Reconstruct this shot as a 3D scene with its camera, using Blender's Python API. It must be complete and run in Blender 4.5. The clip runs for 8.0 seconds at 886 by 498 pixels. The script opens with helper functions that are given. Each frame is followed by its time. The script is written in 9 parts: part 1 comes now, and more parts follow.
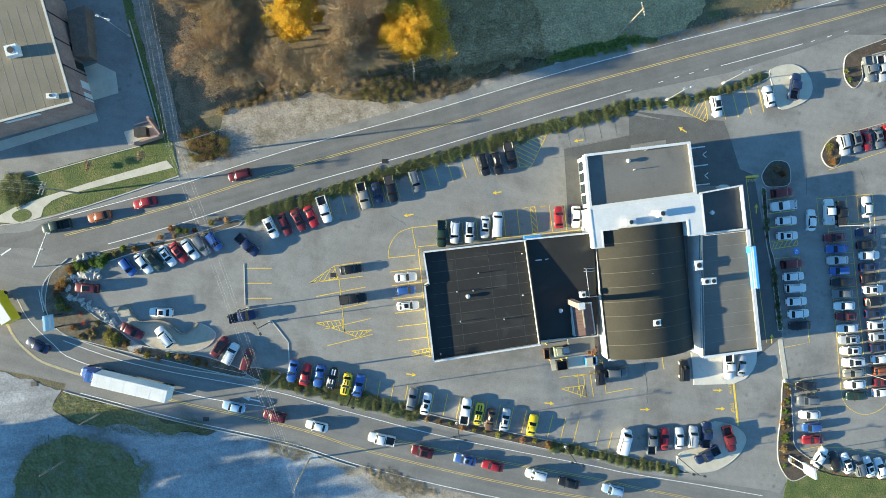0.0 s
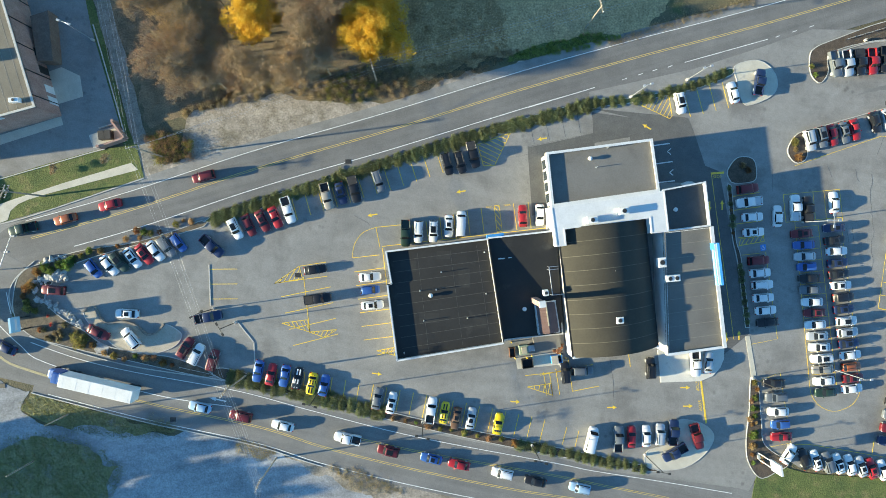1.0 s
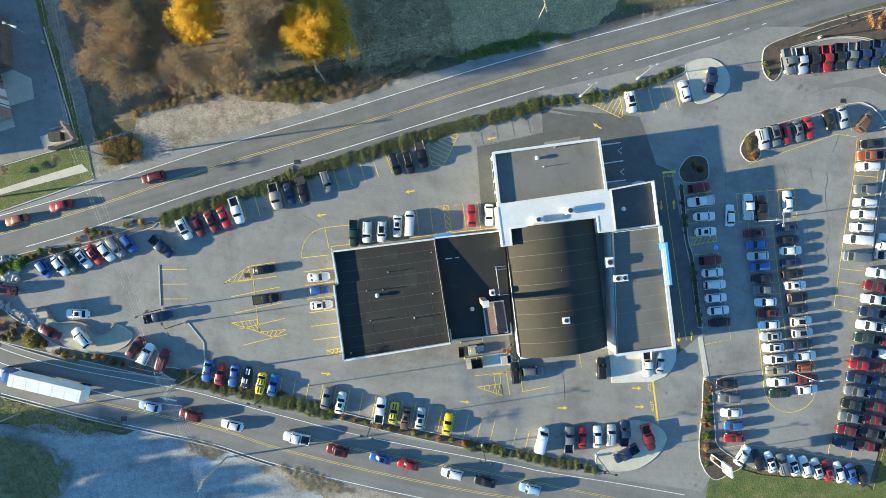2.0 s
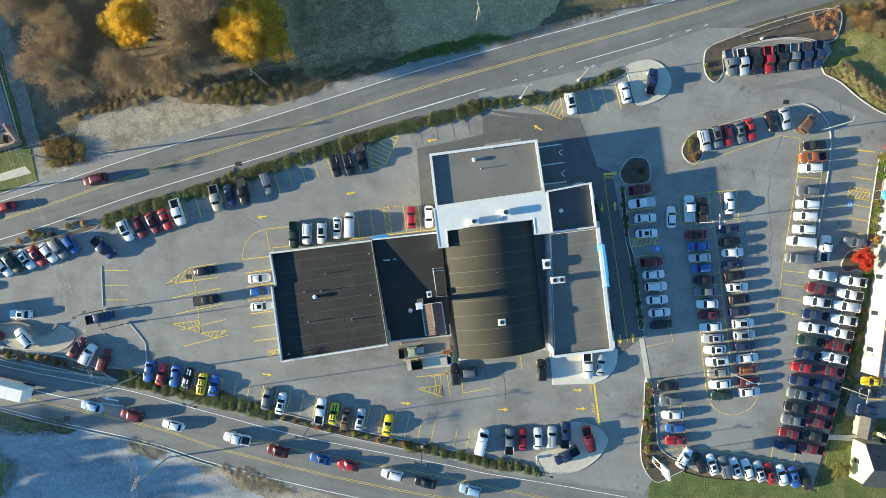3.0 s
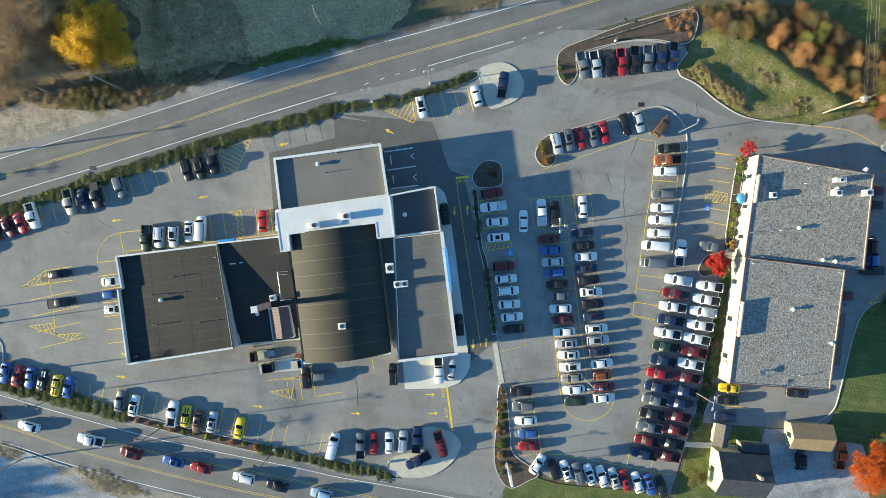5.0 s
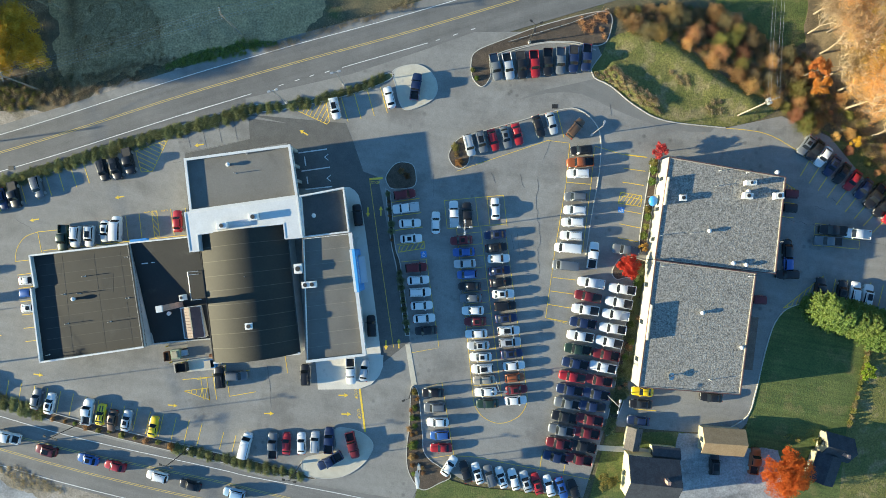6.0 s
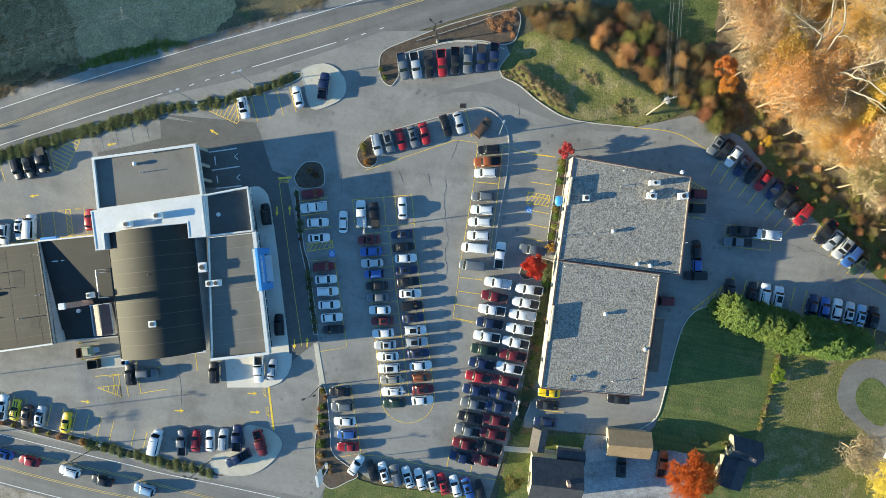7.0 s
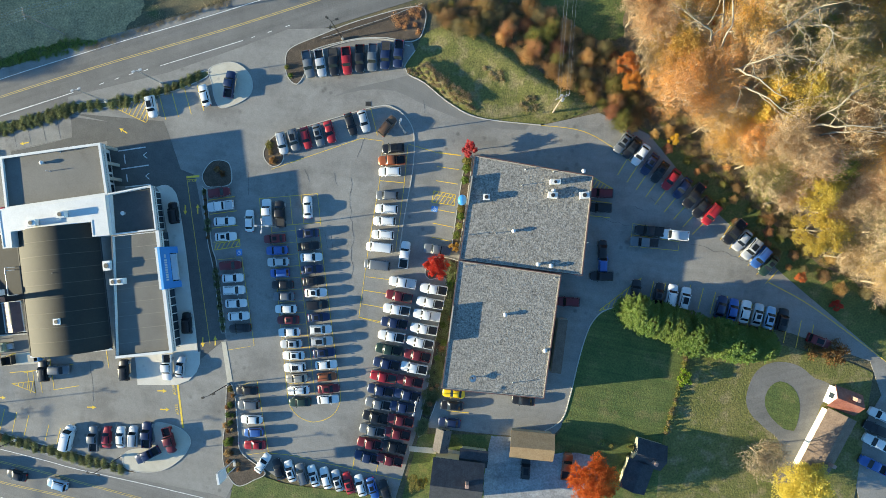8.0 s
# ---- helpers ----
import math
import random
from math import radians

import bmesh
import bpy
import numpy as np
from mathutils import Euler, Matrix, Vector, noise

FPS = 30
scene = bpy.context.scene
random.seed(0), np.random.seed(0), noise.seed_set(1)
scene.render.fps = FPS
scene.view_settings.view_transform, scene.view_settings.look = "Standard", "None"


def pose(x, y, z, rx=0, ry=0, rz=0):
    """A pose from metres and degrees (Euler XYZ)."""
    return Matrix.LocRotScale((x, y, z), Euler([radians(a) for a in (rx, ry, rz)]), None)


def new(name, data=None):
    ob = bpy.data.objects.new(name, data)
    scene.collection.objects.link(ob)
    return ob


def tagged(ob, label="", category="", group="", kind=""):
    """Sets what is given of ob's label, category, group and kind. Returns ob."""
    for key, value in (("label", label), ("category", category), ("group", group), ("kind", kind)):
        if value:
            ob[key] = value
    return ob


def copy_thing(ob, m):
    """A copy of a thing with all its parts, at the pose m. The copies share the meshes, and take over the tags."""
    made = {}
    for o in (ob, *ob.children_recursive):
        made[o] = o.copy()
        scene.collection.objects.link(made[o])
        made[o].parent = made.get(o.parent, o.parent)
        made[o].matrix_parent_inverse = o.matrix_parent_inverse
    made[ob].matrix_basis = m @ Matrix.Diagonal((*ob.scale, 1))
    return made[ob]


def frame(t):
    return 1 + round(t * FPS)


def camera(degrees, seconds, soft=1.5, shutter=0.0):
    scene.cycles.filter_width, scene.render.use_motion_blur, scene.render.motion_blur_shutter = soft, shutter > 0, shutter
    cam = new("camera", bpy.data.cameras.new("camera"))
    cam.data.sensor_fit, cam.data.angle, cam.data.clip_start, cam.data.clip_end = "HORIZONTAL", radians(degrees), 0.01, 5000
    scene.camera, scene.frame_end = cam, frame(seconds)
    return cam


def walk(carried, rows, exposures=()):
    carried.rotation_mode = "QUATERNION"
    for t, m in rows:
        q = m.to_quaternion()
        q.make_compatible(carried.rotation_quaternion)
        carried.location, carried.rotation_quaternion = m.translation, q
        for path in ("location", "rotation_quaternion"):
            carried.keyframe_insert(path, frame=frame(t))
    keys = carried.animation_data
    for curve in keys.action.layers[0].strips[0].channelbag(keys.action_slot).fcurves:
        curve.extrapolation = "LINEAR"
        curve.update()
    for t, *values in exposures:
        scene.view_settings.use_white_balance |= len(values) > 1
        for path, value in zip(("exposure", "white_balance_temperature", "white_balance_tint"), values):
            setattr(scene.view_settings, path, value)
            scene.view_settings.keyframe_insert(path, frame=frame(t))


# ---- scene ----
cam = camera(84.0, 8.0, 0.45)
PATH = [
    (0.0, 0.000, 0.000, 102.989, -0.927, -2.596, 0.532),
    (0.5, 3.625, -0.002, 103.258, -0.930, -2.358, 0.372),
    (1.0, 8.421, -0.157, 103.567, -0.879, -2.089, 0.022),
    (1.5, 14.273, -0.241, 103.667, -0.866, -1.694, -0.066),
    (3.0, 34.109, 0.024, 104.384, -0.801, -0.794, -0.024),
    (3.5, 41.714, 0.258, 104.444, -0.871, -0.551, 0.018),
    (4.0, 49.826, 0.359, 104.491, -0.847, -0.278, 0.002),
    (4.5, 58.527, 0.472, 104.440, -0.765, 0.063, -0.008),
    (6.0, 87.408, 0.606, 104.221, -0.480, 1.099, 0.386),
    (6.5, 97.947, 0.644, 103.981, -0.473, 1.587, 0.530),
    (7.0, 108.832, 0.951, 103.514, -0.608, 2.174, 0.636),
    (7.5, 119.756, 1.407, 102.753, -0.810, 2.778, 0.720),
    (8.0, 130.824, 1.957, 101.734, -1.095, 3.465, 0.796),
]
walk(cam, [(t, pose(x, y, z, rx, ry, rz)) for t, x, y, z, rx, ry, rz in PATH], [(0.0, 1.65, 7230, -3), (1.5, 1.66, 7230, -3), (3.0, 1.56, 7240, -3), (4.5, 1.47, 7250, -2), (6.0, 1.49, 7190, -2), (8.0, 1.50, 7200, -1)])

# ---- sky and sun ----
SUN_ELEVATION, SUN_HEADING = 10.7, 8.1  # degrees; the heading is where the shadows point, from +x towards +y
world = bpy.data.worlds.new("sky")
scene.world = world
world.use_nodes = True
sky = world.node_tree.nodes.new("ShaderNodeTexSky")
sky.sky_type = "NISHITA"
sky.sun_disc = False
sky.sun_elevation = radians(SUN_ELEVATION)
sky.sun_rotation = radians(270.0 - SUN_HEADING)
sky.altitude, sky.air_density, sky.dust_density, sky.ozone_density = 300.0, 1.0, 0.0, 5.2
background = world.node_tree.nodes["Background"]
background.inputs["Strength"].default_value = 0.135
world.node_tree.links.new(sky.outputs["Color"], background.inputs["Color"])
sun_data = bpy.data.lights.new("sun", "SUN")
sun_data.energy, sun_data.angle, sun_data.color = 5.0, radians(0.5), (1.0, 0.89, 0.70)
sun = new("sun", sun_data)
_e, _h = radians(SUN_ELEVATION), radians(SUN_HEADING)
_way = Vector((math.cos(_h) * math.cos(_e), math.sin(_h) * math.cos(_e), -math.sin(_e)))
sun.matrix_world = Matrix.Translation((60, 0, 150)) @ _way.to_track_quat("-Z", "Y").to_matrix().to_4x4()


# ---- materials ----
def material(name, base, second=None, scale=0.4, rough=0.9, metal=0.0, fine=12.0, fine_amount=0.25, bump=0.3, bump_scale=None, detail=6.0, third=None, third_scale=0.05, third_low=0.5, third_high=0.62, coat=0.0, spread=(0.35, 0.65), island=0.0, depth=0.03, streak=None, mottle=0.0, spots=0.0):
    """A surface of two tones at a large scale, a fine grain over it, and stains of a third tone."""
    m = bpy.data.materials.new(name)
    m.use_nodes = True
    nodes, links = m.node_tree.nodes, m.node_tree.links
    bsdf = nodes["Principled BSDF"]
    bsdf.inputs["Roughness"].default_value = rough
    bsdf.inputs["Metallic"].default_value = metal
    bsdf.inputs["Coat Weight"].default_value = coat
    coord = nodes.new("ShaderNodeTexCoord")
    geo = nodes.new("ShaderNodeNewGeometry")

    def noise_at(s, d=detail):
        n = nodes.new("ShaderNodeTexNoise")
        n.inputs["Scale"].default_value = s
        n.inputs["Detail"].default_value = d
        n.inputs["Roughness"].default_value = 0.6
        links.new(geo.outputs["Position"], n.inputs["Vector"])
        return n.outputs["Fac"]

    def ramp(fac, low, high):
        r = nodes.new("ShaderNodeMapRange")
        r.inputs["From Min"].default_value, r.inputs["From Max"].default_value = low, high
        links.new(fac, r.inputs["Value"])
        return r.outputs["Result"]

    def mix(fac, a, b, mode="MIX"):
        x = nodes.new("ShaderNodeMix")
        x.data_type, x.blend_type = "RGBA", mode
        for socket, value in ((x.inputs[0], fac), (x.inputs[6], a), (x.inputs[7], b)):
            if isinstance(value, bpy.types.NodeSocket):
                links.new(value, socket)
            else:
                socket.default_value = (*value, 1.0) if isinstance(value, tuple) else value
        return x.outputs[2]

    colour = mix(ramp(noise_at(scale), *spread), tuple(base), tuple(second or base))
    if third:
        colour = mix(ramp(noise_at(third_scale, 8.0), third_low, third_high), colour, tuple(third))
    if fine_amount:
        grain = nodes.new("ShaderNodeMapRange")
        grain.inputs["From Min"].default_value, grain.inputs["From Max"].default_value = 0.25, 0.75
        grain.inputs["To Min"].default_value, grain.inputs["To Max"].default_value = 1.0 - fine_amount, 1.0 + fine_amount
        links.new(noise_at(fine, 4.0), grain.inputs["Value"])
        colour = mix(1.0, colour, grain.outputs["Result"], "MULTIPLY")
    if mottle:
        patchy = nodes.new("ShaderNodeMapRange")
        patchy.inputs["From Min"].default_value, patchy.inputs["From Max"].default_value = 0.3, 0.7
        patchy.inputs["To Min"].default_value, patchy.inputs["To Max"].default_value = 1.0 - mottle, 1.0 + mottle
        links.new(noise_at(0.9, 8.0), patchy.inputs["Value"])
        colour = mix(1.0, colour, patchy.outputs["Result"], "MULTIPLY")
    if spots:
        drops = nodes.new("ShaderNodeTexVoronoi")
        drops.inputs["Scale"].default_value = 0.55
        links.new(geo.outputs["Position"], drops.inputs["Vector"])
        oil = nodes.new("ShaderNodeMapRange")
        oil.inputs["From Min"].default_value, oil.inputs["From Max"].default_value = 0.12, 0.3
        oil.inputs["To Min"].default_value, oil.inputs["To Max"].default_value = 1.0 - spots, 1.0
        links.new(drops.outputs["Distance"], oil.inputs["Value"])
        colour = mix(ramp(noise_at(0.07, 3.0), 0.52, 0.66), colour, mix(1.0, colour, oil.outputs["Result"], "MULTIPLY"))
    if streak:
        angle, amount, width = streak
        turn = nodes.new("ShaderNodeMapping")
        turn.inputs["Rotation"].default_value = (0, 0, radians(-angle))
        thin = nodes.new("ShaderNodeMapping")
        thin.inputs["Scale"].default_value = (0.03, 1.0 / width, 1.0)
        links.new(geo.outputs["Position"], turn.inputs["Vector"])
        links.new(turn.outputs["Vector"], thin.inputs["Vector"])
        band = nodes.new("ShaderNodeTexNoise")
        band.inputs["Scale"].default_value, band.inputs["Detail"].default_value = 1.0, 3.0
        links.new(thin.outputs["Vector"], band.inputs["Vector"])
        lift = nodes.new("ShaderNodeMapRange")
        lift.inputs["From Min"].default_value, lift.inputs["From Max"].default_value = 0.3, 0.7
        lift.inputs["To Min"].default_value, lift.inputs["To Max"].default_value = 1.0 - amount, 1.0 + amount
        links.new(band.outputs["Fac"], lift.inputs["Value"])
        colour = mix(1.0, colour, lift.outputs["Result"], "MULTIPLY")
    if island:
        spreadi = nodes.new("ShaderNodeMapRange")
        spreadi.inputs["To Min"].default_value, spreadi.inputs["To Max"].default_value = 1.0 - island, 1.0 + island
        links.new(geo.outputs["Random Per Island"], spreadi.inputs["Value"])
        colour = mix(1.0, colour, spreadi.outputs["Result"], "MULTIPLY")
    links.new(colour, bsdf.inputs["Base Color"])
    if bump:
        b = nodes.new("ShaderNodeBump")
        b.inputs["Strength"].default_value = bump
        b.inputs["Distance"].default_value = depth
        links.new(noise_at(bump_scale or fine, 5.0), b.inputs["Height"])
        links.new(b.outputs["Normal"], bsdf.inputs["Normal"])
    return m


def leafy(name, tones, rough=0.7, through_light=0.45, vary=0.35):
    """Leaves whose tone differs from leaf to leaf and from plant to plant."""
    m = bpy.data.materials.new(name)
    m.use_nodes = True
    nodes, links = m.node_tree.nodes, m.node_tree.links
    bsdf = nodes["Principled BSDF"]
    bsdf.inputs["Roughness"].default_value = rough
    bsdf.inputs["Specular IOR Level"].default_value = 0.2
    geo = nodes.new("ShaderNodeNewGeometry")
    ramp = nodes.new("ShaderNodeValToRGB")
    ramp.color_ramp.elements.remove(ramp.color_ramp.elements[1])
    for k, tone in enumerate(tones):
        e = ramp.color_ramp.elements[0] if k == 0 else ramp.color_ramp.elements.new(k / (len(tones) - 1))
        e.color = (*tone, 1)
    links.new(geo.outputs["Random Per Island"], ramp.inputs["Fac"])
    whole = nodes.new("ShaderNodeObjectInfo")
    shift = nodes.new("ShaderNodeMapRange")
    shift.inputs["To Min"].default_value, shift.inputs["To Max"].default_value = 0.5 - vary * 0.05, 0.5 + vary * 0.05
    links.new(whole.outputs["Random"], shift.inputs["Value"])
    scramble = nodes.new("ShaderNodeMath")
    scramble.operation, scramble.inputs[1].default_value = "MULTIPLY", 7.31
    links.new(whole.outputs["Random"], scramble.inputs[0])
    part_of = nodes.new("ShaderNodeMath")
    part_of.operation = "FRACT"
    links.new(scramble.outputs[0], part_of.inputs[0])
    depth_of = nodes.new("ShaderNodeMapRange")
    depth_of.inputs["To Min"].default_value, depth_of.inputs["To Max"].default_value = 1.0 - vary * 0.8, 1.0 + vary * 0.6
    links.new(part_of.outputs[0], depth_of.inputs["Value"])
    tint = nodes.new("ShaderNodeHueSaturation")
    links.new(shift.outputs["Result"], tint.inputs["Hue"])
    links.new(depth_of.outputs["Result"], tint.inputs["Value"])
    links.new(ramp.outputs["Color"], tint.inputs["Color"])
    links.new(tint.outputs["Color"], bsdf.inputs["Base Color"])
    glow = nodes.new("ShaderNodeBsdfTranslucent")
    links.new(tint.outputs["Color"], glow.inputs["Color"])
    both = nodes.new("ShaderNodeMixShader")
    both.inputs["Fac"].default_value = through_light
    links.new(bsdf.outputs["BSDF"], both.inputs[1])
    links.new(glow.outputs["BSDF"], both.inputs[2])
    links.new(both.outputs["Shader"], nodes["Material Output"].inputs["Surface"])
    return m


ASPHALT = material("lot_asphalt", (0.235, 0.225, 0.21), (0.275, 0.265, 0.245), 0.12, 0.92, fine=3.6, fine_amount=0.13, bump=0.3, third=(0.185, 0.176, 0.163), third_scale=0.11, third_low=0.5, third_high=0.68, streak=(-8.0, 0.08, 2.2), mottle=0.075, spots=0.35)
# new asphalt, its tone lowered further for the shade beside the showroom
NEW_ASPHALT_SHADED = material("new_asphalt_shaded", (0.108, 0.105, 0.10), (0.132, 0.128, 0.12), 0.3, 0.9, fine=4.0, fine_amount=0.2, mottle=0.09)
ROAD = material("road_asphalt", (0.148, 0.143, 0.135), (0.185, 0.178, 0.167), 0.15, 0.9, fine=3.8, fine_amount=0.2, mottle=0.07, third=(0.14, 0.135, 0.13), third_scale=0.05, third_low=0.55, third_high=0.7, streak=(16.0, 0.13, 1.5))
SOUTH_ROAD = material("south_road_asphalt", (0.168, 0.162, 0.153), (0.205, 0.197, 0.185), 0.15, 0.9, fine=3.8, fine_amount=0.2, mottle=0.07, third=(0.165, 0.16, 0.152), third_scale=0.05, third_low=0.52, third_high=0.7, streak=(-14.0, 0.13, 1.5))
CONCRETE = material("concrete", (0.50, 0.455, 0.365), (0.58, 0.535, 0.44), 0.5, 0.9, fine=8.0, fine_amount=0.12, third=(0.36, 0.34, 0.31), third_scale=0.5, third_low=0.62, third_high=0.75)
KERB = material("kerb_concrete", (0.45, 0.43, 0.38), (0.55, 0.52, 0.47), 0.8, 0.9, fine=6.0, fine_amount=0.2)
DRY_MULCH = material("dry_brown_ground_cover", (0.105, 0.082, 0.057), (0.155, 0.126, 0.088), 0.6, 0.95, fine=5.0, fine_amount=0.5, bump=1.0, depth=0.1, mottle=0.25)
SAND = material("tan_gravel", (0.40, 0.345, 0.265), (0.47, 0.415, 0.33), 0.6, 0.95, fine=14.0, fine_amount=0.3, bump=0.6)
GRAVEL = material("pale_gravel", (0.26, 0.222, 0.178), (0.41, 0.355, 0.295), 0.25, 0.95, fine=2.6, fine_amount=0.38, mottle=0.2, bump=0.5, bump_scale=2.2, third=(0.20, 0.17, 0.125), third_scale=0.2, third_low=0.48, third_high=0.62, depth=0.09)
MULCH_STONE = material("brown_stone", (0.20, 0.165, 0.13), (0.30, 0.26, 0.21), 1.2, 0.95, fine=4.0, fine_amount=0.35)
SLAG = material("grey_gravel_yard", (0.27, 0.274, 0.278), (0.385, 0.389, 0.393), 0.12, 0.95, fine=2.6, fine_amount=0.32, bump=0.6, mottle=0.17, third=(0.21, 0.213, 0.217), third_scale=0.08, third_low=0.5, third_high=0.64, streak=(10.0, 0.2, 2.5))
GRASS = material("lawn", (0.075, 0.105, 0.028), (0.125, 0.145, 0.04), 0.25, 0.95, fine=3.0, fine_amount=0.5, bump=0.9, bump_scale=3.5, third=(0.19, 0.165, 0.065), third_scale=0.35, third_low=0.52, third_high=0.7, depth=0.12)
PATCHED = material("patched_asphalt", (0.185, 0.18, 0.17), (0.215, 0.208, 0.195), 0.2, 0.92, fine=4.5, fine_amount=0.13, streak=(-25.0, 0.08, 1.2))
ROUGH_GRASS = material("rough_grass", (0.205, 0.20, 0.085), (0.28, 0.255, 0.13), 0.3, 0.95, fine=2.0, fine_amount=0.5, bump=0.9, bump_scale=2.5, third=(0.25, 0.24, 0.20), third_scale=0.22, third_low=0.54, third_high=0.68, depth=0.12)
MOWN = material("mown_lawn", (0.07, 0.105, 0.028), (0.115, 0.14, 0.04), 0.22, 0.95, fine=3.0, fine_amount=0.45, bump=0.8, bump_scale=3.5, third=(0.17, 0.155, 0.06), third_scale=0.25, third_low=0.54, third_high=0.7, depth=0.1, streak=(-10.0, 0.16, 0.7))
DRY_GRASS = material("dry_lawn", (0.115, 0.125, 0.03), (0.175, 0.16, 0.05), 0.2, 0.95, fine=2.5, fine_amount=0.5, bump=0.9, bump_scale=3.0, third=(0.25, 0.20, 0.10), third_scale=0.3, third_low=0.5, third_high=0.66, depth=0.14)
HEDGE_FLOOR = material("hedge_ground_cover", (0.085, 0.105, 0.04), (0.14, 0.145, 0.06), 0.6, 0.95, fine=4.0, fine_amount=0.5, bump=1.0, depth=0.12)
MEADOW = material("dry_meadow", (0.15, 0.12, 0.065), (0.095, 0.09, 0.055), 0.2, 0.95, fine=3.0, fine_amount=0.45, bump=1.0, bump_scale=4.0, third=(0.08, 0.10, 0.035), third_scale=0.15, third_low=0.55, third_high=0.7, depth=0.12)
LITTER = material("leaf_litter", (0.23, 0.168, 0.10), (0.14, 0.11, 0.066), 0.35, 0.95, fine=4.0, fine_amount=0.5, bump=1.0, bump_scale=5.0, depth=0.12)
MULCH = material("bark_mulch", (0.072, 0.052, 0.038), (0.115, 0.086, 0.062), 0.7, 0.95, fine=6.0, fine_amount=0.5, bump=1.0, depth=0.1)
FIELD = material("dark_field", (0.41, 0.28, 0.14), (0.51, 0.355, 0.18), 0.3, 0.95, fine=2.5, fine_amount=0.55, bump=1.0, mottle=0.22, third=(0.34, 0.25, 0.14), third_scale=0.12, third_low=0.55, third_high=0.7, depth=0.1)
YELLOW = material("yellow_road_paint", (0.90, 0.60, 0.045), (0.78, 0.54, 0.09), 0.8, 0.8, fine=6.0, fine_amount=0.25, bump=0.0, third=(0.36, 0.30, 0.16), third_scale=1.5, third_low=0.6, third_high=0.72)
WORN_YELLOW = material("worn_yellow_road_paint", (0.46, 0.38, 0.20), (0.36, 0.31, 0.20), 0.8, 0.85, fine=6.0, fine_amount=0.3, bump=0.0)
WHITE = material("white_road_paint", (0.78, 0.77, 0.74), (0.66, 0.65, 0.62), 0.8, 0.8, fine=6.0, fine_amount=0.2, bump=0.0)
BLUE_PAINT = material("blue_road_paint", (0.05, 0.22, 0.60), (0.08, 0.28, 0.62), 1.0, 0.8, fine=6.0, fine_amount=0.1, bump=0.0)
ROAD_YELLOW = material("worn_centre_line_paint", (0.66, 0.48, 0.13), (0.56, 0.42, 0.15), 0.8, 0.85, fine=5.0, fine_amount=0.3, bump=0.0, third=(0.33, 0.28, 0.17), third_scale=1.2, third_low=0.55, third_high=0.7)
# portal blue lightened for the cap: the sun on it is in the colour
CAP_BLUE = material("sunlit_blue_panel", (0.07, 0.34, 0.70), (0.09, 0.38, 0.74), 0.5, 0.4, fine_amount=0.05, bump=0.0)
# corner block membrane: the white wing's shade is put into this dark grey
SHADED_ROOF = material("shade_darkened_membrane", (0.075, 0.073, 0.069), (0.095, 0.092, 0.086), 0.2, 0.85, fine=3.0, fine_amount=0.15, bump=0.2, mottle=0.08)
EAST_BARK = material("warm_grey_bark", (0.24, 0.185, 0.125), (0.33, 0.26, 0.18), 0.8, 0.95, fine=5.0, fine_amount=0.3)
TRACK = material("rutted_dirt_track", (0.21, 0.185, 0.145), (0.29, 0.26, 0.21), 0.5, 0.95, fine=3.0, fine_amount=0.35, bump=0.6, mottle=0.15)
ROOF_SEAM = material("membrane_lap_seam", (0.055, 0.052, 0.046), (0.075, 0.07, 0.062), 0.6, 0.8, fine=3.0, fine_amount=0.2, bump=0.0)
PALE_CYAN = material("pale_blue_sign_face", (0.30, 0.52, 0.66), (0.36, 0.58, 0.70), 0.6, 0.4, fine_amount=0.05, bump=0.0)
PENT_RED = material("red_brown_roof_metal", (0.115, 0.07, 0.062), (0.15, 0.092, 0.08), 0.6, 0.6, fine=4.0, fine_amount=0.15, bump=0.1)
TAR = material("crack_sealant", (0.085, 0.083, 0.08), (0.11, 0.108, 0.10), 1.0, 0.7, bump=0.0)
BLACK_ROOF = material("black_membrane_roof", (0.0145, 0.0138, 0.0125), (0.021, 0.020, 0.018), 0.2, 0.75, fine=3.0, fine_amount=0.15, bump=0.25, bump_scale=0.8, third=(0.040, 0.038, 0.034), third_scale=0.25, third_low=0.6, third_high=0.75)
TAR_PATCH = material("roofing_felt_patch", (0.024, 0.023, 0.021), (0.03, 0.029, 0.026), 0.6, 0.8, fine=4.0, fine_amount=0.15)
VAULT_ROOF = material("weathered_vault_roof", (0.027, 0.024, 0.017), (0.037, 0.033, 0.023), 0.2, 0.8, fine=3.0, fine_amount=0.18, bump=0.15, third=(0.034, 0.031, 0.025), third_scale=0.3, third_low=0.6, third_high=0.75)
GREY_ROOF = material("grey_membrane_roof", (0.15, 0.142, 0.128), (0.185, 0.175, 0.158), 0.15, 0.85, fine=4.0, fine_amount=0.12, bump=0.2, bump_scale=1.5, third=(0.13, 0.122, 0.11), third_scale=0.2, third_low=0.58, third_high=0.72)
EAST_ROOF = material("dark_grey_roof_membrane", (0.128, 0.121, 0.109), (0.157, 0.149, 0.134), 0.15, 0.85, fine=4.0, fine_amount=0.12, bump=0.2, bump_scale=1.5, third=(0.13, 0.122, 0.11), third_scale=0.2, third_low=0.58, third_high=0.72)
STONE_ROOF = material("stone_ballast_roof", (0.225, 0.21, 0.186), (0.31, 0.29, 0.258), 2.2, 0.95, fine=3.2, fine_amount=0.75, bump=1.0, bump_scale=3.2, third=(0.16, 0.15, 0.135), third_scale=0.9, third_low=0.52, third_high=0.72, depth=0.08)
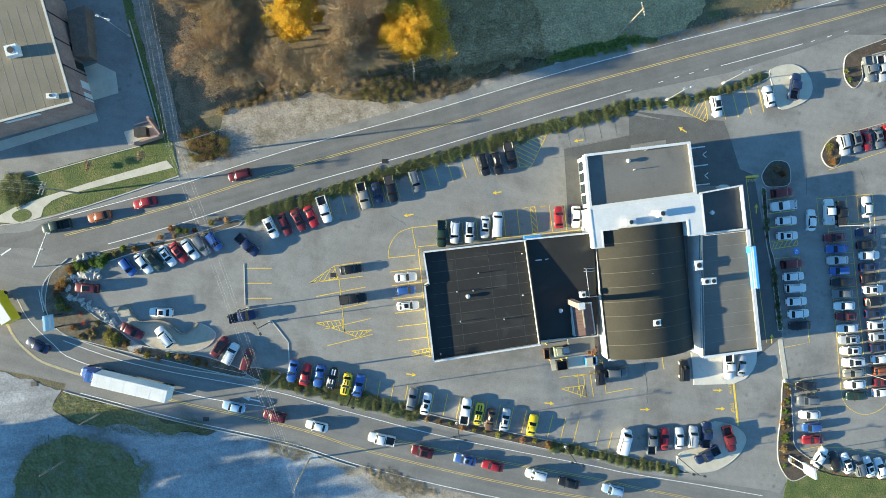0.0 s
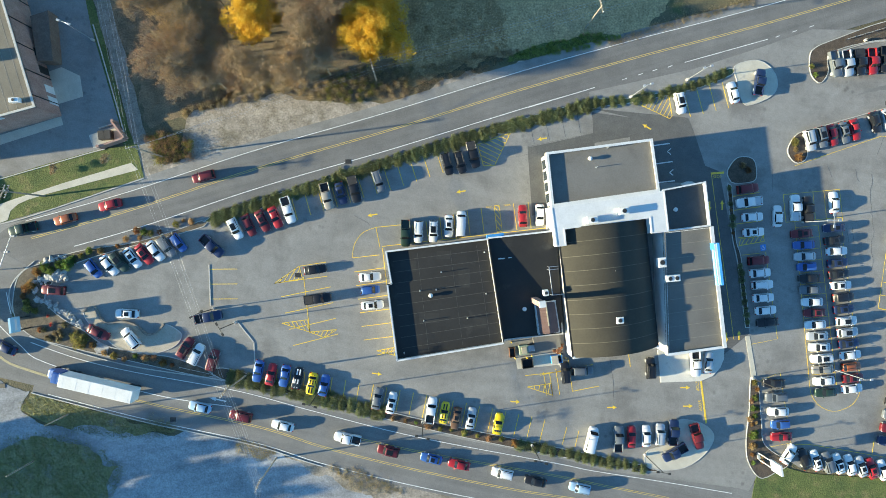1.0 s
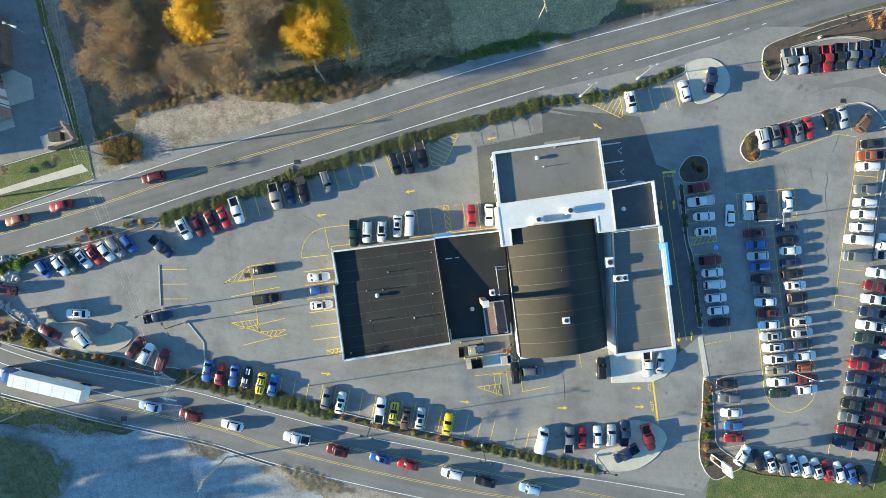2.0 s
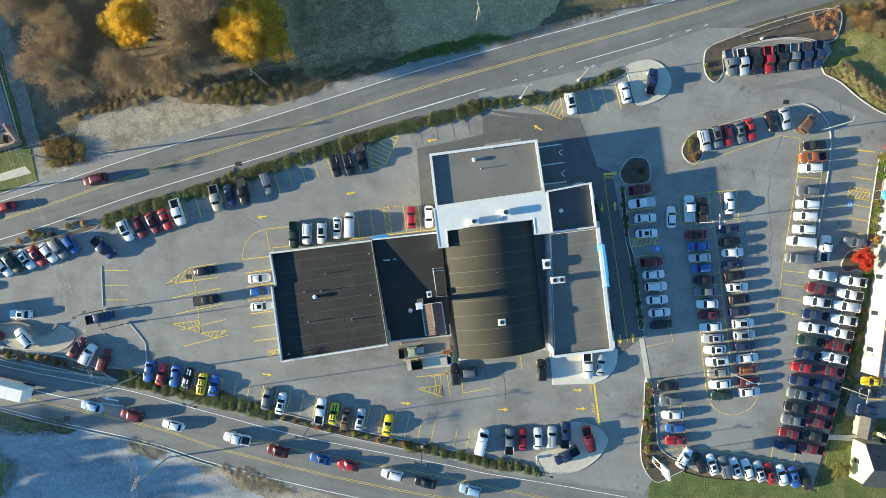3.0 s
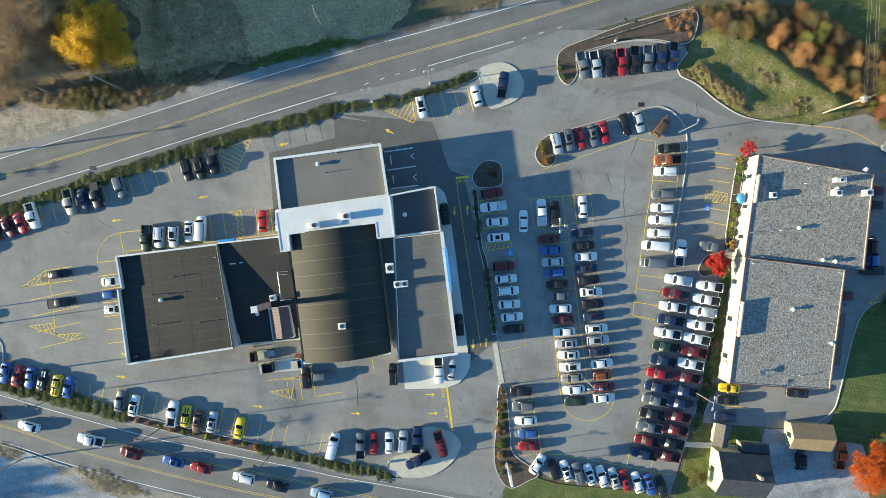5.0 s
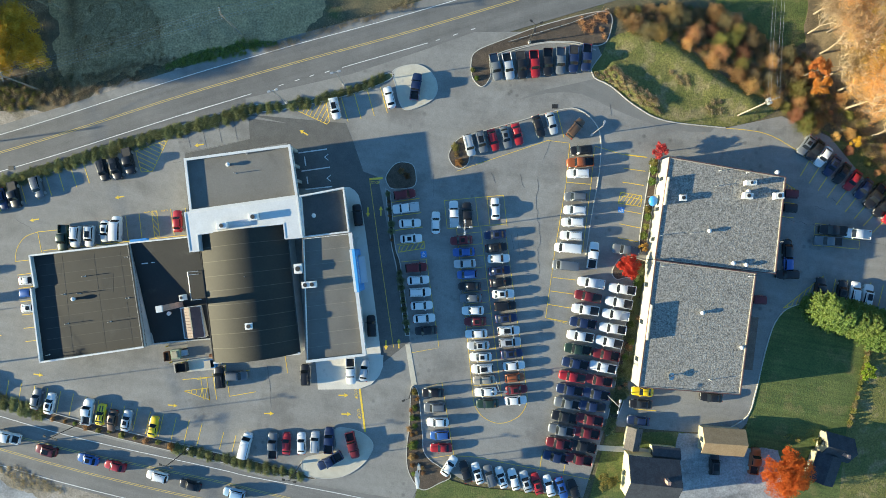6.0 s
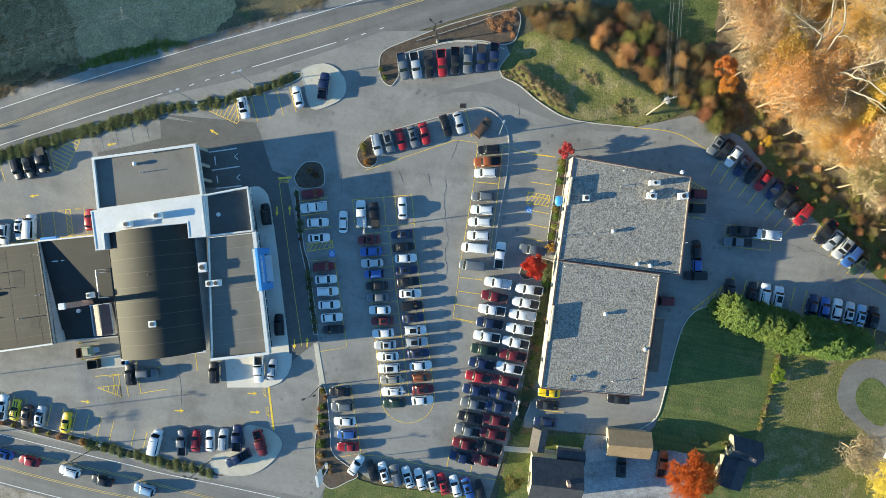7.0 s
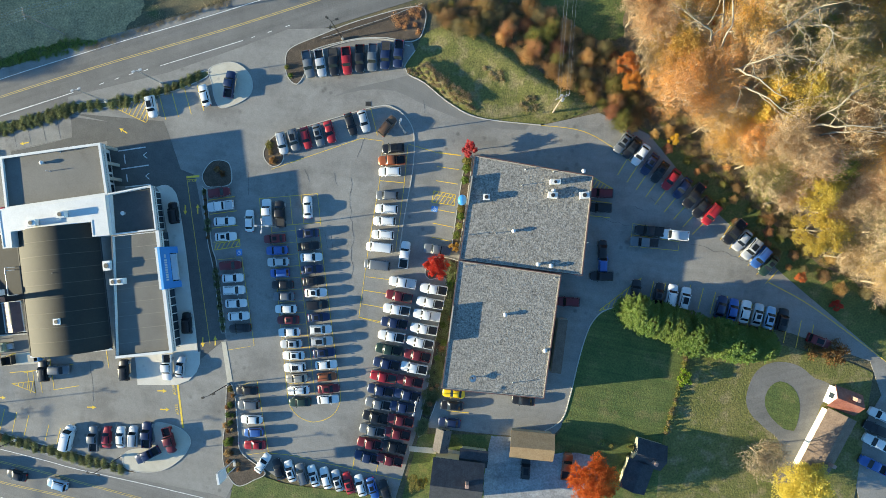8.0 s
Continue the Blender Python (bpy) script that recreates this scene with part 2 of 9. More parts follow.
BROWN_ROOF = material("tan_membrane_roof", (0.16, 0.14, 0.105), (0.20, 0.175, 0.135), 0.2, 0.9, fine=4.0, fine_amount=0.15, bump=0.2)
VAULT_SEAM = material("vault_seam", (0.105, 0.095, 0.072), (0.075, 0.068, 0.052), 0.5, 0.85, fine_amount=0.1, bump=0.0)
PALE_CONCRETE = material("pale_concrete", (0.62, 0.58, 0.51), (0.68, 0.64, 0.57), 0.4, 0.9, fine=6.0, fine_amount=0.1, third=(0.50, 0.47, 0.41), third_scale=0.4, third_low=0.58, third_high=0.72)
SEAM = material("pale_roof_seam", (0.27, 0.245, 0.20), (0.22, 0.20, 0.16), 0.5, 0.9, fine=4.0, fine_amount=0.15, bump=0.0)
WHITE_METAL = material("white_painted_metal", (0.68, 0.68, 0.67), (0.60, 0.60, 0.59), 0.4, 0.5, fine=3.0, fine_amount=0.06, bump=0.05)
WHITE_WALL = material("white_panel_wall", (0.78, 0.76, 0.72), (0.68, 0.66, 0.62), 0.4, 0.7, fine=4.0, fine_amount=0.08, bump=0.1)
GREY_WALL = material("grey_block_wall", (0.42, 0.40, 0.37), (0.50, 0.48, 0.45), 0.6, 0.85, fine=5.0, fine_amount=0.12)
BLUE_PANEL = material("blue_sign_panel", (0.04, 0.25, 0.62), (0.06, 0.29, 0.66), 0.4, 0.35, fine_amount=0.04, bump=0.0)
STEEL = material("galvanised_steel", (0.50, 0.51, 0.52), (0.40, 0.41, 0.42), 1.5, 0.45, 0.6, fine=8.0, fine_amount=0.12, bump=0.05)
DARK_STEEL = material("dark_painted_steel", (0.035, 0.033, 0.03), (0.05, 0.047, 0.042), 1.0, 0.5, 0.3, fine_amount=0.1, bump=0.0)
MAROON_TRIM = material("maroon_trim", (0.115, 0.058, 0.05), (0.14, 0.075, 0.065), 0.6, 0.6, fine_amount=0.1, bump=0.0)
CREAM = material("cream_stucco", (0.44, 0.395, 0.32), (0.385, 0.345, 0.28), 0.4, 0.85, fine=4.0, fine_amount=0.08)
MACHINE_GREEN = material("faded_green_paint", (0.20, 0.26, 0.18), (0.28, 0.32, 0.22), 0.8, 0.7, fine=4.0, fine_amount=0.2)
RUST = material("rusted_steel", (0.17, 0.065, 0.03), (0.10, 0.05, 0.03), 1.2, 0.85, fine=5.0, fine_amount=0.35)
POLE_WOOD = material("weathered_pole_wood", (0.27, 0.22, 0.165), (0.36, 0.30, 0.23), 1.2, 0.9, fine=10.0, fine_amount=0.3)
BRICK = material("red_brick_wall", (0.33, 0.195, 0.155), (0.41, 0.265, 0.215), 0.5, 0.9, fine=5.0, fine_amount=0.35, mottle=0.1)
SHINGLE_DARK = material("dark_shingles", (0.03, 0.034, 0.043), (0.048, 0.053, 0.063), 0.8, 0.9, fine=4.0, fine_amount=0.3)
SHINGLE_GREY = material("grey_brown_shingles", (0.11, 0.095, 0.085), (0.15, 0.13, 0.115), 0.8, 0.9, fine=4.0, fine_amount=0.3)
SHINGLE_TAN = material("tan_shingles", (0.27, 0.18, 0.095), (0.33, 0.23, 0.13), 0.8, 0.9, fine=4.0, fine_amount=0.2)
SHINGLE_BROWN = material("brown_shingles", (0.15, 0.105, 0.08), (0.20, 0.145, 0.11), 0.8, 0.9, fine=4.0, fine_amount=0.3)
SHINGLE_RED = material("red_metal_shingles", (0.22, 0.07, 0.045), (0.30, 0.12, 0.08), 0.8, 0.6, fine=3.0, fine_amount=0.25)
SIDING = material("cream_siding", (0.36, 0.31, 0.21), (0.43, 0.38, 0.27), 0.5, 0.8, fine=5.0, fine_amount=0.08)
YELLOW_SIDING = material("yellow_cream_siding", (0.52, 0.45, 0.27), (0.58, 0.51, 0.33), 0.5, 0.8, fine=5.0, fine_amount=0.08)
BARK = material("bark", (0.12, 0.095, 0.07), (0.19, 0.155, 0.12), 1.5, 0.95, fine=8.0, fine_amount=0.35)
PALE_BARK = material("pale_sycamore_bark", (0.31, 0.275, 0.215), (0.20, 0.175, 0.135), 0.6, 0.9, fine=4.0, fine_amount=0.2)
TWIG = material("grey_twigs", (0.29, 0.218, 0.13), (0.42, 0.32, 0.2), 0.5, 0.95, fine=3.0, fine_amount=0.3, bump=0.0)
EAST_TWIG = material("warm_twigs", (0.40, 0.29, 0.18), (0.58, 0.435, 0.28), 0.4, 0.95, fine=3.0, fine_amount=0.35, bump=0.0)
ROCK = material("pale_limestone", (0.48, 0.45, 0.41), (0.33, 0.31, 0.285), 1.2, 0.95, fine=5.0, fine_amount=0.3, bump=0.8)
TYRE = material("tyre_rubber", (0.02, 0.02, 0.02), (0.03, 0.03, 0.03), 3.0, 0.85, fine_amount=0.0, bump=0.0)
GLASS = material("car_glass", (0.010, 0.013, 0.016), (0.016, 0.019, 0.023), 2.0, 0.08, fine_amount=0.0, bump=0.0)
GLASS.node_tree.nodes["Principled BSDF"].inputs["Specular IOR Level"].default_value = 0.3
LAMP_GLASS = material("clear_lamp_glass", (0.38, 0.38, 0.39), (0.30, 0.30, 0.31), 3.0, 0.15, fine_amount=0.0, bump=0.0)
TAIL_GLASS = material("red_lamp_glass", (0.40, 0.015, 0.012), (0.32, 0.012, 0.01), 3.0, 0.2, fine_amount=0.0, bump=0.0)
LINER = material("black_bed_liner", (0.022, 0.022, 0.024), (0.035, 0.035, 0.037), 2.0, 0.8, fine_amount=0.1, bump=0.0)
DARK_GLASS = material("window_glass", (0.02, 0.03, 0.04), (0.03, 0.04, 0.05), 0.6, 0.05, fine_amount=0.0, bump=0.0)


def paint(name, tone, metal=0.2, rough=0.33):
    return material(name + "_car_paint", tone, tuple(c * 0.93 for c in tone), 0.8, rough, metal if max(tone) < 0.6 else 0.0, fine=5.0, fine_amount=0.03, bump=0.0, coat=0.3)


PAINTS = {
    "w": ("white", paint("white", (0.74, 0.74, 0.73))),
    "s": ("silver", paint("silver", (0.50, 0.51, 0.52), 0.25)),
    "g": ("grey", paint("grey", (0.15, 0.165, 0.18), 0.15)),
    "k": ("black", paint("black", (0.018, 0.018, 0.02))),
    "d": ("dark blue", paint("dark_blue", (0.02, 0.035, 0.09))),
    "b": ("blue", paint("blue", (0.04, 0.12, 0.36))),
    "r": ("red", paint("red", (0.38, 0.022, 0.03))),
    "m": ("maroon", paint("maroon", (0.16, 0.02, 0.025))),
    "y": ("yellow", paint("yellow", (0.85, 0.56, 0.02))),
    "l": ("lime yellow", paint("lime", (0.85, 0.61, 0.03))),
    "o": ("orange", paint("orange", (0.36, 0.10, 0.035))),
    "n": ("brown", paint("brown", (0.16, 0.09, 0.05))),
    "e": ("dark green", paint("dark_green", (0.025, 0.05, 0.035))),
    "t": ("tan", paint("tan", (0.42, 0.37, 0.30), 0.4)),
    "c": ("pale blue", paint("pale_blue", (0.30, 0.45, 0.60), 0.3)),
}


# ---- building blocks ----
def mesh_object(name, bm, mats, parent=None, label="", smooth=False):
    data = bpy.data.meshes.new(name)
    bm.to_mesh(data)
    bm.free()
    for m in mats if isinstance(mats, (list, tuple)) else [mats]:
        data.materials.append(m)
    if smooth:
        data.shade_smooth()
        data.set_sharp_from_angle(angle=radians(smooth if smooth is not True else 60))
    ob = new(name, data)
    if parent is not None:
        ob.parent = parent
    if label:
        ob["label"] = label
    return ob


def part(name, bm, mats, parent, label="", smooth=False):
    return mesh_object(name, bm, mats, parent, label, smooth)


def box(bm, x0, x1, y0, y1, z0, z1, bevel=0.0, mat=0):
    made = bmesh.ops.create_cube(bm, size=1.0, matrix=Matrix.Translation(((x0 + x1) / 2, (y0 + y1) / 2, (z0 + z1) / 2)) @ Matrix.Diagonal((x1 - x0, y1 - y0, z1 - z0, 1)))
    faces = {f for v in made["verts"] for f in v.link_faces}
    for f in faces:
        f.material_index = mat
    if bevel:
        bmesh.ops.bevel(bm, geom=list({e for f in faces for e in f.edges}), offset=bevel, segments=1, affect="EDGES", clamp_overlap=True)


def tube(bm, a, b, r0, r1=None, sides=8, mat=0, caps=True):
    a, b = Vector(a), Vector(b)
    q = (b - a).to_track_quat("Z", "Y").to_matrix().to_4x4()
    before = len(bm.faces)
    bmesh.ops.create_cone(bm, cap_ends=caps, segments=sides, radius1=r0, radius2=r0 if r1 is None else r1, depth=(b - a).length, matrix=Matrix.Translation((a + b) / 2) @ q)
    bm.faces.ensure_lookup_table()
    for f in bm.faces[before:]:
        f.material_index = mat


def smooth_line(pts, step=2.0, closed=False):
    """A Catmull-Rom line through a few points."""
    p = [Vector((x, y)) for x, y in pts]
    n, out = len(p), []
    for i in range(n if closed else n - 1):
        a, b, c, d = (p[(i + k) % n] if closed else p[min(max(i + k, 0), n - 1)] for k in (-1, 0, 1, 2))
        count = max(1, int((c - b).length / step))
        for k in range(count):
            t = k / count
            out.append(0.5 * ((2 * b) + (c - a) * t + (2 * a - 5 * b + 4 * c - d) * t * t + (3 * b - a - 3 * c + d) * t ** 3))
    if not closed:
        out.append(p[-1])
    return out


def offset_line(line, off, closed=False):
    """The line moved sideways; positive is to its left."""
    out, n = [], len(line)
    for i in range(n):
        a, b = (line[i - 1], line[(i + 1) % n]) if closed else (line[max(i - 1, 0)], line[min(i + 1, n - 1)])
        d = (b - a).normalized()
        out.append(line[i] + Vector((-d.y, d.x)) * off)
    return out


def slab_mesh(pts, z0, z1):
    bm = bmesh.new()
    loop = [bm.verts.new((p[0], p[1], z0)) for p in pts]
    face = bm.faces.new(loop)
    if face.normal.z < 0 or sum(pts[i - 1][0] * pts[i][1] - pts[i][0] * pts[i - 1][1] for i in range(len(pts))) < 0:
        face.normal_flip()
    made = bmesh.ops.extrude_face_region(bm, geom=[face])
    for v in made["geom"]:
        if isinstance(v, bmesh.types.BMVert):
            v.co.z = z1
    bmesh.ops.recalc_face_normals(bm, faces=bm.faces)
    bmesh.ops.triangulate(bm, faces=[f for f in bm.faces if len(f.verts) > 4])
    return bm


def slab(name, pts, z0, z1, mat, label="", category="", rounded=False, step=2.0, parent=None, ragged=0.0):
    pts = smooth_line(pts, step, True) if rounded else pts
    if ragged:
        fine = []
        for i in range(len(pts)):
            p, q = Vector(pts[i - 1]), Vector(pts[i])
            n = max(1, int((q - p).length / 0.6))
            fine += [p.lerp(q, k / n) for k in range(n)]
        pts = [p + ragged * Vector((noise.noise((p.x * 0.22, p.y * 0.22, 1.0)) + 0.25 * noise.noise((p.x * 0.9, p.y * 0.9, 5.0)), noise.noise((p.x * 0.22, p.y * 0.22, 9.0)) + 0.25 * noise.noise((p.x * 0.9, p.y * 0.9, 13.0)))) for p in fine]
    ob = mesh_object(name, slab_mesh(pts, z0, z1), mat, parent)
    return tagged(ob, label, category, kind="structure") if parent is None else ob


def strip_mesh(line, left, right, z0, z1, closed=False):
    """A raised strip along a line, from left to right of it."""
    a, b = offset_line(line, left, closed), offset_line(line, right, closed)
    bm = bmesh.new()
    rings = [[bm.verts.new((p.x, p.y, z)) for p, z in ((q, z0), (q, z1), (r, z1), (r, z0))] for q, r in zip(a, b)]
    n = len(rings)
    for i in range(n if closed else n - 1):
        u, v = rings[i], rings[(i + 1) % n]
        for k in range(4):
            bm.faces.new((u[k], u[(k + 1) % 4], v[(k + 1) % 4], v[k]))
    if not closed:
        bm.faces.new(rings[0])
        bm.faces.new(rings[-1])
    bmesh.ops.recalc_face_normals(bm, faces=bm.faces)
    return bm


def strip(name, line, left, right, z0, z1, mat, label="", category="", parent=None, closed=False):
    ob = mesh_object(name, strip_mesh(line, left, right, z0, z1, closed), mat, parent)
    return tagged(ob, label, category, kind="structure") if parent is None else ob


def root(name, x=0.0, y=0.0, z=0.0, turn=0.0):
    ob = new(name)
    ob.empty_display_size = 0.3
    ob.matrix_basis = pose(x, y, z, 0, 0, turn)
    return ob


# ---- ground, roads and paving ----
slab("ground", [(-900, -900), (1100, -900), (1100, 900), (-900, 900)], -0.5, -0.06, MEADOW, "dry brown and green meadow ground", "ground")

NORTH = smooth_line([(-140, -3), (-84.61, -3.18), (-72.05, 0.46), (-51.28, 6.55), (-26.26, 15.01), (0.45, 22.95), (30.13, 32.31), (53.28, 38.95), (93.11, 50.01), (190, 80), (330, 130)], 2.0)
SOUTH = smooth_line([(-150, 8), (-89.04, -15.97), (-83.04, -19.62), (-79.20, -24.21), (-72.57, -26.98), (-62.53, -29.91), (-47.85, -33.93), (-26.02, -39.02), (-11.98, -43.66), (7.03, -48.65), (27.22, -53.07), (42.97, -55.76), (78.74, -62.11), (190, -88), (420, -150)], 1.5)
strip("road_north", NORTH, 5.2, -6.0, -0.4, 0.0, ROAD, "worn grey asphalt road with a double yellow line", "road")
strip("road_shoulder", NORTH, 5.6, 3.85, -0.4, 0.006, ASPHALT, "pale worn asphalt shoulder of the road", "road")
strip("road_south", [p for p in SOUTH if p.x > (-71.68, -27.45)[0]], 9.6, -4.0, -0.4, 0.004, SOUTH_ROAD, "worn grey asphalt road with a turning lane", "road")
slab("junction", [(-106.26, -1.33), (-78.02, -2.22), (-72.51, -5.38), (-75.39, -9.06), (-76.08, -15.37), (-72.55, -19.61), (-60.28, -23.54), (-56.91, -25.17), (-59.73, -31.66), (-69.91, -30.22), (-78.77, -28.00), (-84.72, -26.83), (-106.46, -26.21)], -0.4, 0.012, SOUTH_ROAD, "grey asphalt at the junction of two roads", "road")

LOT = [(-75.84, -9.63), (-71.40, -5.02), (-62.50, -2.08), (-35.40, 5.47), (-17.00, 11.19), (18.24, 22.35), (43.53, 28.81), (43.10, 31.52), (65.84, 36.70), (80.65, 41.58), (91.58, 45.47),
       (102.38, 45.57), (117.55, 42.85), (118.40, 40.76), (115.98, 37.53), (116.94, 35.90), (120.36, 34.15), (125.44, 30.07), (131.75, 26.94), (144.29, 25.44), (155.90, 27.94), (171.64, 21.15), (194.11, -4.54), (212.48, -18.71), (217.83, -47.97), (208.26, -48.41), (205.84, -39.21), (211.91, -27.70), (209.58, -21.03), (194.42, -15.81), (166.81, -11.35), (159.0, -13.0), (155.8, -19.2),
       (153.0, -32.5), (147.5, -38.6), (136.49, -38.45), (120.00, -37.29), (115.41, -52.68), (105.76, -51.67), (89.85, -49.34), (83.63, -45.34), (78.70, -54.36), (76.19, -53.62), (46.88, -49.33), (37.30, -46.58), (6.95, -40.24), (-30.68, -31.09), (-56.91, -22.85), (-70.33, -19.38)]
slab("parking_lot", LOT, -0.4, 0.02, ASPHALT, "grey weathered asphalt car lot with sealed cracks", "parking lot")
slab("fresh_asphalt", [(40.00, 20.14), (44.11, 22.84), (43.80, 27.26), (52.15, 26.24), (43.09, 28.12), (64.62, 26.29), (65.88, 23.29), (68.40, 16.09), (71.52, 14.90), (78.52, -19.97), (72.31, -25.00), (69.77, -17.76), (65.91, 12.46), (52.02, 12.36), (52.02, 22.06)], 0.0, 0.028, NEW_ASPHALT_SHADED, "fresh asphalt, shade in its dark colour, in front of the showroom", "pavement")
slab("repaved_strip", [(30.06, 19.72), (36.34, 21.03), (44.35, 22.85), (44.40, 19.86), (35.16, 18.26), (34.12, 5.94), (31.10, 5.30)], 0.0, 0.024, NEW_ASPHALT_SHADED, "slightly darker repaved asphalt beside the showroom", "pavement")

slab("drive_patch", [(101.33, 31.32), (107.28, 32.70), (114.39, 32.43), (121.48, 29.16), (132.01, 25.33), (141.23, 24.52), (142.12, 25.56), (131.75, 26.83), (125.44, 29.96), (120.36, 34.03), (116.94, 35.67), (113.18, 34.77), (104.90, 32.94)], 0.0, 0.024, PATCHED, "darker patched asphalt on the drive", "pavement", True)
# yards and lawns round the lot
slab("west_yard", [(-97.17, 69.19), (-64.61, 70.55), (-59.67, 43.64), (-53.31, 20.99), (-56.89, 18.98), (-59.35, 18.25), (-80.16, 11.98), (-84.54, 11.12), (-99.75, 7.19)], -0.4, 0.03, ASPHALT, "asphalt yard in the shade of a brick building", "parking lot")
slab("gravel_track", [(-60.76, 54.93), (-57.44, 55.04), (-49.04, 22.22), (-46.21, 15.38), (-50.16, 14.16), (-52.41, 23.30)], -0.4, -0.02, TRACK, "narrow rutted dirt track", "path", ragged=0.5)
slab("west_grass_strip", [(-62.98, 54.85), (-60.76, 54.93), (-52.41, 23.30), (-51.29, 19.89), (-53.08, 18.48)], -0.4, 0.02, GRASS, "narrow strip of green grass", "lawn")
slab("corner_lawn", [(-87.81, 10.62), (-84.54, 11.35), (-80.16, 12.10), (-59.35, 18.37), (-50.73, 19.90), (-49.37, 13.02), (-68.27, 6.45), (-75.79, 4.19), (-80.19, 3.00), (-87.85, 2.69)], -0.4, 0.05, GRASS, "green lawn beside the road", "lawn", ragged=0.15)
slab("north_gravel_verge", [(-41.14, 24.68), (-30.90, 28.59), (-21.73, 30.65), (-12.46, 28.76), (1.57, 29.07), (15.73, 34.10), (25.26, 36.69), (34.89, 37.88), (43.35, 40.12), (47.03, 39.39), (18.15, 30.62), (-21.67, 18.34), (-47.90, 10.17), (-49.60, 14.17), (-39.99, 17.79)], -0.4, -0.01, GRAVEL, "bare pale gravel verge beside the road", "verge", True, ragged=1.6)
slab("north_woods_floor", [(-54.65, 59.67), (9.51, 62.00), (6.24, 33.87), (-3.13, 28.97), (-12.46, 29.00), (-21.73, 30.88), (-30.90, 28.93), (-42.27, 24.08), (-49.04, 26.81)], -0.4, -0.03, LITTER, "brown leaf litter under bare trees", "ground", True, ragged=3.4)
slab("north_field", [(1.0, 64.20), (72.0, 70.0), (64.0, 58.0), (60.0, 50.5), (56.0, 44.2), (47.00, 41.41), (30.03, 39.77), (12.0, 34.6), (4.0, 31.8)], -0.4, -0.025, FIELD, "dark stubble field in shade", "field", ragged=2.6)
slab("green_verge", [(25.25, 37.64), (28.22, 40.08), (42.09, 43.30), (49.42, 43.02), (42.13, 40.45)], -0.4, -0.012, GRASS, "strip of green weeds beside the road", "verge", True, ragged=0.8)
slab("south_yard", [(-97.83, -28.05), (-84.72, -27.64), (-78.78, -28.81), (-73.02, -30.90), (-74.59, -34.94), (-70.37, -37.62), (-44.43, -40.40), (-37.56, -38.34), (-21.34, -44.15), (-4.85, -50.30), (7.18, -63.72), (-51.24, -76.79), (-102.44, -66.28)], -0.4, -0.02, SLAG, "grey gravel yard in blue shade", "yard", ragged=1.0)
slab("south_verge", [(-72.25, -31.48), (-74.26, -34.59), (-70.37, -36.70), (-64.00, -38.49), (-52.39, -39.98), (-45.00, -39.34), (-43.75, -39.00), (-48.08, -38.14), (-64.44, -33.61)], -0.4, -0.008, ROUGH_GRASS, "rough green grass verge", "verge", True, ragged=1.5)
slab("south_grass_patch", [(-75.50, -41.29), (-67.81, -40.89), (-58.38, -44.59), (-55.56, -47.08), (-56.69, -50.57), (-59.29, -54.86), (-70.42, -58.77), (-82.64, -55.09), (-79.73, -45.29)], -0.4, -0.008, ROUGH_GRASS, "rough dark green grass patch", "lawn", True, ragged=2.0)
slab("south_gravel_verge", [(-21.34, -44.15), (-10.79, -46.41), (9.46, -51.93), (25.22, -56.76), (19.23, -63.95), (2.33, -56.41), (-9.57, -51.44)], -0.4, -0.013, GRAVEL, "brown gravel verge with dry weeds", "verge", True, ragged=1.6)
BASIN = smooth_line([(116.21, 37.30), (118.75, 41.33), (120.35, 44.20), (125.91, 45.87), (134.03, 43.48), (144.45, 35.96), (154.75, 29.65), (144.29, 25.67), (131.75, 27.17), (125.43, 30.31), (120.36, 34.38), (117.17, 35.90)], 1.0, True)
RIM = smooth_line([(121.03, 36.80), (122.80, 35.17), (124.93, 33.31), (129.15, 30.64)], 0.6)
RIM_EAST = smooth_line([(125.93, 44.72), (132.91, 41.77), (142.18, 35.40), (149.08, 30.81)], 0.6)
bm = bmesh.new()
low_x, high_x, low_y, high_y = min(p.x for p in BASIN), max(p.x for p in BASIN), min(p.y for p in BASIN), max(p.y for p in BASIN)
cells, CELL = {}, 0.6


def bank_height(p):
    edge = min((p - q).length for q in BASIN)
    rim = math.exp(-(min((p - q).length for q in RIM) / 1.7) ** 2)
    rim_east = math.exp(-(min((p - q).length for q in RIM_EAST) / 3.5) ** 2)
    rough = 0.12 * noise.noise((p.x * 0.6, p.y * 0.6, 3.0))
    return 0.04 + min(1.0, edge / 2.0) * (0.1 + 0.85 * rim + 0.7 * rim_east + rough)


def in_outline(p, line):
    hit = False
    for i in range(len(line)):
        u, v = line[i - 1], line[i]
        if (u.y > p.y) != (v.y > p.y) and p.x < (v.x - u.x) * (p.y - u.y) / (v.y - u.y) + u.x:
            hit = not hit
    return hit


nx, ny = int((high_x - low_x) / CELL) + 1, int((high_y - low_y) / CELL) + 1
for i in range(nx):
    for j in range(ny):
        p = Vector((low_x + i * CELL, low_y + j * CELL))
        if in_outline(p, BASIN):
            cells[i, j] = bm.verts.new((p.x, p.y, bank_height(p)))
for (i, j) in cells:
    quad = [cells.get(k) for k in ((i, j), (i + 1, j), (i + 1, j + 1), (i, j + 1))]
    if all(quad):
        bm.faces.new(quad)
slab("basin_lawn", BASIN, -0.4, 0.035, DRY_GRASS, "mown grass floor of a drainage basin", "lawn")
tagged(mesh_object("basin_bank", bm, DRY_GRASS, smooth=True), "grass bank with a rim round a drainage basin", "bank", kind="structure")
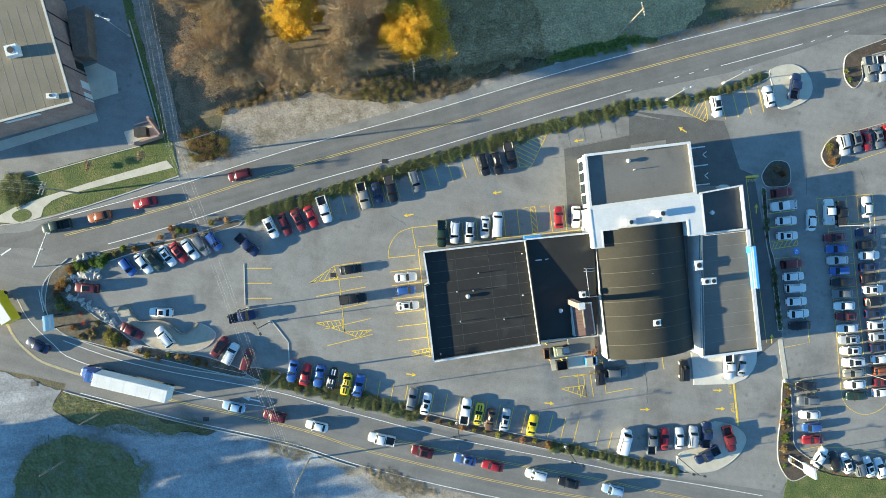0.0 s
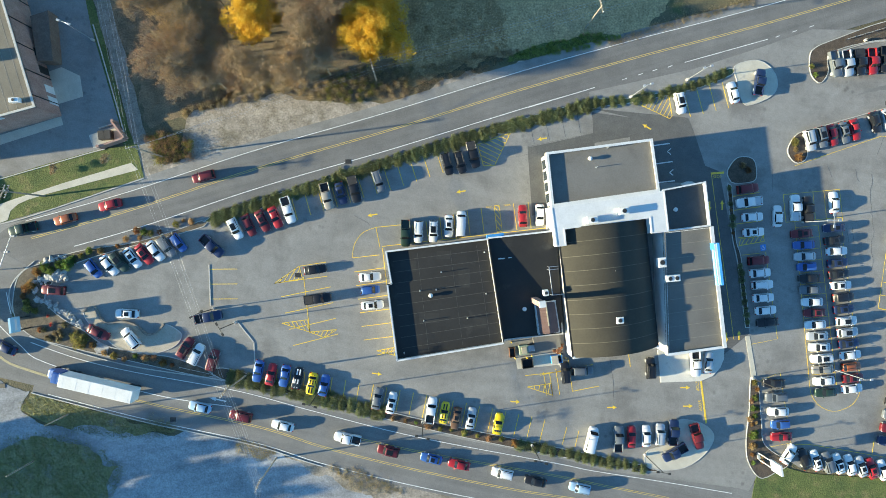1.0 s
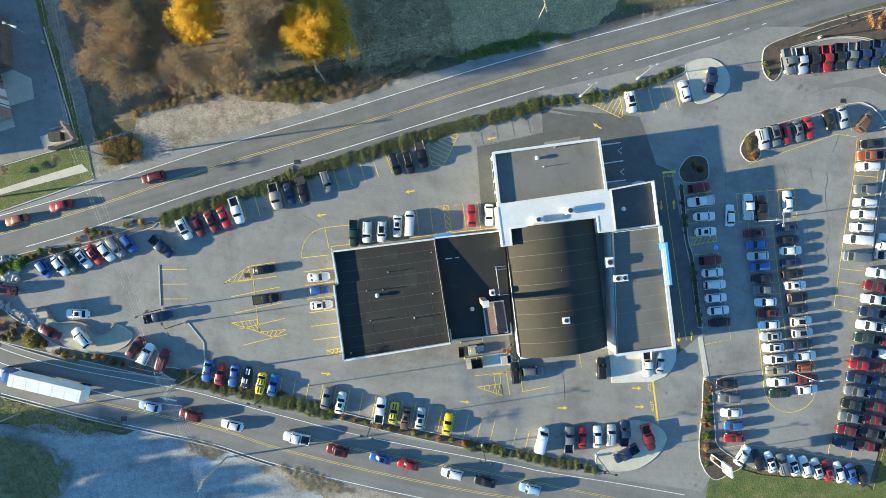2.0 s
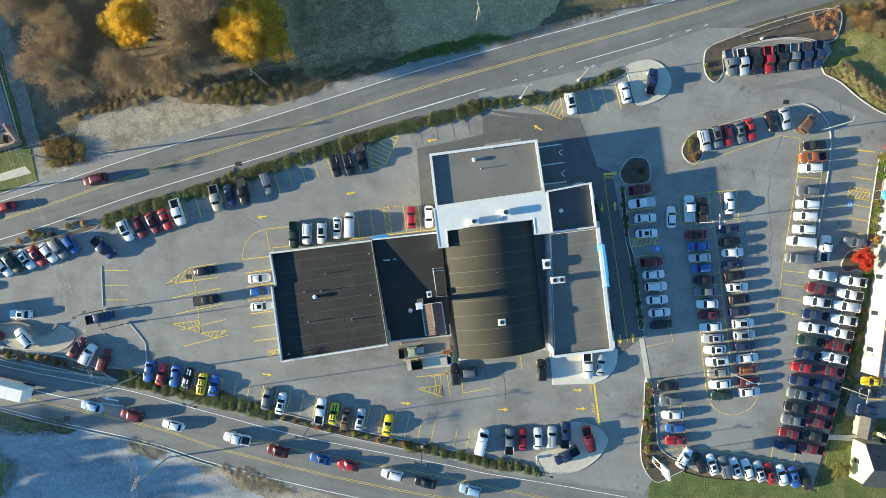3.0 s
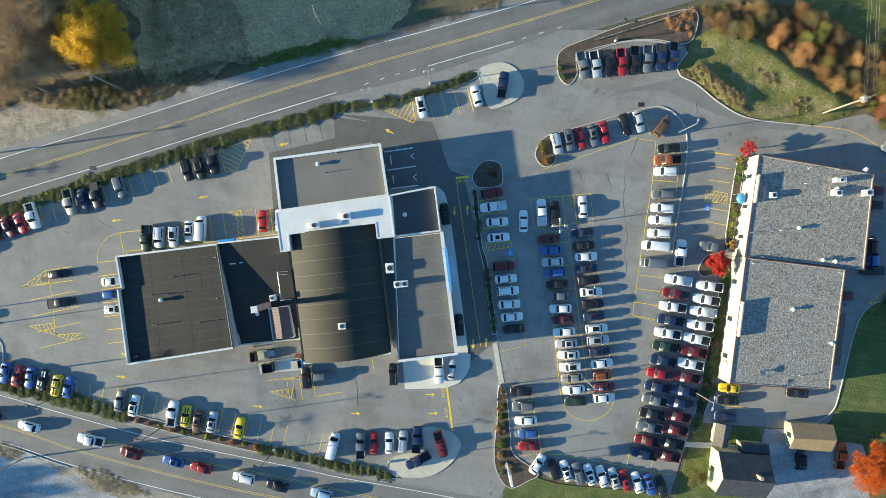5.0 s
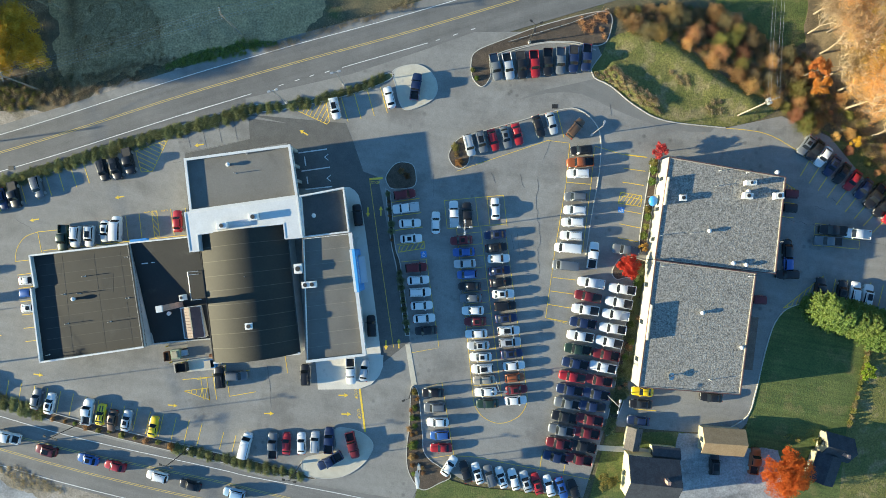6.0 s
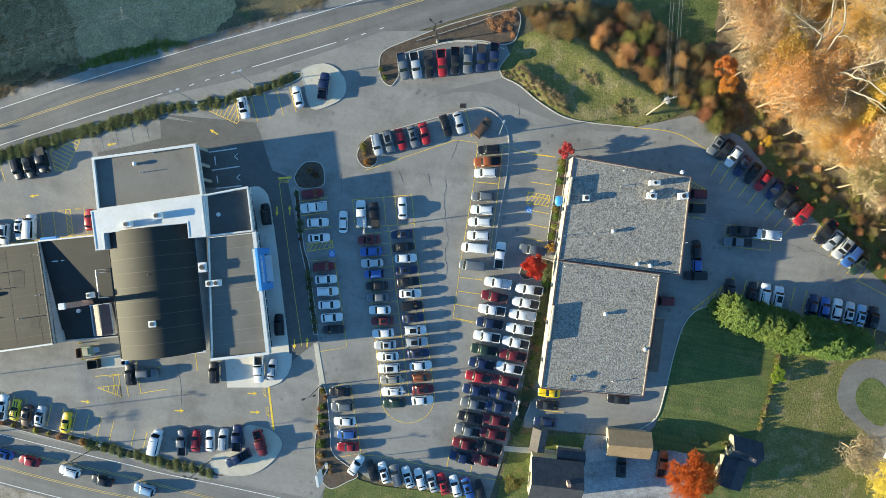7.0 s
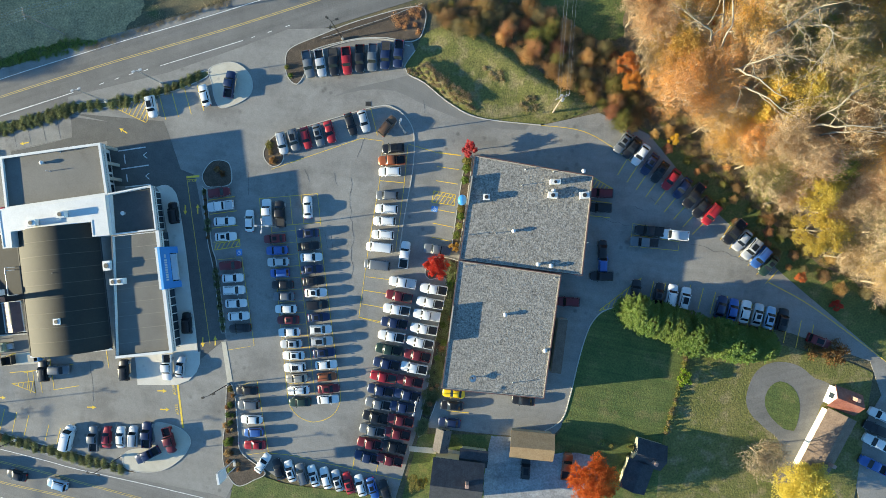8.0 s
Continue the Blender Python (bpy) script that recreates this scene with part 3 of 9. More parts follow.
slab("east_meadow", [(137.17, 62.23), (160.80, 61.71), (160.06, 43.76), (153.34, 43.84), (144.23, 48.48)], -0.4, -0.015, GRASS, "dry yellow-green meadow", "meadow", True, ragged=1.0)
slab("east_woods_floor", [(160.09, 42.07), (161.81, 66.15), (243.86, 64.12), (247.18, -26.53), (212.42, -16.47), (196.24, -3.38), (177.25, 16.66), (165.99, 26.23), (157.47, 33.61)], -0.4, 0.03, LITTER, "brown leaf litter under autumn woods", "ground", ragged=1.0)
WOODS_FOOT, WOODS_TURN = Vector((161.31, 36.98)), (Vector((204.93, -7.70)) - Vector((161.31, 36.98))).normalized()


def hill(p):
    """The slope that climbs eastwards under the woods."""
    away = (p[0] - WOODS_FOOT.x) * -WOODS_TURN.y + (p[1] - WOODS_FOOT.y) * WOODS_TURN.x
    return min(14.0, 0.19 * max(0.0, away - 2.0))


bm = bmesh.new()
hill_grid = [[bm.verts.new((p.x, p.y, hill(p) + 0.04 + 0.15 * noise.noise((p.x * 0.3, p.y * 0.3, 2.0)))) for p in (WOODS_FOOT + WOODS_TURN * (i * 3.0 - 60.0) + Vector((-WOODS_TURN.y, WOODS_TURN.x)) * (2.5 + j * 3.0) for j in range(34))] for i in range(64)]
for i in range(63):
    for j in range(33):
        if hill_grid[i][j].co.x < 160.5:
            continue
        bm.faces.new((hill_grid[i][j], hill_grid[i + 1][j], hill_grid[i + 1][j + 1], hill_grid[i][j + 1]))
tagged(mesh_object("woods_hillside", bm, LITTER, smooth=True), "leaf-covered hillside under autumn woods", "hillside", kind="structure")
slab("woods_edge_lawn", [(162.65, 26.23), (177.22, 17.79), (199.43, -2.20), (215.55, -8.59), (221.40, -27.38), (212.55, -20.95), (193.03, -4.56), (176.28, 11.01), (166.05, 23.40)], -0.4, 0.045, GRASS, "dark grass slope at the foot of the woods", "lawn")
slab("east_lawn", [(150.2, -33.8), (151.2, -29.85), (151.59, -27.84), (152.65, -23.14), (153.72, -18.88), (154.94, -15.35), (156.61, -12.99), (158.52, -11.79), (161.54, -10.96), (167.94, -11.89), (192.31, -18.13), (205.32, -21.15), (210.18, -23.26), (208.92, -34.56), (206.37, -57.38), (150.77, -60.24), (145.82, -41.62), (149.20, -37.38)], -0.4, 0.04, MOWN, "mown green lawn striped by long shadows", "lawn")
slab("far_lawn", [(173.9, -21.0), (180.0, -17.5), (192.31, -18.13), (205.32, -21.15), (210.18, -23.26), (208.92, -34.56), (206.37, -57.38), (168.5, -58.5), (169.5, -40.0), (172.4, -29.0)], 0.0, 0.058, DRY_GRASS, "mown olive lawn round a loop drive", "lawn", ragged=0.1)
slab("house_lawn", [(120.25, -38.83), (136.49, -38.45), (135.38, -42.04), (134.51, -61.08), (114.33, -62.12)], -0.4, 0.05, GRASS, "green lawn round a small house", "lawn")
slab("gravel_drive", [(135.33, -38.73), (139.41, -38.93), (145.82, -41.62), (156.15, -41.79), (157.47, -50.74), (157.65, -59.89), (133.33, -61.14), (134.05, -46.83)], -0.4, 0.06, SLAG, "grey gravel driveway", "driveway", ragged=0.5)
slab("southeast_lawn", [(82.41, -47.83), (91.09, -50.50), (115.43, -53.64), (115.53, -62.06), (81.25, -63.83), (79.34, -56.54)], -0.4, 0.056, GRASS, "green lawn beside the car lot", "lawn", True)

slab("garden_path", [(118.17, -41.46), (125.32, -41.75), (132.13, -42.40), (132.14, -43.51), (125.34, -42.98), (118.18, -42.57)], 0.0, 0.075, CONCRETE, "pale concrete garden path", "path")
# the circular drive
slab("circular_drive", [(186.06, -29.0), (187.37, -24.51), (189.82, -22.16), (193.29, -21.61), (196.46, -22.53), (199.22, -24.71), (201.9, -25.65), (202.5, -28.68), (200.7, -29.6), (199.3, -33.88), (197.67, -39.41), (196.2, -46.5), (192.4, -46.0), (193.4, -40.5), (192.16, -36.9), (189.61, -34.82), (186.91, -32.06)], 0.0, 0.07, ROAD, "grey asphalt loop drive", "driveway", True, 1.0)
slab("loop_lawn", [(189.77, -28.65), (190.7, -26.57), (192.63, -25.48), (194.83, -26.44), (196.19, -28.66), (196.39, -31.95), (195.4, -35.4), (193.65, -35.12), (191.09, -32.94), (189.83, -30.7)], 0.0, 0.09, MOWN, "oval of lawn inside the loop drive", "lawn", True, 1.0)


def island(name, pts, mat, label, step=0.6, height=0.15):
    line = smooth_line(pts, step, True)
    if sum(line[i - 1].x * line[i].y - line[i].x * line[i - 1].y for i in range(len(line))) < 0:
        line.reverse()
    top = slab(name, offset_line(line, 0.14, True), 0.0, height - 0.03, mat, label, "traffic island")
    strip("kerb", line, 0.16, 0.0, 0.0, height, KERB, parent=top, closed=True)
    return top


island("island_rock_garden", [(-75.28, -9.06), (-73.62, -6.19), (-70.29, -4.67), (-62.50, -2.08), (-51.28, -0.26), (-42.23, 2.49), (-37.68, 4.17), (-37.22, 2.90), (-47.89, -0.22), (-56.90, -2.61), (-64.73, -5.55), (-68.08, -9.02), (-69.20, -12.47), (-65.87, -15.91), (-61.96, -18.22), (-56.91, -21.69), (-47.87, -23.43), (-43.31, -24.26), (-36.68, -26.84), (-36.67, -28.48), (-51.26, -25.18), (-64.76, -21.91), (-72.55, -19.38), (-75.63, -14.79)], DRY_MULCH, "mulched bed with bushes at the point of the lot")
island("island_display_pad", [(-61.73, -14.64), (-59.49, -13.59), (-58.25, -15.90), (-56.68, -17.05), (-54.09, -16.70), (-51.38, -17.27), (-48.78, -19.36), (-46.85, -18.78), (-45.37, -17.15), (-41.96, -19.24), (-43.09, -21.69), (-46.16, -23.09), (-49.57, -23.55), (-54.88, -22.15), (-57.92, -19.60), (-60.50, -17.29)], SAND, "raised tan gravel pad for display cars")
island("island_north_hedge", [(-35.40, 5.35), (-17.00, 11.42), (18.24, 22.59), (43.51, 29.76), (52.08, 30.43), (63.16, 32.84), (73.67, 36.95), (74.08, 35.51), (65.65, 32.29), (52.10, 29.23), (43.54, 27.85), (18.26, 20.93), (-16.99, 9.43), (-34.82, 3.74)], HEDGE_FLOOR, "narrow planted strip with low hedge between road and lot")
island("island_south_hedge", [(-34.14, -28.73), (-16.74, -32.93), (6.94, -39.40), (31.16, -44.94), (55.92, -49.61), (55.90, -48.38), (31.13, -42.87), (6.93, -37.49), (-16.75, -31.15), (-33.58, -26.38)], MULCH, "narrow planted strip with low hedge beside the road")
island("island_north_pad", [(74.53, 37.36), (78.83, 38.75), (81.90, 37.78), (83.87, 35.17), (83.77, 32.21), (81.33, 30.20), (77.28, 29.02), (75.79, 31.05), (75.16, 34.03)], CONCRETE, "rounded concrete display pad")
island("island_south_pad", [(56.15, -45.22), (62.52, -43.11), (62.51, -39.42), (63.78, -38.38), (68.59, -39.56), (70.87, -42.17), (69.24, -45.68), (65.46, -48.55), (61.01, -49.48), (56.15, -48.69)], CONCRETE, "rounded concrete display pad")
island("island_east_beds", [(91.02, 39.24), (92.21, 41.58), (97.61, 43.87), (107.12, 47.26), (119.46, 49.75), (119.88, 44.21), (117.21, 42.51), (111.90, 43.37), (104.79, 42.98), (95.84, 40.38), (95.27, 36.28), (93.48, 33.93), (91.41, 35.71)], MULCH, "mulched bank behind a row of trucks")
island("island_comma", [(86.42, 19.75), (88.10, 22.72), (90.17, 23.31), (90.93, 19.17), (90.34, 17.39), (88.76, 16.67), (87.16, 17.61)], MULCH, "mulched island with shrubs")
island("island_showroom", [(73.14, 14.91), (74.62, 17.32), (76.47, 18.16), (78.94, 17.57), (79.70, 14.95), (79.09, 12.79), (74.89, 12.28), (73.64, 13.11)], MULCH, "mulched island with low shrubs")
island("island_hedge_corner", [(78.82, -29.68), (80.44, -30.84), (81.36, -39.33), (82.14, -44.18), (87.37, -48.23), (84.91, -50.17), (81.18, -51.55), (78.42, -48.00), (77.89, -43.12), (78.49, -36.99)], MULCH, "mulched bed with round bushes at the lot entrance")
island("island_front_beds", [(127.53, -2.26), (128.72, -3.41), (128.07, -6.93), (126.76, -14.00), (125.10, -21.11), (124.05, -30.61), (122.58, -35.41), (120.97, -39.04), (119.77, -38.49), (121.67, -29.50), (123.30, -18.80), (125.49, -6.98), (121.96, -6.46), (120.99, -4.71), (123.07, -1.74)], MULCH, "planted strip between the trucks and the building")
island("island_facade_bed", [(129.55, 19.31), (130.49, 18.73), (129.46, 9.44), (127.97, 0.09), (126.56, 0.30), (127.60, 9.42), (128.88, 17.57)], MULCH, "narrow planted bed along the white facade")
island("island_aisle_bed", [(73.15, 12.51), (74.15, 11.92), (75.32, 0.51), (76.58, -4.30), (78.52, -18.76), (77.52, -18.78), (75.72, -5.52), (74.45, 0.25), (73.67, 6.51)], MULCH, "narrow planted strip between two parking aisles")

strip("retaining_wall", smooth_line([(-61.73, -14.64), (-59.49, -13.59), (-58.25, -15.90), (-56.68, -17.05), (-54.09, -16.70), (-51.38, -17.27), (-48.78, -19.36), (-46.85, -18.78), (-45.37, -17.15)], 0.5), 0.18, -0.18, 0.0, 0.5, MULCH_STONE, "low curved wall of brown stone", "wall")

# walks and pads of concrete
slab("showroom_walk", [(63.0, 12.2), (64.28, 12.68), (65.53, 12.69), (66.53, 12.09), (67.41, 11.02), (68.04, 8.86), (68.81, 4.04), (69.7, -1.98), (70.6, -9.22), (71.76, -17.68), (72.41, -23.13), (72.17, -25.57), (70.43, -27.2), (66.0, -28.2), (59.0, -28.2), (58.2, -23.4), (68.5, -21.9), (65.6, 2.2), (64.0, 11.0)], 0.0, 0.15, PALE_CONCRETE, "pale concrete walk round the glass showroom", "pavement")
slab("showroom_apron", [(58.47, -24.98), (58.97, -30.43), (67.70, -30.23), (70.37, -29.15), (72.06, -27.33), (72.78, -25.52), (72.89, -22.85), (70.10, -23.33), (66.46, -24.28)], 0.0, 0.156, PALE_CONCRETE, "pale concrete apron at the showroom corner", "pavement")
slab("corner_walk", [(-51.85, 15.97), (-50.50, 14.50), (-59.13, 12.19), (-68.26, 9.65), (-72.47, 8.34), (-74.46, 7.40), (-76.01, 6.01), (-76.56, 4.18), (-80.20, 2.78), (-84.58, 2.96), (-84.57, 4.43), (-81.61, 6.06), (-77.54, 7.59), (-75.01, 8.53), (-65.82, 11.63)], 0.0, 0.075, CONCRETE, "pale concrete pavement beside the road", "pavement")
slab("walk_oval", [(-82.27, 4.23), (-81.50, 5.15), (-79.53, 5.74), (-78.43, 4.96), (-78.76, 3.82), (-80.85, 3.11)], 0.0, 0.09, GRASS, "small oval of grass in the pavement", "lawn", True, 0.5)
slab("ramp_strip", [(77.53, -20.60), (78.53, -20.58), (80.06, -29.15), (78.94, -29.43)], 0.0, 0.06, CONCRETE, "narrow pale concrete strip", "pavement")
slab("yard_pad", [(-68.21, 34.34), (-65.55, 35.31), (-61.90, 33.59), (-61.35, 29.39), (-66.34, 27.80)], 0.0, 0.06, CONCRETE, "concrete pad beside the loading doors", "pavement")
slab("yard_walk", [(-84.50, 19.27), (-65.79, 25.31), (-65.35, 23.61), (-84.51, 17.24)], 0.0, 0.06, CONCRETE, "concrete walk along the brick building", "pavement")

strip("kerb", [p for p in SOUTH if (-71.68, -27.45)[0] < p.x < (-10.80, -44.26)[0]], -3.85, -4.03, 0.0, 0.13, KERB, "pale concrete kerb", "kerb")
# kerb along the eastern drive
for curve in ([(118.40, 40.76), (116.21, 37.53), (116.94, 35.90), (120.36, 34.15), (125.44, 30.07), (131.75, 26.94), (144.29, 25.44)], [(145.75, -37.51), (149.6, -34.8), (151.2, -29.85), (152.65, -23.14), (153.72, -18.88), (154.94, -15.35), (156.61, -12.99), (158.52, -11.79), (161.54, -10.96)], [(89.92, 23.55), (100.17, 26.50), (110.52, 29.30), (114.08, 29.06), (117.05, 26.61), (118.39, 23.11), (118.13, 16.00), (116.48, 6.03), (115.51, -1.27)], [(95.84, 40.26), (104.79, 42.86), (111.90, 43.14), (117.22, 41.70)],
              [(-75.63, -14.79), (-76.51, -11.35), (-75.28, -7.91), (-71.40, -4.22)], [(-72.55, -19.61), (-62.52, -23.07), (-51.26, -26.11), (-34.14, -28.96), (-26.05, -31.11)], [(-49.37, 12.79), (-68.27, 6.22), (-76.89, 3.61), (-84.58, 2.39)], [(-84.54, 11.12), (-80.16, 11.87), (-59.35, 18.14), (-57.2, 18.6)], [(-59.2, 44.0), (-57.22, 36.95), (-53.2, 22.3)]):
    strip("kerb", smooth_line(curve, 1.0), 0.09, -0.09, 0.0, 0.16, KERB, "pale concrete kerb", "kerb")


# ---- painted lines ----
def markings(name, label):
    return tagged(root(name), label, "road marking", kind="structure")


def stripe(parent, a, b, width=0.13, mat=YELLOW, z=0.034, name="stripe"):
    a, b = Vector(a), Vector(b)
    return part(name, strip_mesh([a, b], width / 2, -width / 2, z - 0.012, z), mat, parent)


def stripe_line(parent, pts, width=0.13, mat=YELLOW, z=0.034, step=1.5, closed=False):
    return part("stripe", strip_mesh(smooth_line(pts, step, closed), width / 2, -width / 2, z - 0.012, z), mat, parent)


def stall_row(parent, a0, a1, b0, b1, count):
    """Stall lines from the first (a0 to a1) to the last (b0 to b1)."""
    for k in range(count):
        t = k / max(1, count - 1)
        stripe(parent, Vector(a0).lerp(Vector(b0), t), Vector(a1).lerp(Vector(b1), t))


def hatch(parent, outline, angle, gap=0.75, mat=YELLOW):
    """Slanting bars inside an outline, and the outline itself."""
    pts = [Vector(p) for p in outline]
    d = Vector((math.cos(radians(angle)), math.sin(radians(angle))))
    n = Vector((-d.y, d.x))
    lo, hi = min(p.dot(n) for p in pts), max(p.dot(n) for p in pts)
    for i in range(len(pts)):
        stripe(parent, pts[i - 1], pts[i])
    s = lo + gap
    while s < hi - 0.2:
        cuts = []
        for i in range(len(pts)):
            a, b = pts[i - 1], pts[i]
            u, v = a.dot(n) - s, b.dot(n) - s
            if u * v < 0:
                cuts.append(a.lerp(b, u / (u - v)))
        if len(cuts) >= 2:
            cuts.sort(key=lambda p: p.dot(d))
            stripe(parent, cuts[0], cuts[-1])
        s += gap


def arrow(parent, at, heading, length=2.1, mat=YELLOW):
    bm = bmesh.new()
    w, k = 0.13, length / 2
    for shape in (((-k, -w), (k * 0.25, -w), (k * 0.25, w), (-k, w)), ((k * 0.2, -0.42), (k, 0.0), (k * 0.2, 0.42))):
        low = [bm.verts.new((x, y, 0.026)) for x, y in shape]
        top = [bm.verts.new((x, y, 0.038)) for x, y in shape]
        bm.faces.new(top)
        for i in range(len(shape)):
            bm.faces.new((low[i - 1], low[i], top[i], top[i - 1]))
    ob = part("arrow", bm, mat, parent)
    ob.matrix_basis = pose(at[0], at[1], 0, 0, 0, heading)


def word(parent, text, at, heading, size, mat=YELLOW, z=0.034, name="lettering"):
    data = bpy.data.curves.new(name, "FONT")
    data.body, data.size, data.extrude, data.align_x, data.align_y = text, size, 0.004, "CENTER", "CENTER"
    data.materials.append(mat)
    ob = new(name, data)
    ob.parent = parent
    ob.matrix_basis = pose(at[0], at[1], z, 0, 0, heading)
    return ob


NORTH_LINES = [p for p in NORTH if p.x > (-72.27, 0.46)[0]]
SOUTH_LINES = [p for p in SOUTH if p.x > (-68.12, -28.38)[0]]
road_paint = markings("north_road_lines", "double yellow centre line and white edge lines")
for off in (0.16, -0.16):
    part("centre_line", strip_mesh(NORTH_LINES, off + 0.055, off - 0.055, 0.0, 0.012), ROAD_YELLOW, road_paint)
part("edge_line", strip_mesh(NORTH_LINES, 3.75, 3.6, 0.0, 0.012), WHITE, road_paint)
SPLIT = [k for k, p in enumerate(NORTH) if p.x < 42.0][-1]
part("edge_line", strip_mesh([p for p in NORTH[:SPLIT] if p.x > -66], -3.85, -4.0, 0.0, 0.012), WHITE, road_paint)
for a, b in ((((30.18, 28.14)), ((44.38, 32.49))), (((63.72, 38.03)), ((81.87, 43.22)))):
    stripe(road_paint, a, b, 0.14, WHITE, 0.03, "lane_line")
for a, b in ((((50.24, 34.15)), ((51.26, 34.51))), (((53.66, 35.22)), ((54.68, 35.57))), (((56.82, 36.16)), ((57.83, 36.51))), (((60.09, 36.98)), ((61.09, 37.33))), (((83.58, 43.67)), ((84.43, 44.02))), (((87.22, 44.81)), ((88.19, 45.15))), (((90.97, 45.94)), ((91.93, 46.28)))):
    stripe(road_paint, a, b, 0.14, WHITE, 0.03, "lane_dash")
south_paint = markings("south_road_lines", "double yellow centre lines and white edge lines")
for off in (0.16, -0.16):
    part("centre_line", strip_mesh(SOUTH_LINES, off + 0.055, off - 0.055, 0.004, 0.018), ROAD_YELLOW, south_paint)
part("edge_line", strip_mesh(SOUTH_LINES, -3.3, -3.45, 0.004, 0.018), WHITE, south_paint)
stripe_line(south_paint, [(-83.79, -16.53), (-81.39, -20.88), (-77.33, -24.67), (-73.68, -26.29), (-67.56, -28.38)], 0.5, WORN_YELLOW, 0.03, 0.8)
stripe_line(south_paint, [(-81.36, -12.29), (-79.17, -16.52), (-74.33, -21.57), (-69.23, -25.14), (-47.86, -31.83), (-31.82, -34.62)], 0.16, WHITE, 0.03)
stripe_line(south_paint, [(-72.33, -20.88), (-62.52, -24.46), (-51.26, -27.27), (-30.68, -31.33), (-14.38, -35.91), (6.97, -41.56), (36.83, -47.67), (44.28, -49.32), (61.01, -52.20), (74.94, -54.78)], 0.14, WHITE, 0.03)
for shift in (0.0, 0.32):
    stripe_line(south_paint, [(x, y - shift) for x, y in ((-9.65, -40.46), (6.99, -44.45), (36.87, -50.23), (46.87, -52.45), (61.02, -55.42))], 0.1, ROAD_YELLOW, 0.03)
arrow(south_paint, (-34.71, -33.07), 167, 3.6, WHITE)
junction_paint = markings("junction_lines", "white stop bars and yellow curve at the junction")
stripe_line(junction_paint, [(-77.06, -10.56), (-76.73, -12.50), (-76.19, -15.02)], 0.16, WHITE, 0.04)
stripe(junction_paint, (-82.41, -2.26), (-84.39, -3.64), 0.3, WHITE, 0.04)

lot_paint = markings("west_lot_lines", "yellow stall lines, arrows and hatched corners")
stall_row(lot_paint, (-19.30, 8.82), (-18.12, 4.39), (10.90, 18.32), (12.25, 14.21), 12)
stall_row(lot_paint, (-36.28, -5.93), (-30.54, -5.89), (-36.26, -12.11), (-30.52, -12.09), 3)
stripe(lot_paint, (-16.89, -7.56), (-15.65, -19.34))
stall_row(lot_paint, (-21.51, -11.70), (-11.27, -9.65), (-19.13, -21.93), (-9.80, -19.57), 4)
hatch(lot_paint, [(-22.92, -8.89), (-17.83, -5.34), (-17.12, -7.92)], 60)
stripe(lot_paint, (-17.83, -5.34), (-12.24, -4.47))
stripe(lot_paint, (-22.92, -8.89), (-11.99, -7.42))
hatch(lot_paint, [(-21.48, -17.22), (-16.13, -16.51), (-15.65, -19.10)], 120)
hatch(lot_paint, [(-15.65, -19.10), (-10.04, -18.62), (-12.72, -20.28)], 60)
stripe(lot_paint, (-0.52, -1.55), (2.03, -22.89))
stall_row(lot_paint, (-6.37, -6.55), (-0.25, -5.69), (-4.49, -20.87), (1.65, -20.15), 6)
stripe_line(lot_paint, [(-6.74, -3.61), (-6.41, -1.01), (-4.67, 1.60), (-1.85, 2.80)], 0.11, step=0.4)
stripe(lot_paint, (-6.74, -3.61), (-1.10, -2.97))
stripe(lot_paint, (-1.85, 2.80), (-0.99, -1.55))
stripe(lot_paint, (-1.85, 2.80), (4.76, 3.47))
stripe(lot_paint, (-0.52, -1.20), (36.35, 2.97))
stall_row(lot_paint, (5.70, 3.36), (6.22, -0.78), (20.22, 6.96), (20.88, 1.61), 6)
hatch(lot_paint, [(22.98, 7.36), (24.06, 7.49), (24.73, 2.01), (23.65, 1.76)], -50)
stall_row(lot_paint, (27.07, 7.88), (27.87, 2.28), (30.21, 8.16), (30.89, 2.67), 2)
for text, at in (("PARTS", (22.02, 7.11)), ("PARTS", (25.75, 7.51))):
    word(lot_paint, text, at, 5, 0.5)
hatch(lot_paint, [(19.47, 20.24), (26.40, 22.74), (23.11, 15.92), (20.72, 15.76)], -25, 0.9)
stripe(lot_paint, (-1.75, -24.08), (2.03, -23.13))
hatch(lot_paint, [(-1.76, -23.13), (2.26, -22.42), (2.64, -24.32)], 75)
for at, heading in (((15.99, 10.35), 190), ((-2.58, 5.39), 190), ((33.18, 21.56), 190), ((55.64, 24.26), 150), ((-1.72, -28.00), -8), ((27.61, -34.25), -5)):
    arrow(lot_paint, at, heading)
stall_row(lot_paint, (-22.36, -26.29), (-22.81, -31.13), (-5.37, -29.90), (-6.16, -34.29), 7)
stall_row(lot_paint, (-2.41, -30.26), (-3.32, -35.03), (34.00, -38.04), (32.84, -42.89), 14)
hatch(lot_paint, [(30.12, -31.12), (35.24, -30.42), (35.64, -32.96)], 80, 1.05)
stripe(lot_paint, (29.73, -28.70), (38.26, -27.76))
stripe(lot_paint, (34.96, -28.36), (35.64, -33.08))
stall_row(lot_paint, (38.68, -39.90), (37.75, -43.54), (43.99, -41.16), (43.19, -44.82), 3)
east_paint = markings("east_lot_lines", "yellow stall lines and boxes round the parked cars")
stripe(east_paint, (67.67, -28.56), (69.09, -39.42), 0.4)
for at in ((67.05, -31.27), (67.69, -35.54)):
    word(east_paint, "STOP", at, 277, 0.95)
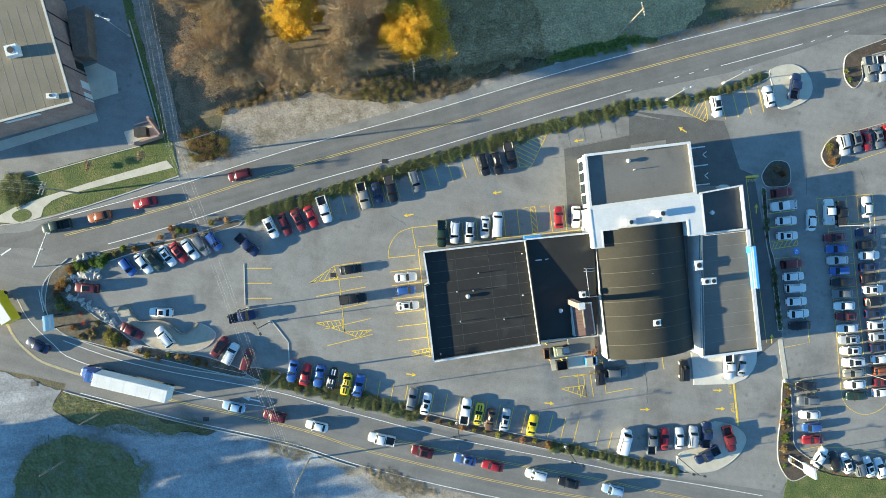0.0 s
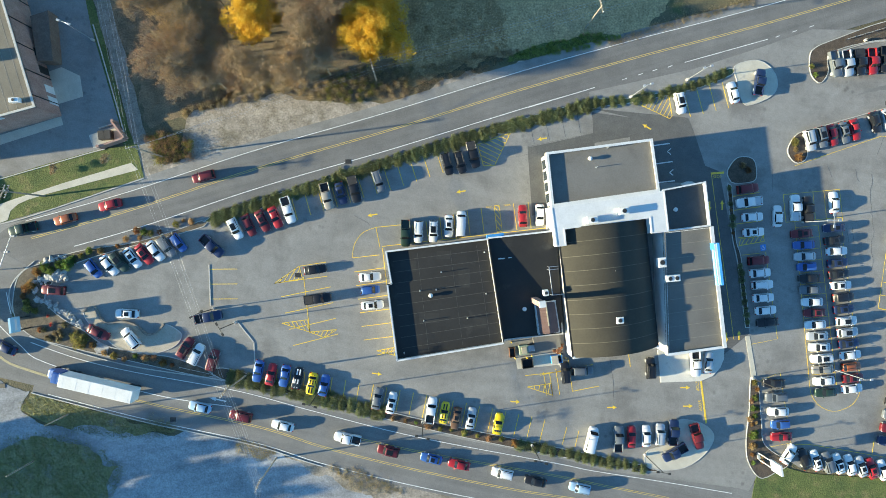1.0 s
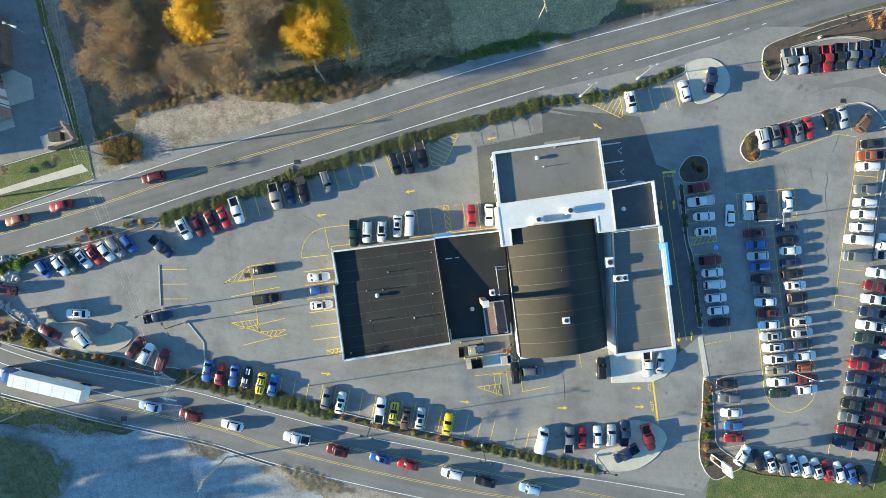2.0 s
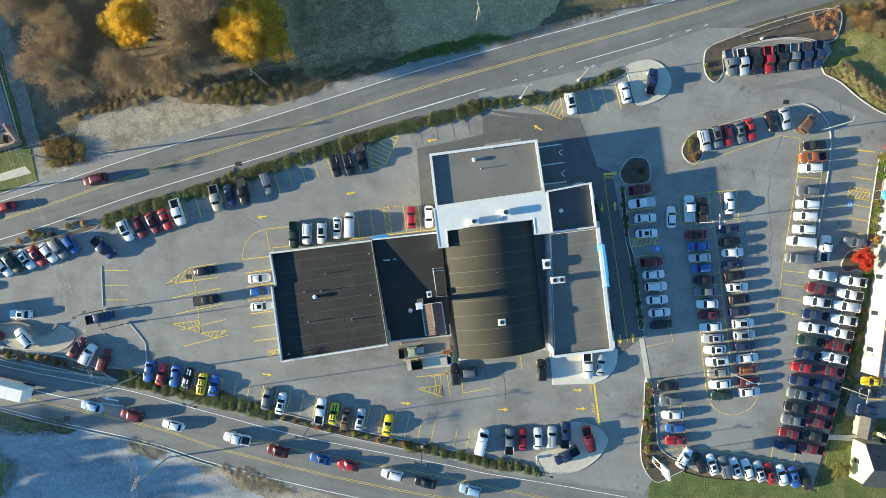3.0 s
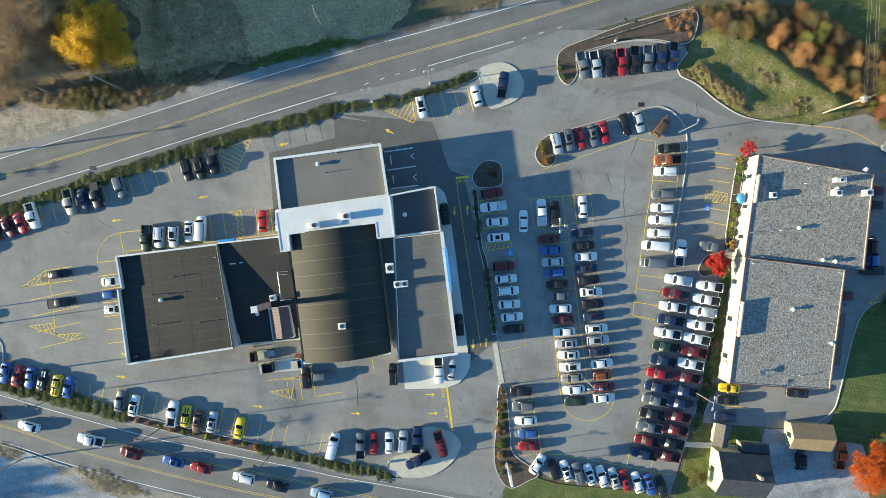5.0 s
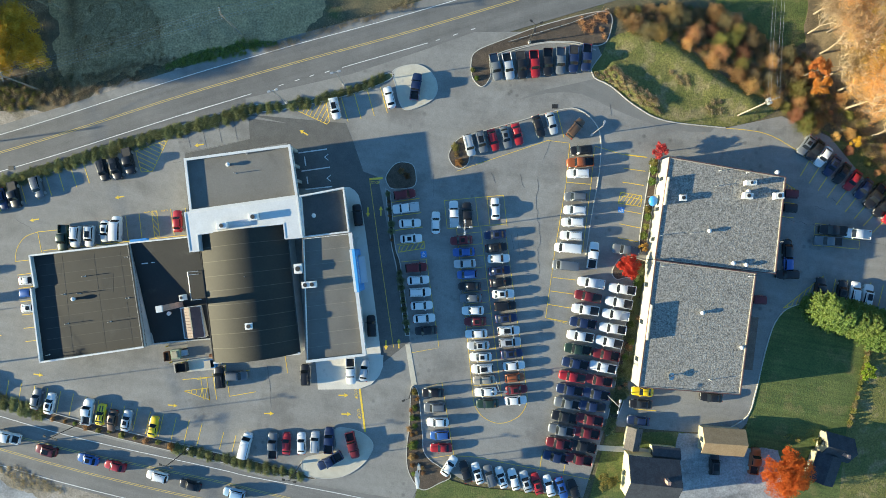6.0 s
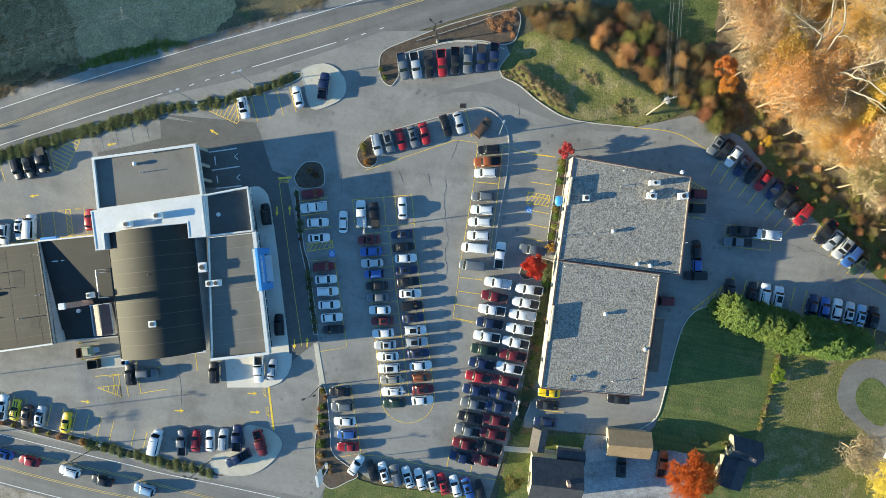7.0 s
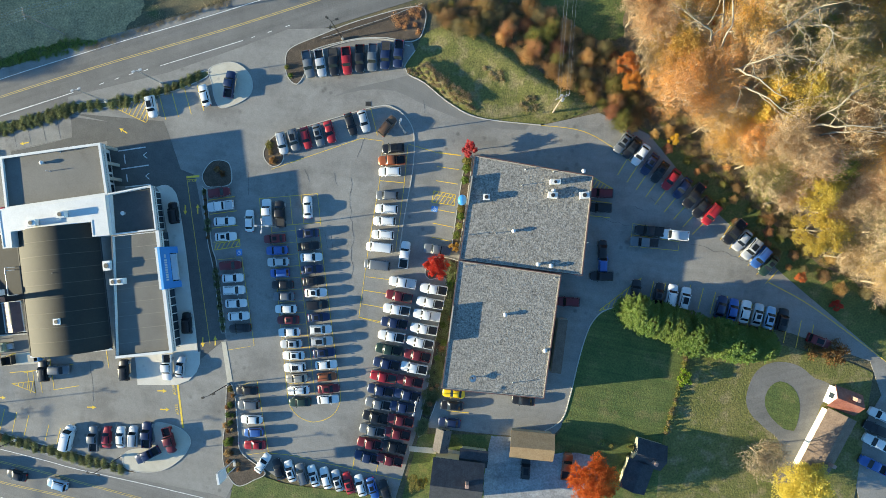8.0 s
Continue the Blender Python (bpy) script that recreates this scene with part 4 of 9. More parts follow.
for at, heading in (((64.40, -31.61), 0), ((65.04, -35.63), 0), ((48.43, -35.72), 0), ((69.43, 7.42), 270), ((72.18, 7.69), 90), ((73.42, -20.83), 270), ((76.16, -20.40), 90)):
    arrow(east_paint, at, heading)
word(east_paint, "STOP", (71.03, 13.70), 2, 0.8)
stripe(east_paint, (69.66, 14.41), (72.52, 14.67), 0.45)
stripe_line(east_paint, [(69.78, 14.17), (71.58, 1.66), (75.04, -21.28)], 0.1)
for a, b in (((32.85, -28.64), (44.31, -26.43)), ((33.64, -27.99), (34.41, -33.08)), ((39.76, -32.16), (45.60, -31.10)), ((38.86, -24.73), (39.89, -32.15)), ((36.25, -27.29), (37.15, -32.87))):
    stripe(east_paint, a, b)
stripe(east_paint, (51.78, -22.89), (52.42, -27.06))
stall_row(east_paint, (74.40, 9.52), (80.34, 10.41), (75.69, 0.63), (81.50, 1.31), 4)
hatch(east_paint, [(76.31, 0.40), (81.38, 1.19), (81.51, -0.13), (75.94, -1.05)], 60, 0.8)
stripe_line(east_paint, [(76.57, -3.09), (81.89, -2.52), (84.72, -21.26), (78.78, -22.39)], 0.1, step=100)
stripe(east_paint, (88.24, 4.28), (91.92, -30.71), 0.1)
stripe(east_paint, (103.37, -30.34), (98.57, 3.81), 0.1)
stripe_line(east_paint, [(91.92, -30.71), (92.43, -33.47), (94.29, -35.94), (97.72, -37.15), (101.48, -35.81), (103.27, -33.10), (103.37, -30.34)], 0.1, step=0.4)
for k in range(15):
    stripe(east_paint, Vector((88.49, 2.85)).lerp(Vector((92.42, -31.66)), k / 14), Vector((93.36, 3.39)).lerp(Vector((97.91, -31.11)), k / 14), 0.07)
for u, v in (((85.63, 9.98), (98.14, 11.16)), ((85.63, 9.98), (86.28, 4.01)), ((92.21, 10.63), (92.87, 4.57)), ((94.64, 10.77), (95.30, 4.72)), ((98.14, 11.16), (98.93, 4.41)), ((86.28, 4.01), (98.92, 5.12)), ((93.36, 4.34), (98.04, -31.47))):
    stripe(east_paint, u, v, 0.1)
stripe_line(east_paint, [(111.91, 21.94), (111.29, 13.97), (109.07, -0.19), (107.19, -14.70), (111.63, -15.78)], 0.1, step=100)
stripe_line(east_paint, [(117.12, 21.25), (116.40, 12.83), (114.79, -0.70)], 0.1, step=100)
stall_row(east_paint, (111.29, 13.97), (116.51, 13.53), (111.29, 13.97), (116.51, 13.53), 1)
stall_row(east_paint, (108.65, -6.12), (113.43, -6.62), (107.31, -14.69), (111.99, -15.53), 4)
stall_row(east_paint, (123.48, 19.87), (128.04, 19.30), (122.31, 2.35), (126.54, 1.47), 7)
hatch(east_paint, [(122.65, 11.94), (127.11, 11.16), (126.90, 8.95), (122.21, 9.60)], 55, 0.7)
stripe_line(east_paint, [(117.12, 21.60), (123.36, 19.75), (128.16, 19.19)], 0.1, step=100)
stripe_line(east_paint, [(81.06, -30.21), (85.39, -28.62), (87.96, -43.94), (82.64, -44.89)], 0.1, step=100)
stripe_line(east_paint, [(87.96, -44.19), (92.27, -44.38), (116.80, -48.77)], 0.1, step=100)
stall_row(east_paint, (106.65, -43.79), (106.20, -46.82), (111.72, -44.79), (111.15, -47.82), 2)
stripe_line(east_paint, [(88.15, 16.19), (107.39, 22.75), (111.91, 22.17)], 0.1, step=100)
stripe(east_paint, (109.22, 28.95), (110.71, 23.34))
stripe_line(east_paint, [(144.07, 25.44), (152.60, 24.30), (159.42, 20.55), (162.83, 17.72)], 0.12)
stall_row(east_paint, (162.45, 19.99), (159.86, 15.43), (178.02, 7.07), (174.80, 3.63), 9)
stall_row(east_paint, (182.22, 5.65), (180.33, 2.57), (191.91, -2.89), (189.28, -5.98), 6)
stripe_line(east_paint, [(172.11, 0.30), (162.62, 1.07), (163.09, 5.65), (168.12, 4.91)], 0.1, step=100)
stripe_line(east_paint, [(162.91, 3.36), (172.29, 2.12), (172.11, 0.30)], 0.1, step=100)
stall_row(east_paint, (167.47, -5.95), (166.56, -10.20), (174.71, -6.61), (173.71, -11.19), 4)
stall_row(east_paint, (177.26, -7.13), (176.26, -11.48), (198.68, -14.01), (197.76, -19.68), 10)
hatch(east_paint, [(156.70, -12.15), (165.00, -5.31), (162.31, -10.87)], 70, 0.8)
stripe_line(east_paint, [(189.81, -5.75), (198.59, -10.64), (212.55, -20.95)], 0.14)
hatch(east_paint, [(154.58, 15.17), (158.91, 12.68), (155.09, 11.97)], 60, 0.7)
stall_row(east_paint, (154.56, 10.25), (158.74, 9.71), (154.62, 7.15), (158.58, 6.74), 2)
stall_row(east_paint, (125.87, -33.75), (130.58, -34.06), (125.87, -33.75), (130.58, -34.06), 1)
blue_mark = slab("accessible_sign", [(80.65, -0.86), (81.88, -0.72), (82.01, -2.04), (80.78, -2.18)], 0.02, 0.04, BLUE_PAINT, "blue painted accessible parking square", "road marking")
slab("accessible_sign", [(122.22, 8.90), (123.52, 8.68), (123.41, 7.51), (122.12, 7.73)], 0.02, 0.04, BLUE_PAINT, "worn blue painted accessible parking square", "road marking")
for at in (((81.33, -1.45)), ((122.82, 8.21))):
    ring = [Vector((at[0] + 0.34 * math.cos(a * 0.52), at[1] - 0.12 + 0.34 * math.sin(a * 0.52))) for a in range(12)]
    part("wheel_symbol", strip_mesh(ring, 0.05, -0.05, 0.03, 0.052, True), WHITE, blue_mark)
    stripe(blue_mark, (at[0] - 0.05, at[1] + 0.5), (at[0] + 0.05, at[1] - 0.1), 0.1, WHITE, 0.052)
bay_paint = markings("delivery_bay_lines", "white bay lines and chevrons on dark asphalt")
for a, b in (((54.54, 19.93), (60.63, 20.79)), ((55.18, 16.06), (61.27, 16.94)), ((56.07, 12.2), (61.79, 12.84)), ((55.83, 19.17), (56.08, 17.23)), ((56.34, 14.93), (56.59, 13.36))):
    stripe(bay_paint, a, b, 0.24, WHITE, 0.046)
for at in ((60.62, 19.06), (61.14, 14.60)):
    stripe(bay_paint, (at[0] - 0.5, at[1]), (at[0] + 0.3, at[1] + 0.65), 0.16, WHITE, 0.046)
    stripe(bay_paint, (at[0] - 0.5, at[1]), (at[0] + 0.3, at[1] - 0.65), 0.16, WHITE, 0.046)

hatch(east_paint, [(52.02, 29.92), (60.22, 31.94), (61.11, 26.65), (60.61, 26.05)], 62, 0.85)
stall_row(east_paint, (63.61, 31.69), (65.12, 26.53), (71.94, 33.92), (73.45, 28.43), 4)
# sealed cracks and patches in the asphalt
rng = random.Random(7)
for a, b, bend in (((105.32, 14.87), (105.78, -6.17), 1.2), ((107.98, 22.75), (106.48, 18.64), 0.4), ((101.47, 15.67), (102.46, 12.73), 0.5), ((100.99, 3.25), (101.64, -1.49), 0.2), ((154.73, 7.38), (193.00, -3.43), 1.0), ((166.32, 10.92), (168.02, 9.57), 0.2), ((120.29, 30.55), (120.56, 28.00), 0.2), ((48.07, -25.36), (48.95, -34.13), 0.5), ((58.91, 27.94), (64.60, 22.03), 0.8), ((27.53, 17.71), (51.39, 22.06), 0.5), ((83.26, 15.57), (83.29, 10.79), 0.1), ((30.60, 24.37), (31.50, 20.46), 0.02), ((33.85, 25.39), (34.76, 21.24), 0.02), ((37.23, 26.29), (38.15, 22.01), 0.02), ((40.50, 27.19), (41.42, 22.79), 0.02), ((30.05, 19.84), (44.11, 22.84), 0.05), ((-6.46, 5.46), (-2.92, 3.15), 0.4), ((95.44, 16.23), (96.43, 13.63), 0.3), ((99.79, 2.99), (100.42, -0.32), 0.15), ((163.01, 9.18), (165.26, 8.41), 0.4)):
    a, b = Vector(a), Vector(b)
    n = max(5, int((b - a).length / 1.2))
    line = [a.lerp(b, k / n) + Vector((rng.uniform(-1, 1), rng.uniform(-1, 1))) * bend * 0.35 for k in range(n + 1)]
    strip("sealed_crack", smooth_line([(p.x, p.y) for p in line], 0.6), 0.028, -0.028, 0.0, 0.036, TAR, "black sealed crack in asphalt", "crack")


# ---- buildings ----
def wall_mesh(pts, z0, z1, thick=0.25):
    line = [Vector(p) for p in pts]
    if sum(line[i - 1].x * line[i].y - line[i].x * line[i - 1].y for i in range(len(line))) < 0:
        line.reverse()
    bm = bmesh.new()
    n = len(line)
    inner = []
    for i in range(n):
        a, b, c = line[i - 1], line[i], line[(i + 1) % n]
        d, e = (b - a).normalized(), (c - b).normalized()
        m = (Vector((-d.y, d.x)) + Vector((-e.y, e.x)))
        m = m / max(0.3, m.length_squared) * 2 * thick
        inner.append(b + m)
    rings = [[bm.verts.new((p.x, p.y, z)) for p in loop] for loop, z in ((line, z0), (line, z1), (inner, z1), (inner, z0))]
    for i in range(n):
        for k in range(3):
            bm.faces.new((rings[k][i - 1], rings[k][i], rings[k + 1][i], rings[k + 1][i - 1]))
    bmesh.ops.recalc_face_normals(bm, faces=bm.faces)
    return bm


def coping_mesh(pts, z, width, height, lip=0.06):
    line = [Vector(p) for p in pts]
    if sum(line[i - 1].x * line[i].y - line[i].x * line[i - 1].y for i in range(len(line))) < 0:
        line.reverse()
    bm = bmesh.new()
    n = len(line)

    def ring(off, h):
        out = []
        for i in range(n):
            a, b, c = line[i - 1], line[i], line[(i + 1) % n]
            d, e = (b - a).normalized(), (c - b).normalized()
            m = (Vector((-d.y, d.x)) + Vector((-e.y, e.x)))
            out.append(b + m / max(0.3, m.length_squared) * 2 * off)
        return [bm.verts.new((p.x, p.y, h)) for p in out]

    rings = [ring(-lip, z - height), ring(-lip, z), ring(width, z), ring(width, z - height)]
    for i in range(n):
        for k in range(4):
            bm.faces.new((rings[k][i - 1], rings[k][i], rings[(k + 1) % 4][i], rings[(k + 1) % 4][i - 1]))
    bmesh.ops.recalc_face_normals(bm, faces=bm.faces)
    return bm


def flat_block(name, pts, top, parapet, wall_mat, roof_mat, coping_mat, label, category="building", coping=0.35, set_back=None, eave=0.0):
    """Walls, roof and coping over a plan; with set_back, walls on a smaller plan under a roof that juts out below the eave's height."""
    house = tagged(root(name), label, category)
    part("wall", wall_mesh(set_back or pts, 0.0, eave if set_back else top - 0.02), wall_mat, house)
    if set_back:
        part("parapet", wall_mesh(pts, eave, top - 0.02), wall_mat, house)
        part("soffit", slab_mesh([tuple(p) for p in pts], eave - 0.12, eave), wall_mat, house, "white soffit under the jutting roof")
    part("roof", slab_mesh([tuple(p) for p in pts], top - parapet - 0.3, top - parapet), roof_mat, house, "flat membrane roof")
    part("coping", coping_mesh(pts, top + 0.03, coping, 0.18), coping_mat, house, "pale metal coping")
    return house


def wall_panel(parent, name, a, b, z0, z1, mat, depth=0.06, label=""):
    """A flat panel on a wall between two plan points; the outside is to the right of a to b."""
    a, b = Vector(a), Vector(b)
    d = (b - a).normalized()
    n = Vector((d.y, -d.x)) * depth
    bm = bmesh.new()
    pts = [(a, z0), (b, z0), (b, z1), (a, z1)]
    low = [bm.verts.new((p.x - n.x, p.y - n.y, z)) for p, z in pts]
    top = [bm.verts.new((p.x + n.x, p.y + n.y, z)) for p, z in pts]
    bm.faces.new(top)
    for i in range(4):
        bm.faces.new((low[i - 1], low[i], top[i], top[i - 1]))
    bmesh.ops.recalc_face_normals(bm, faces=bm.faces)
    return part(name, bm, mat, parent, label)


def windows_along(parent, a, b, count, z0, z1, fill=0.7, margin=0.05, name="window"):
    a, b = Vector(a), Vector(b)
    for k in range(count):
        s0, s1 = (k + (1 - fill) / 2) / count, (k + (1 + fill) / 2) / count
        s0, s1 = margin + s0 * (1 - 2 * margin), margin + s1 * (1 - 2 * margin)
        pane = wall_panel(parent, name, a.lerp(b, s0), a.lerp(b, s1), z0, z1, DARK_GLASS, 0.03)
        wall_panel(pane, "window_sill", a.lerp(b, s0), a.lerp(b, s1), z0 - 0.12, z0, STEEL, 0.09)


# service building with the black roof, in two roof levels
W_TOP = 4.9
svc_pts = [(0.52, -2.14), (21.16, 0.41), (24.41, -20.79), (2.75, -24.19), (0.81, -8.91), (1.59, -8.56)]
service = flat_block("service_building", svc_pts, W_TOP, 0.75, GREY_WALL, BLACK_ROOF, BLACK_ROOF, "low service building with a black membrane roof and pale coping", coping=0.14)
for u, v in ((0, 1), (2, 3), (3, 4), (5, 0)):
    part("white_coping", strip_mesh([Vector(svc_pts[u]), Vector(svc_pts[v])], 0.1, -0.2, W_TOP - 0.1, W_TOP + 0.06), WHITE_METAL, service)
windows_along(service, svc_pts[3], svc_pts[2], 7, 0.3, 3.3, 0.75, name="service_door")
windows_along(service, svc_pts[1], svc_pts[0], 5, 1.0, 2.6)
# membrane seams
for k in range(1, 10):
    u, v = Vector(svc_pts[0]).lerp(Vector(svc_pts[3]), k / 10), Vector(svc_pts[1]).lerp(Vector(svc_pts[2]), k / 10)
    part("roof_seam", strip_mesh([u.lerp(v, 0.06), u.lerp(v, 0.97)], 0.045, -0.045, W_TOP - 0.76, W_TOP - 0.735), ROOF_SEAM, service)
for k, (s, t, w, h) in enumerate(((0.2, 0.16, 1.6, 1.1), (0.72, 0.34, 1.2, 1.9), (0.34, 0.66, 2.0, 1.0), (0.82, 0.78, 1.0, 1.0), (0.55, 0.1, 1.4, 0.8))):
    q = Vector(svc_pts[0]).lerp(Vector(svc_pts[1]), s).lerp(Vector(svc_pts[3]).lerp(Vector(svc_pts[2]), s), t)
    part("roof_patch", slab_mesh([(q.x - w, q.y - h), (q.x + w, q.y - h), (q.x + w, q.y + h), (q.x - w, q.y + h)], W_TOP - 0.77, W_TOP - 0.742), TAR_PATCH, service, "patch of newer roofing felt")
for s in (0.3, 0.62, 0.88):
    u, v = Vector(svc_pts[0]).lerp(Vector(svc_pts[1]), s), Vector(svc_pts[3]).lerp(Vector(svc_pts[2]), s)
    part("roof_seam", strip_mesh([u.lerp(v, 0.05), u.lerp(v, 0.96)], 0.03, -0.03, W_TOP - 0.76, W_TOP - 0.738), ROOF_SEAM, service)
link_pts = [(21.28, 0.53), (35.10, 2.03), (37.27, -19.53), (28.45, -20.33), (24.53, -20.79)]
link = tagged(root("link_building"), "link between two buildings with a sloping black roof", "building")
part("wall", wall_mesh(link_pts, 0.0, 2.2), GREY_WALL, link)
bm = bmesh.new()
lp = [(*link_pts[0], 4.5), (*link_pts[1], 4.5), (*link_pts[2], 1.9), (*link_pts[4], 1.9)]
for dz in (0.0, -0.3):
    bm.faces.new([bm.verts.new((x, y, z + dz)) for x, y, z in lp])
bmesh.ops.bridge_loops(bm, edges=bm.edges[:])
bmesh.ops.recalc_face_normals(bm, faces=bm.faces)
part("roof", bm, BLACK_ROOF, link)
for u, v in (((23.33, -3.71), (24.63, -3.58)), ((25.34, -3.46), (26.04, -3.34))):
    part("skylight_bar", strip_mesh([Vector(u), Vector(v)], 0.12, -0.12, 3.7, 3.98), WHITE_METAL, link)
wall_panel(link, "north_parapet", link_pts[1], link_pts[0], 0.0, 4.95, WHITE_METAL, 0.15)
part("sign_canopy", slab_mesh([(20.97, 0.53), (24.43, 0.90), (24.42, 1.59), (20.96, 1.21)], 3.3, 4.2), BLUE_PANEL, service, "blue canopy over the service door")

# body shop under a barrel-vaulted roof
vp = [(35.33, 2.36), (53.48, 4.42), (56.45, -21.72), (38.58, -23.92)]
hall = tagged(root("vaulted_hall"), "large hall with a weathered barrel-vaulted roof", "building")
part("wall", wall_mesh(vp, 0.0, 4.15), GREY_WALL, hall)
bm = bmesh.new()
NU, NV, CROWN = 28, 7, 3.2
grid = []
for j in range(NV + 1):
    row = []
    for i in range(NU + 1):
        u, v = i / NU, j / NV
        p = Vector(vp[0]).lerp(Vector(vp[1]), u).lerp(Vector(vp[3]).lerp(Vector(vp[2]), u), v)
        row.append(bm.verts.new((p.x, p.y, 4.2 + CROWN * (1 - (2 * u - 1) ** 2))))
    grid.append(row)
for j in range(NV):
    for i in range(NU):
        bm.faces.new((grid[j][i], grid[j][i + 1], grid[j + 1][i + 1], grid[j + 1][i]))
bmesh.ops.recalc_face_normals(bm, faces=bm.faces)
for end in (grid[0], grid[-1]):
    lower = [bm.verts.new((v.co.x, v.co.y, 4.0)) for v in end]
    for i in range(NU):
        bm.faces.new((end[i], end[i + 1], lower[i + 1], lower[i]))
part("vault", bm, VAULT_ROOF, hall, "barrel-vaulted membrane roof", smooth=80)
for v in [k / 9 for k in range(1, 9)]:
    bm = bmesh.new()
    prev = None
    for i in range(NU + 1):
        u = i / NU
        a = Vector(vp[0]).lerp(Vector(vp[1]), u).lerp(Vector(vp[3]).lerp(Vector(vp[2]), u), v)
        z = 4.215 + CROWN * (1 - (2 * u - 1) ** 2)
        now = [bm.verts.new((a.x, a.y - 0.06, z)), bm.verts.new((a.x, a.y + 0.06, z))]
        if prev:
            bm.faces.new((prev[0], now[0], now[1], prev[1]))
        prev = now
    part("roof_seam", bm, VAULT_SEAM, hall)
part("coping", coping_mesh(vp, 4.4, 0.14, 0.2), DARK_STEEL, hall)
part("gutter", strip_mesh([Vector(vp[3]), Vector(vp[2])], 0.2, -0.25, 4.3, 4.52), WHITE_METAL, hall, "white metal gutter")
windows_along(hall, vp[3], vp[2], 5, 0.2, 3.6, 0.7, name="bay_door")

# north showroom, grey roof
north_pts = [(32.78, 17.73), (54.43, 20.67), (56.02, 10.09), (34.00, 6.91)]
north_wall = [(33.0, 17.5), (52.5, 20.1), (54.1, 10.1), (34.2, 7.2)]
north = flat_block("north_showroom", north_pts, 5.2, 0.6, WHITE_WALL, GREY_ROOF, WHITE_METAL, "showroom wing with a grey flat roof and white coping", coping=0.45, set_back=north_wall, eave=3.9)
for k in range(4):
    c = Vector(north_pts[1]).lerp(Vector(north_pts[2]), (0.04, 0.36, 0.66, 0.96)[k]) + Vector((-0.45, 0.0))
    bm = bmesh.new()
    box(bm, c.x - 0.32, c.x + 0.32, c.y - 0.32, c.y + 0.32, 0.0, 3.82, 0.04)
    part("column", bm, CREAM, north, "cream square column")
windows_along(north, north_wall[0], north_wall[3], 4, 0.4, 3.0, 0.8)
windows_along(north, north_wall[2], north_wall[1], 4, 0.4, 3.0, 0.8)
# white-roofed band between the wings
band_pts = [(33.54, 6.74), (56.39, 10.01), (57.40, 1.87), (53.89, 1.53), (53.56, 4.59), (36.24, 2.33), (36.57, -0.95), (34.64, -1.18)]
band = flat_block("white_roof_wing", band_pts, 6.4, 0.04, WHITE_WALL, WHITE_METAL, WHITE_METAL, "higher wing with a bright white roof", coping=0.2)
# east showroom: a deep-parapet corner block and the long glass front
corner_pts = [(56.48, 10.32), (65.40, 12.05), (66.55, 3.05), (57.2, 1.9)]
corner_wall = [(56.6, 9.9), (64.0, 11.2), (65.0, 3.2), (57.3, 2.2)]
corner = flat_block("corner_block", corner_pts, 5.42, 0.8, WHITE_WALL, SHADED_ROOF, WHITE_METAL, "corner block of the showroom with a deep white parapet", coping=0.2, set_back=corner_wall, eave=4.15)
windows_along(corner, corner_wall[2], corner_wall[1], 6, 0.3, 3.6, 0.9, 0.02)
east_pts = [(57.05, 1.75), (67.0, 2.95), (70.05, -21.85), (57.96, -23.4)]
east_wall = [(57.05, 1.6), (65.7, 2.7), (68.7, -21.5), (58.0, -23.0)]
east = flat_block("east_showroom", east_pts, 5.35, 0.65, WHITE_WALL, EAST_ROOF, EAST_ROOF, "glass-fronted showroom with a grey flat roof and white fascia", coping=0.16, set_back=east_wall, eave=4.1)
for u, v, w in ((1, 2, 0.62), (2, 3, 0.42)):
    part("white_coping", strip_mesh([Vector(east_pts[u]), Vector(east_pts[v])], 0.1, -w, 5.2, 5.42 if u == 1 else 5.395), WHITE_METAL, east)
windows_along(east, east_wall[2], east_wall[1], 14, 0.3, 3.4, 0.9, 0.0)
windows_along(east, east_wall[3], east_wall[2], 6, 0.3, 3.4, 0.9, 0.02)
for k in range(1, 9):
    u, v = Vector(east_pts[0]).lerp(Vector(east_pts[3]), k / 9), Vector(east_pts[1]).lerp(Vector(east_pts[2]), k / 9)
    part("roof_seam", strip_mesh([u.lerp(v, 0.03), u.lerp(v, 0.94)], 0.03, -0.03, 4.68, 4.712), SEAM, east)
portal = tagged(root("entrance_portal"), "bright blue entrance portal with pale lettering bars", "entrance portal")
P0, P1 = Vector((67.78, -0.38)), Vector((68.86, -8.95))
along_p = (P1 - P0).normalized()
out_p = Vector((-along_p.y, along_p.x))
long_p = (P1 - P0).length


def portal_box(name, s0, s1, d0, d1, z0, z1, mat, label=""):
    """A block of the portal: along its front, in depth, in height."""
    q = [P0 + along_p * s + out_p * w for s, w in ((s0, d0), (s1, d0), (s1, d1), (s0, d1))]
    return part(name, slab_mesh([tuple(v) for v in q], z0, z1), mat, portal, label)


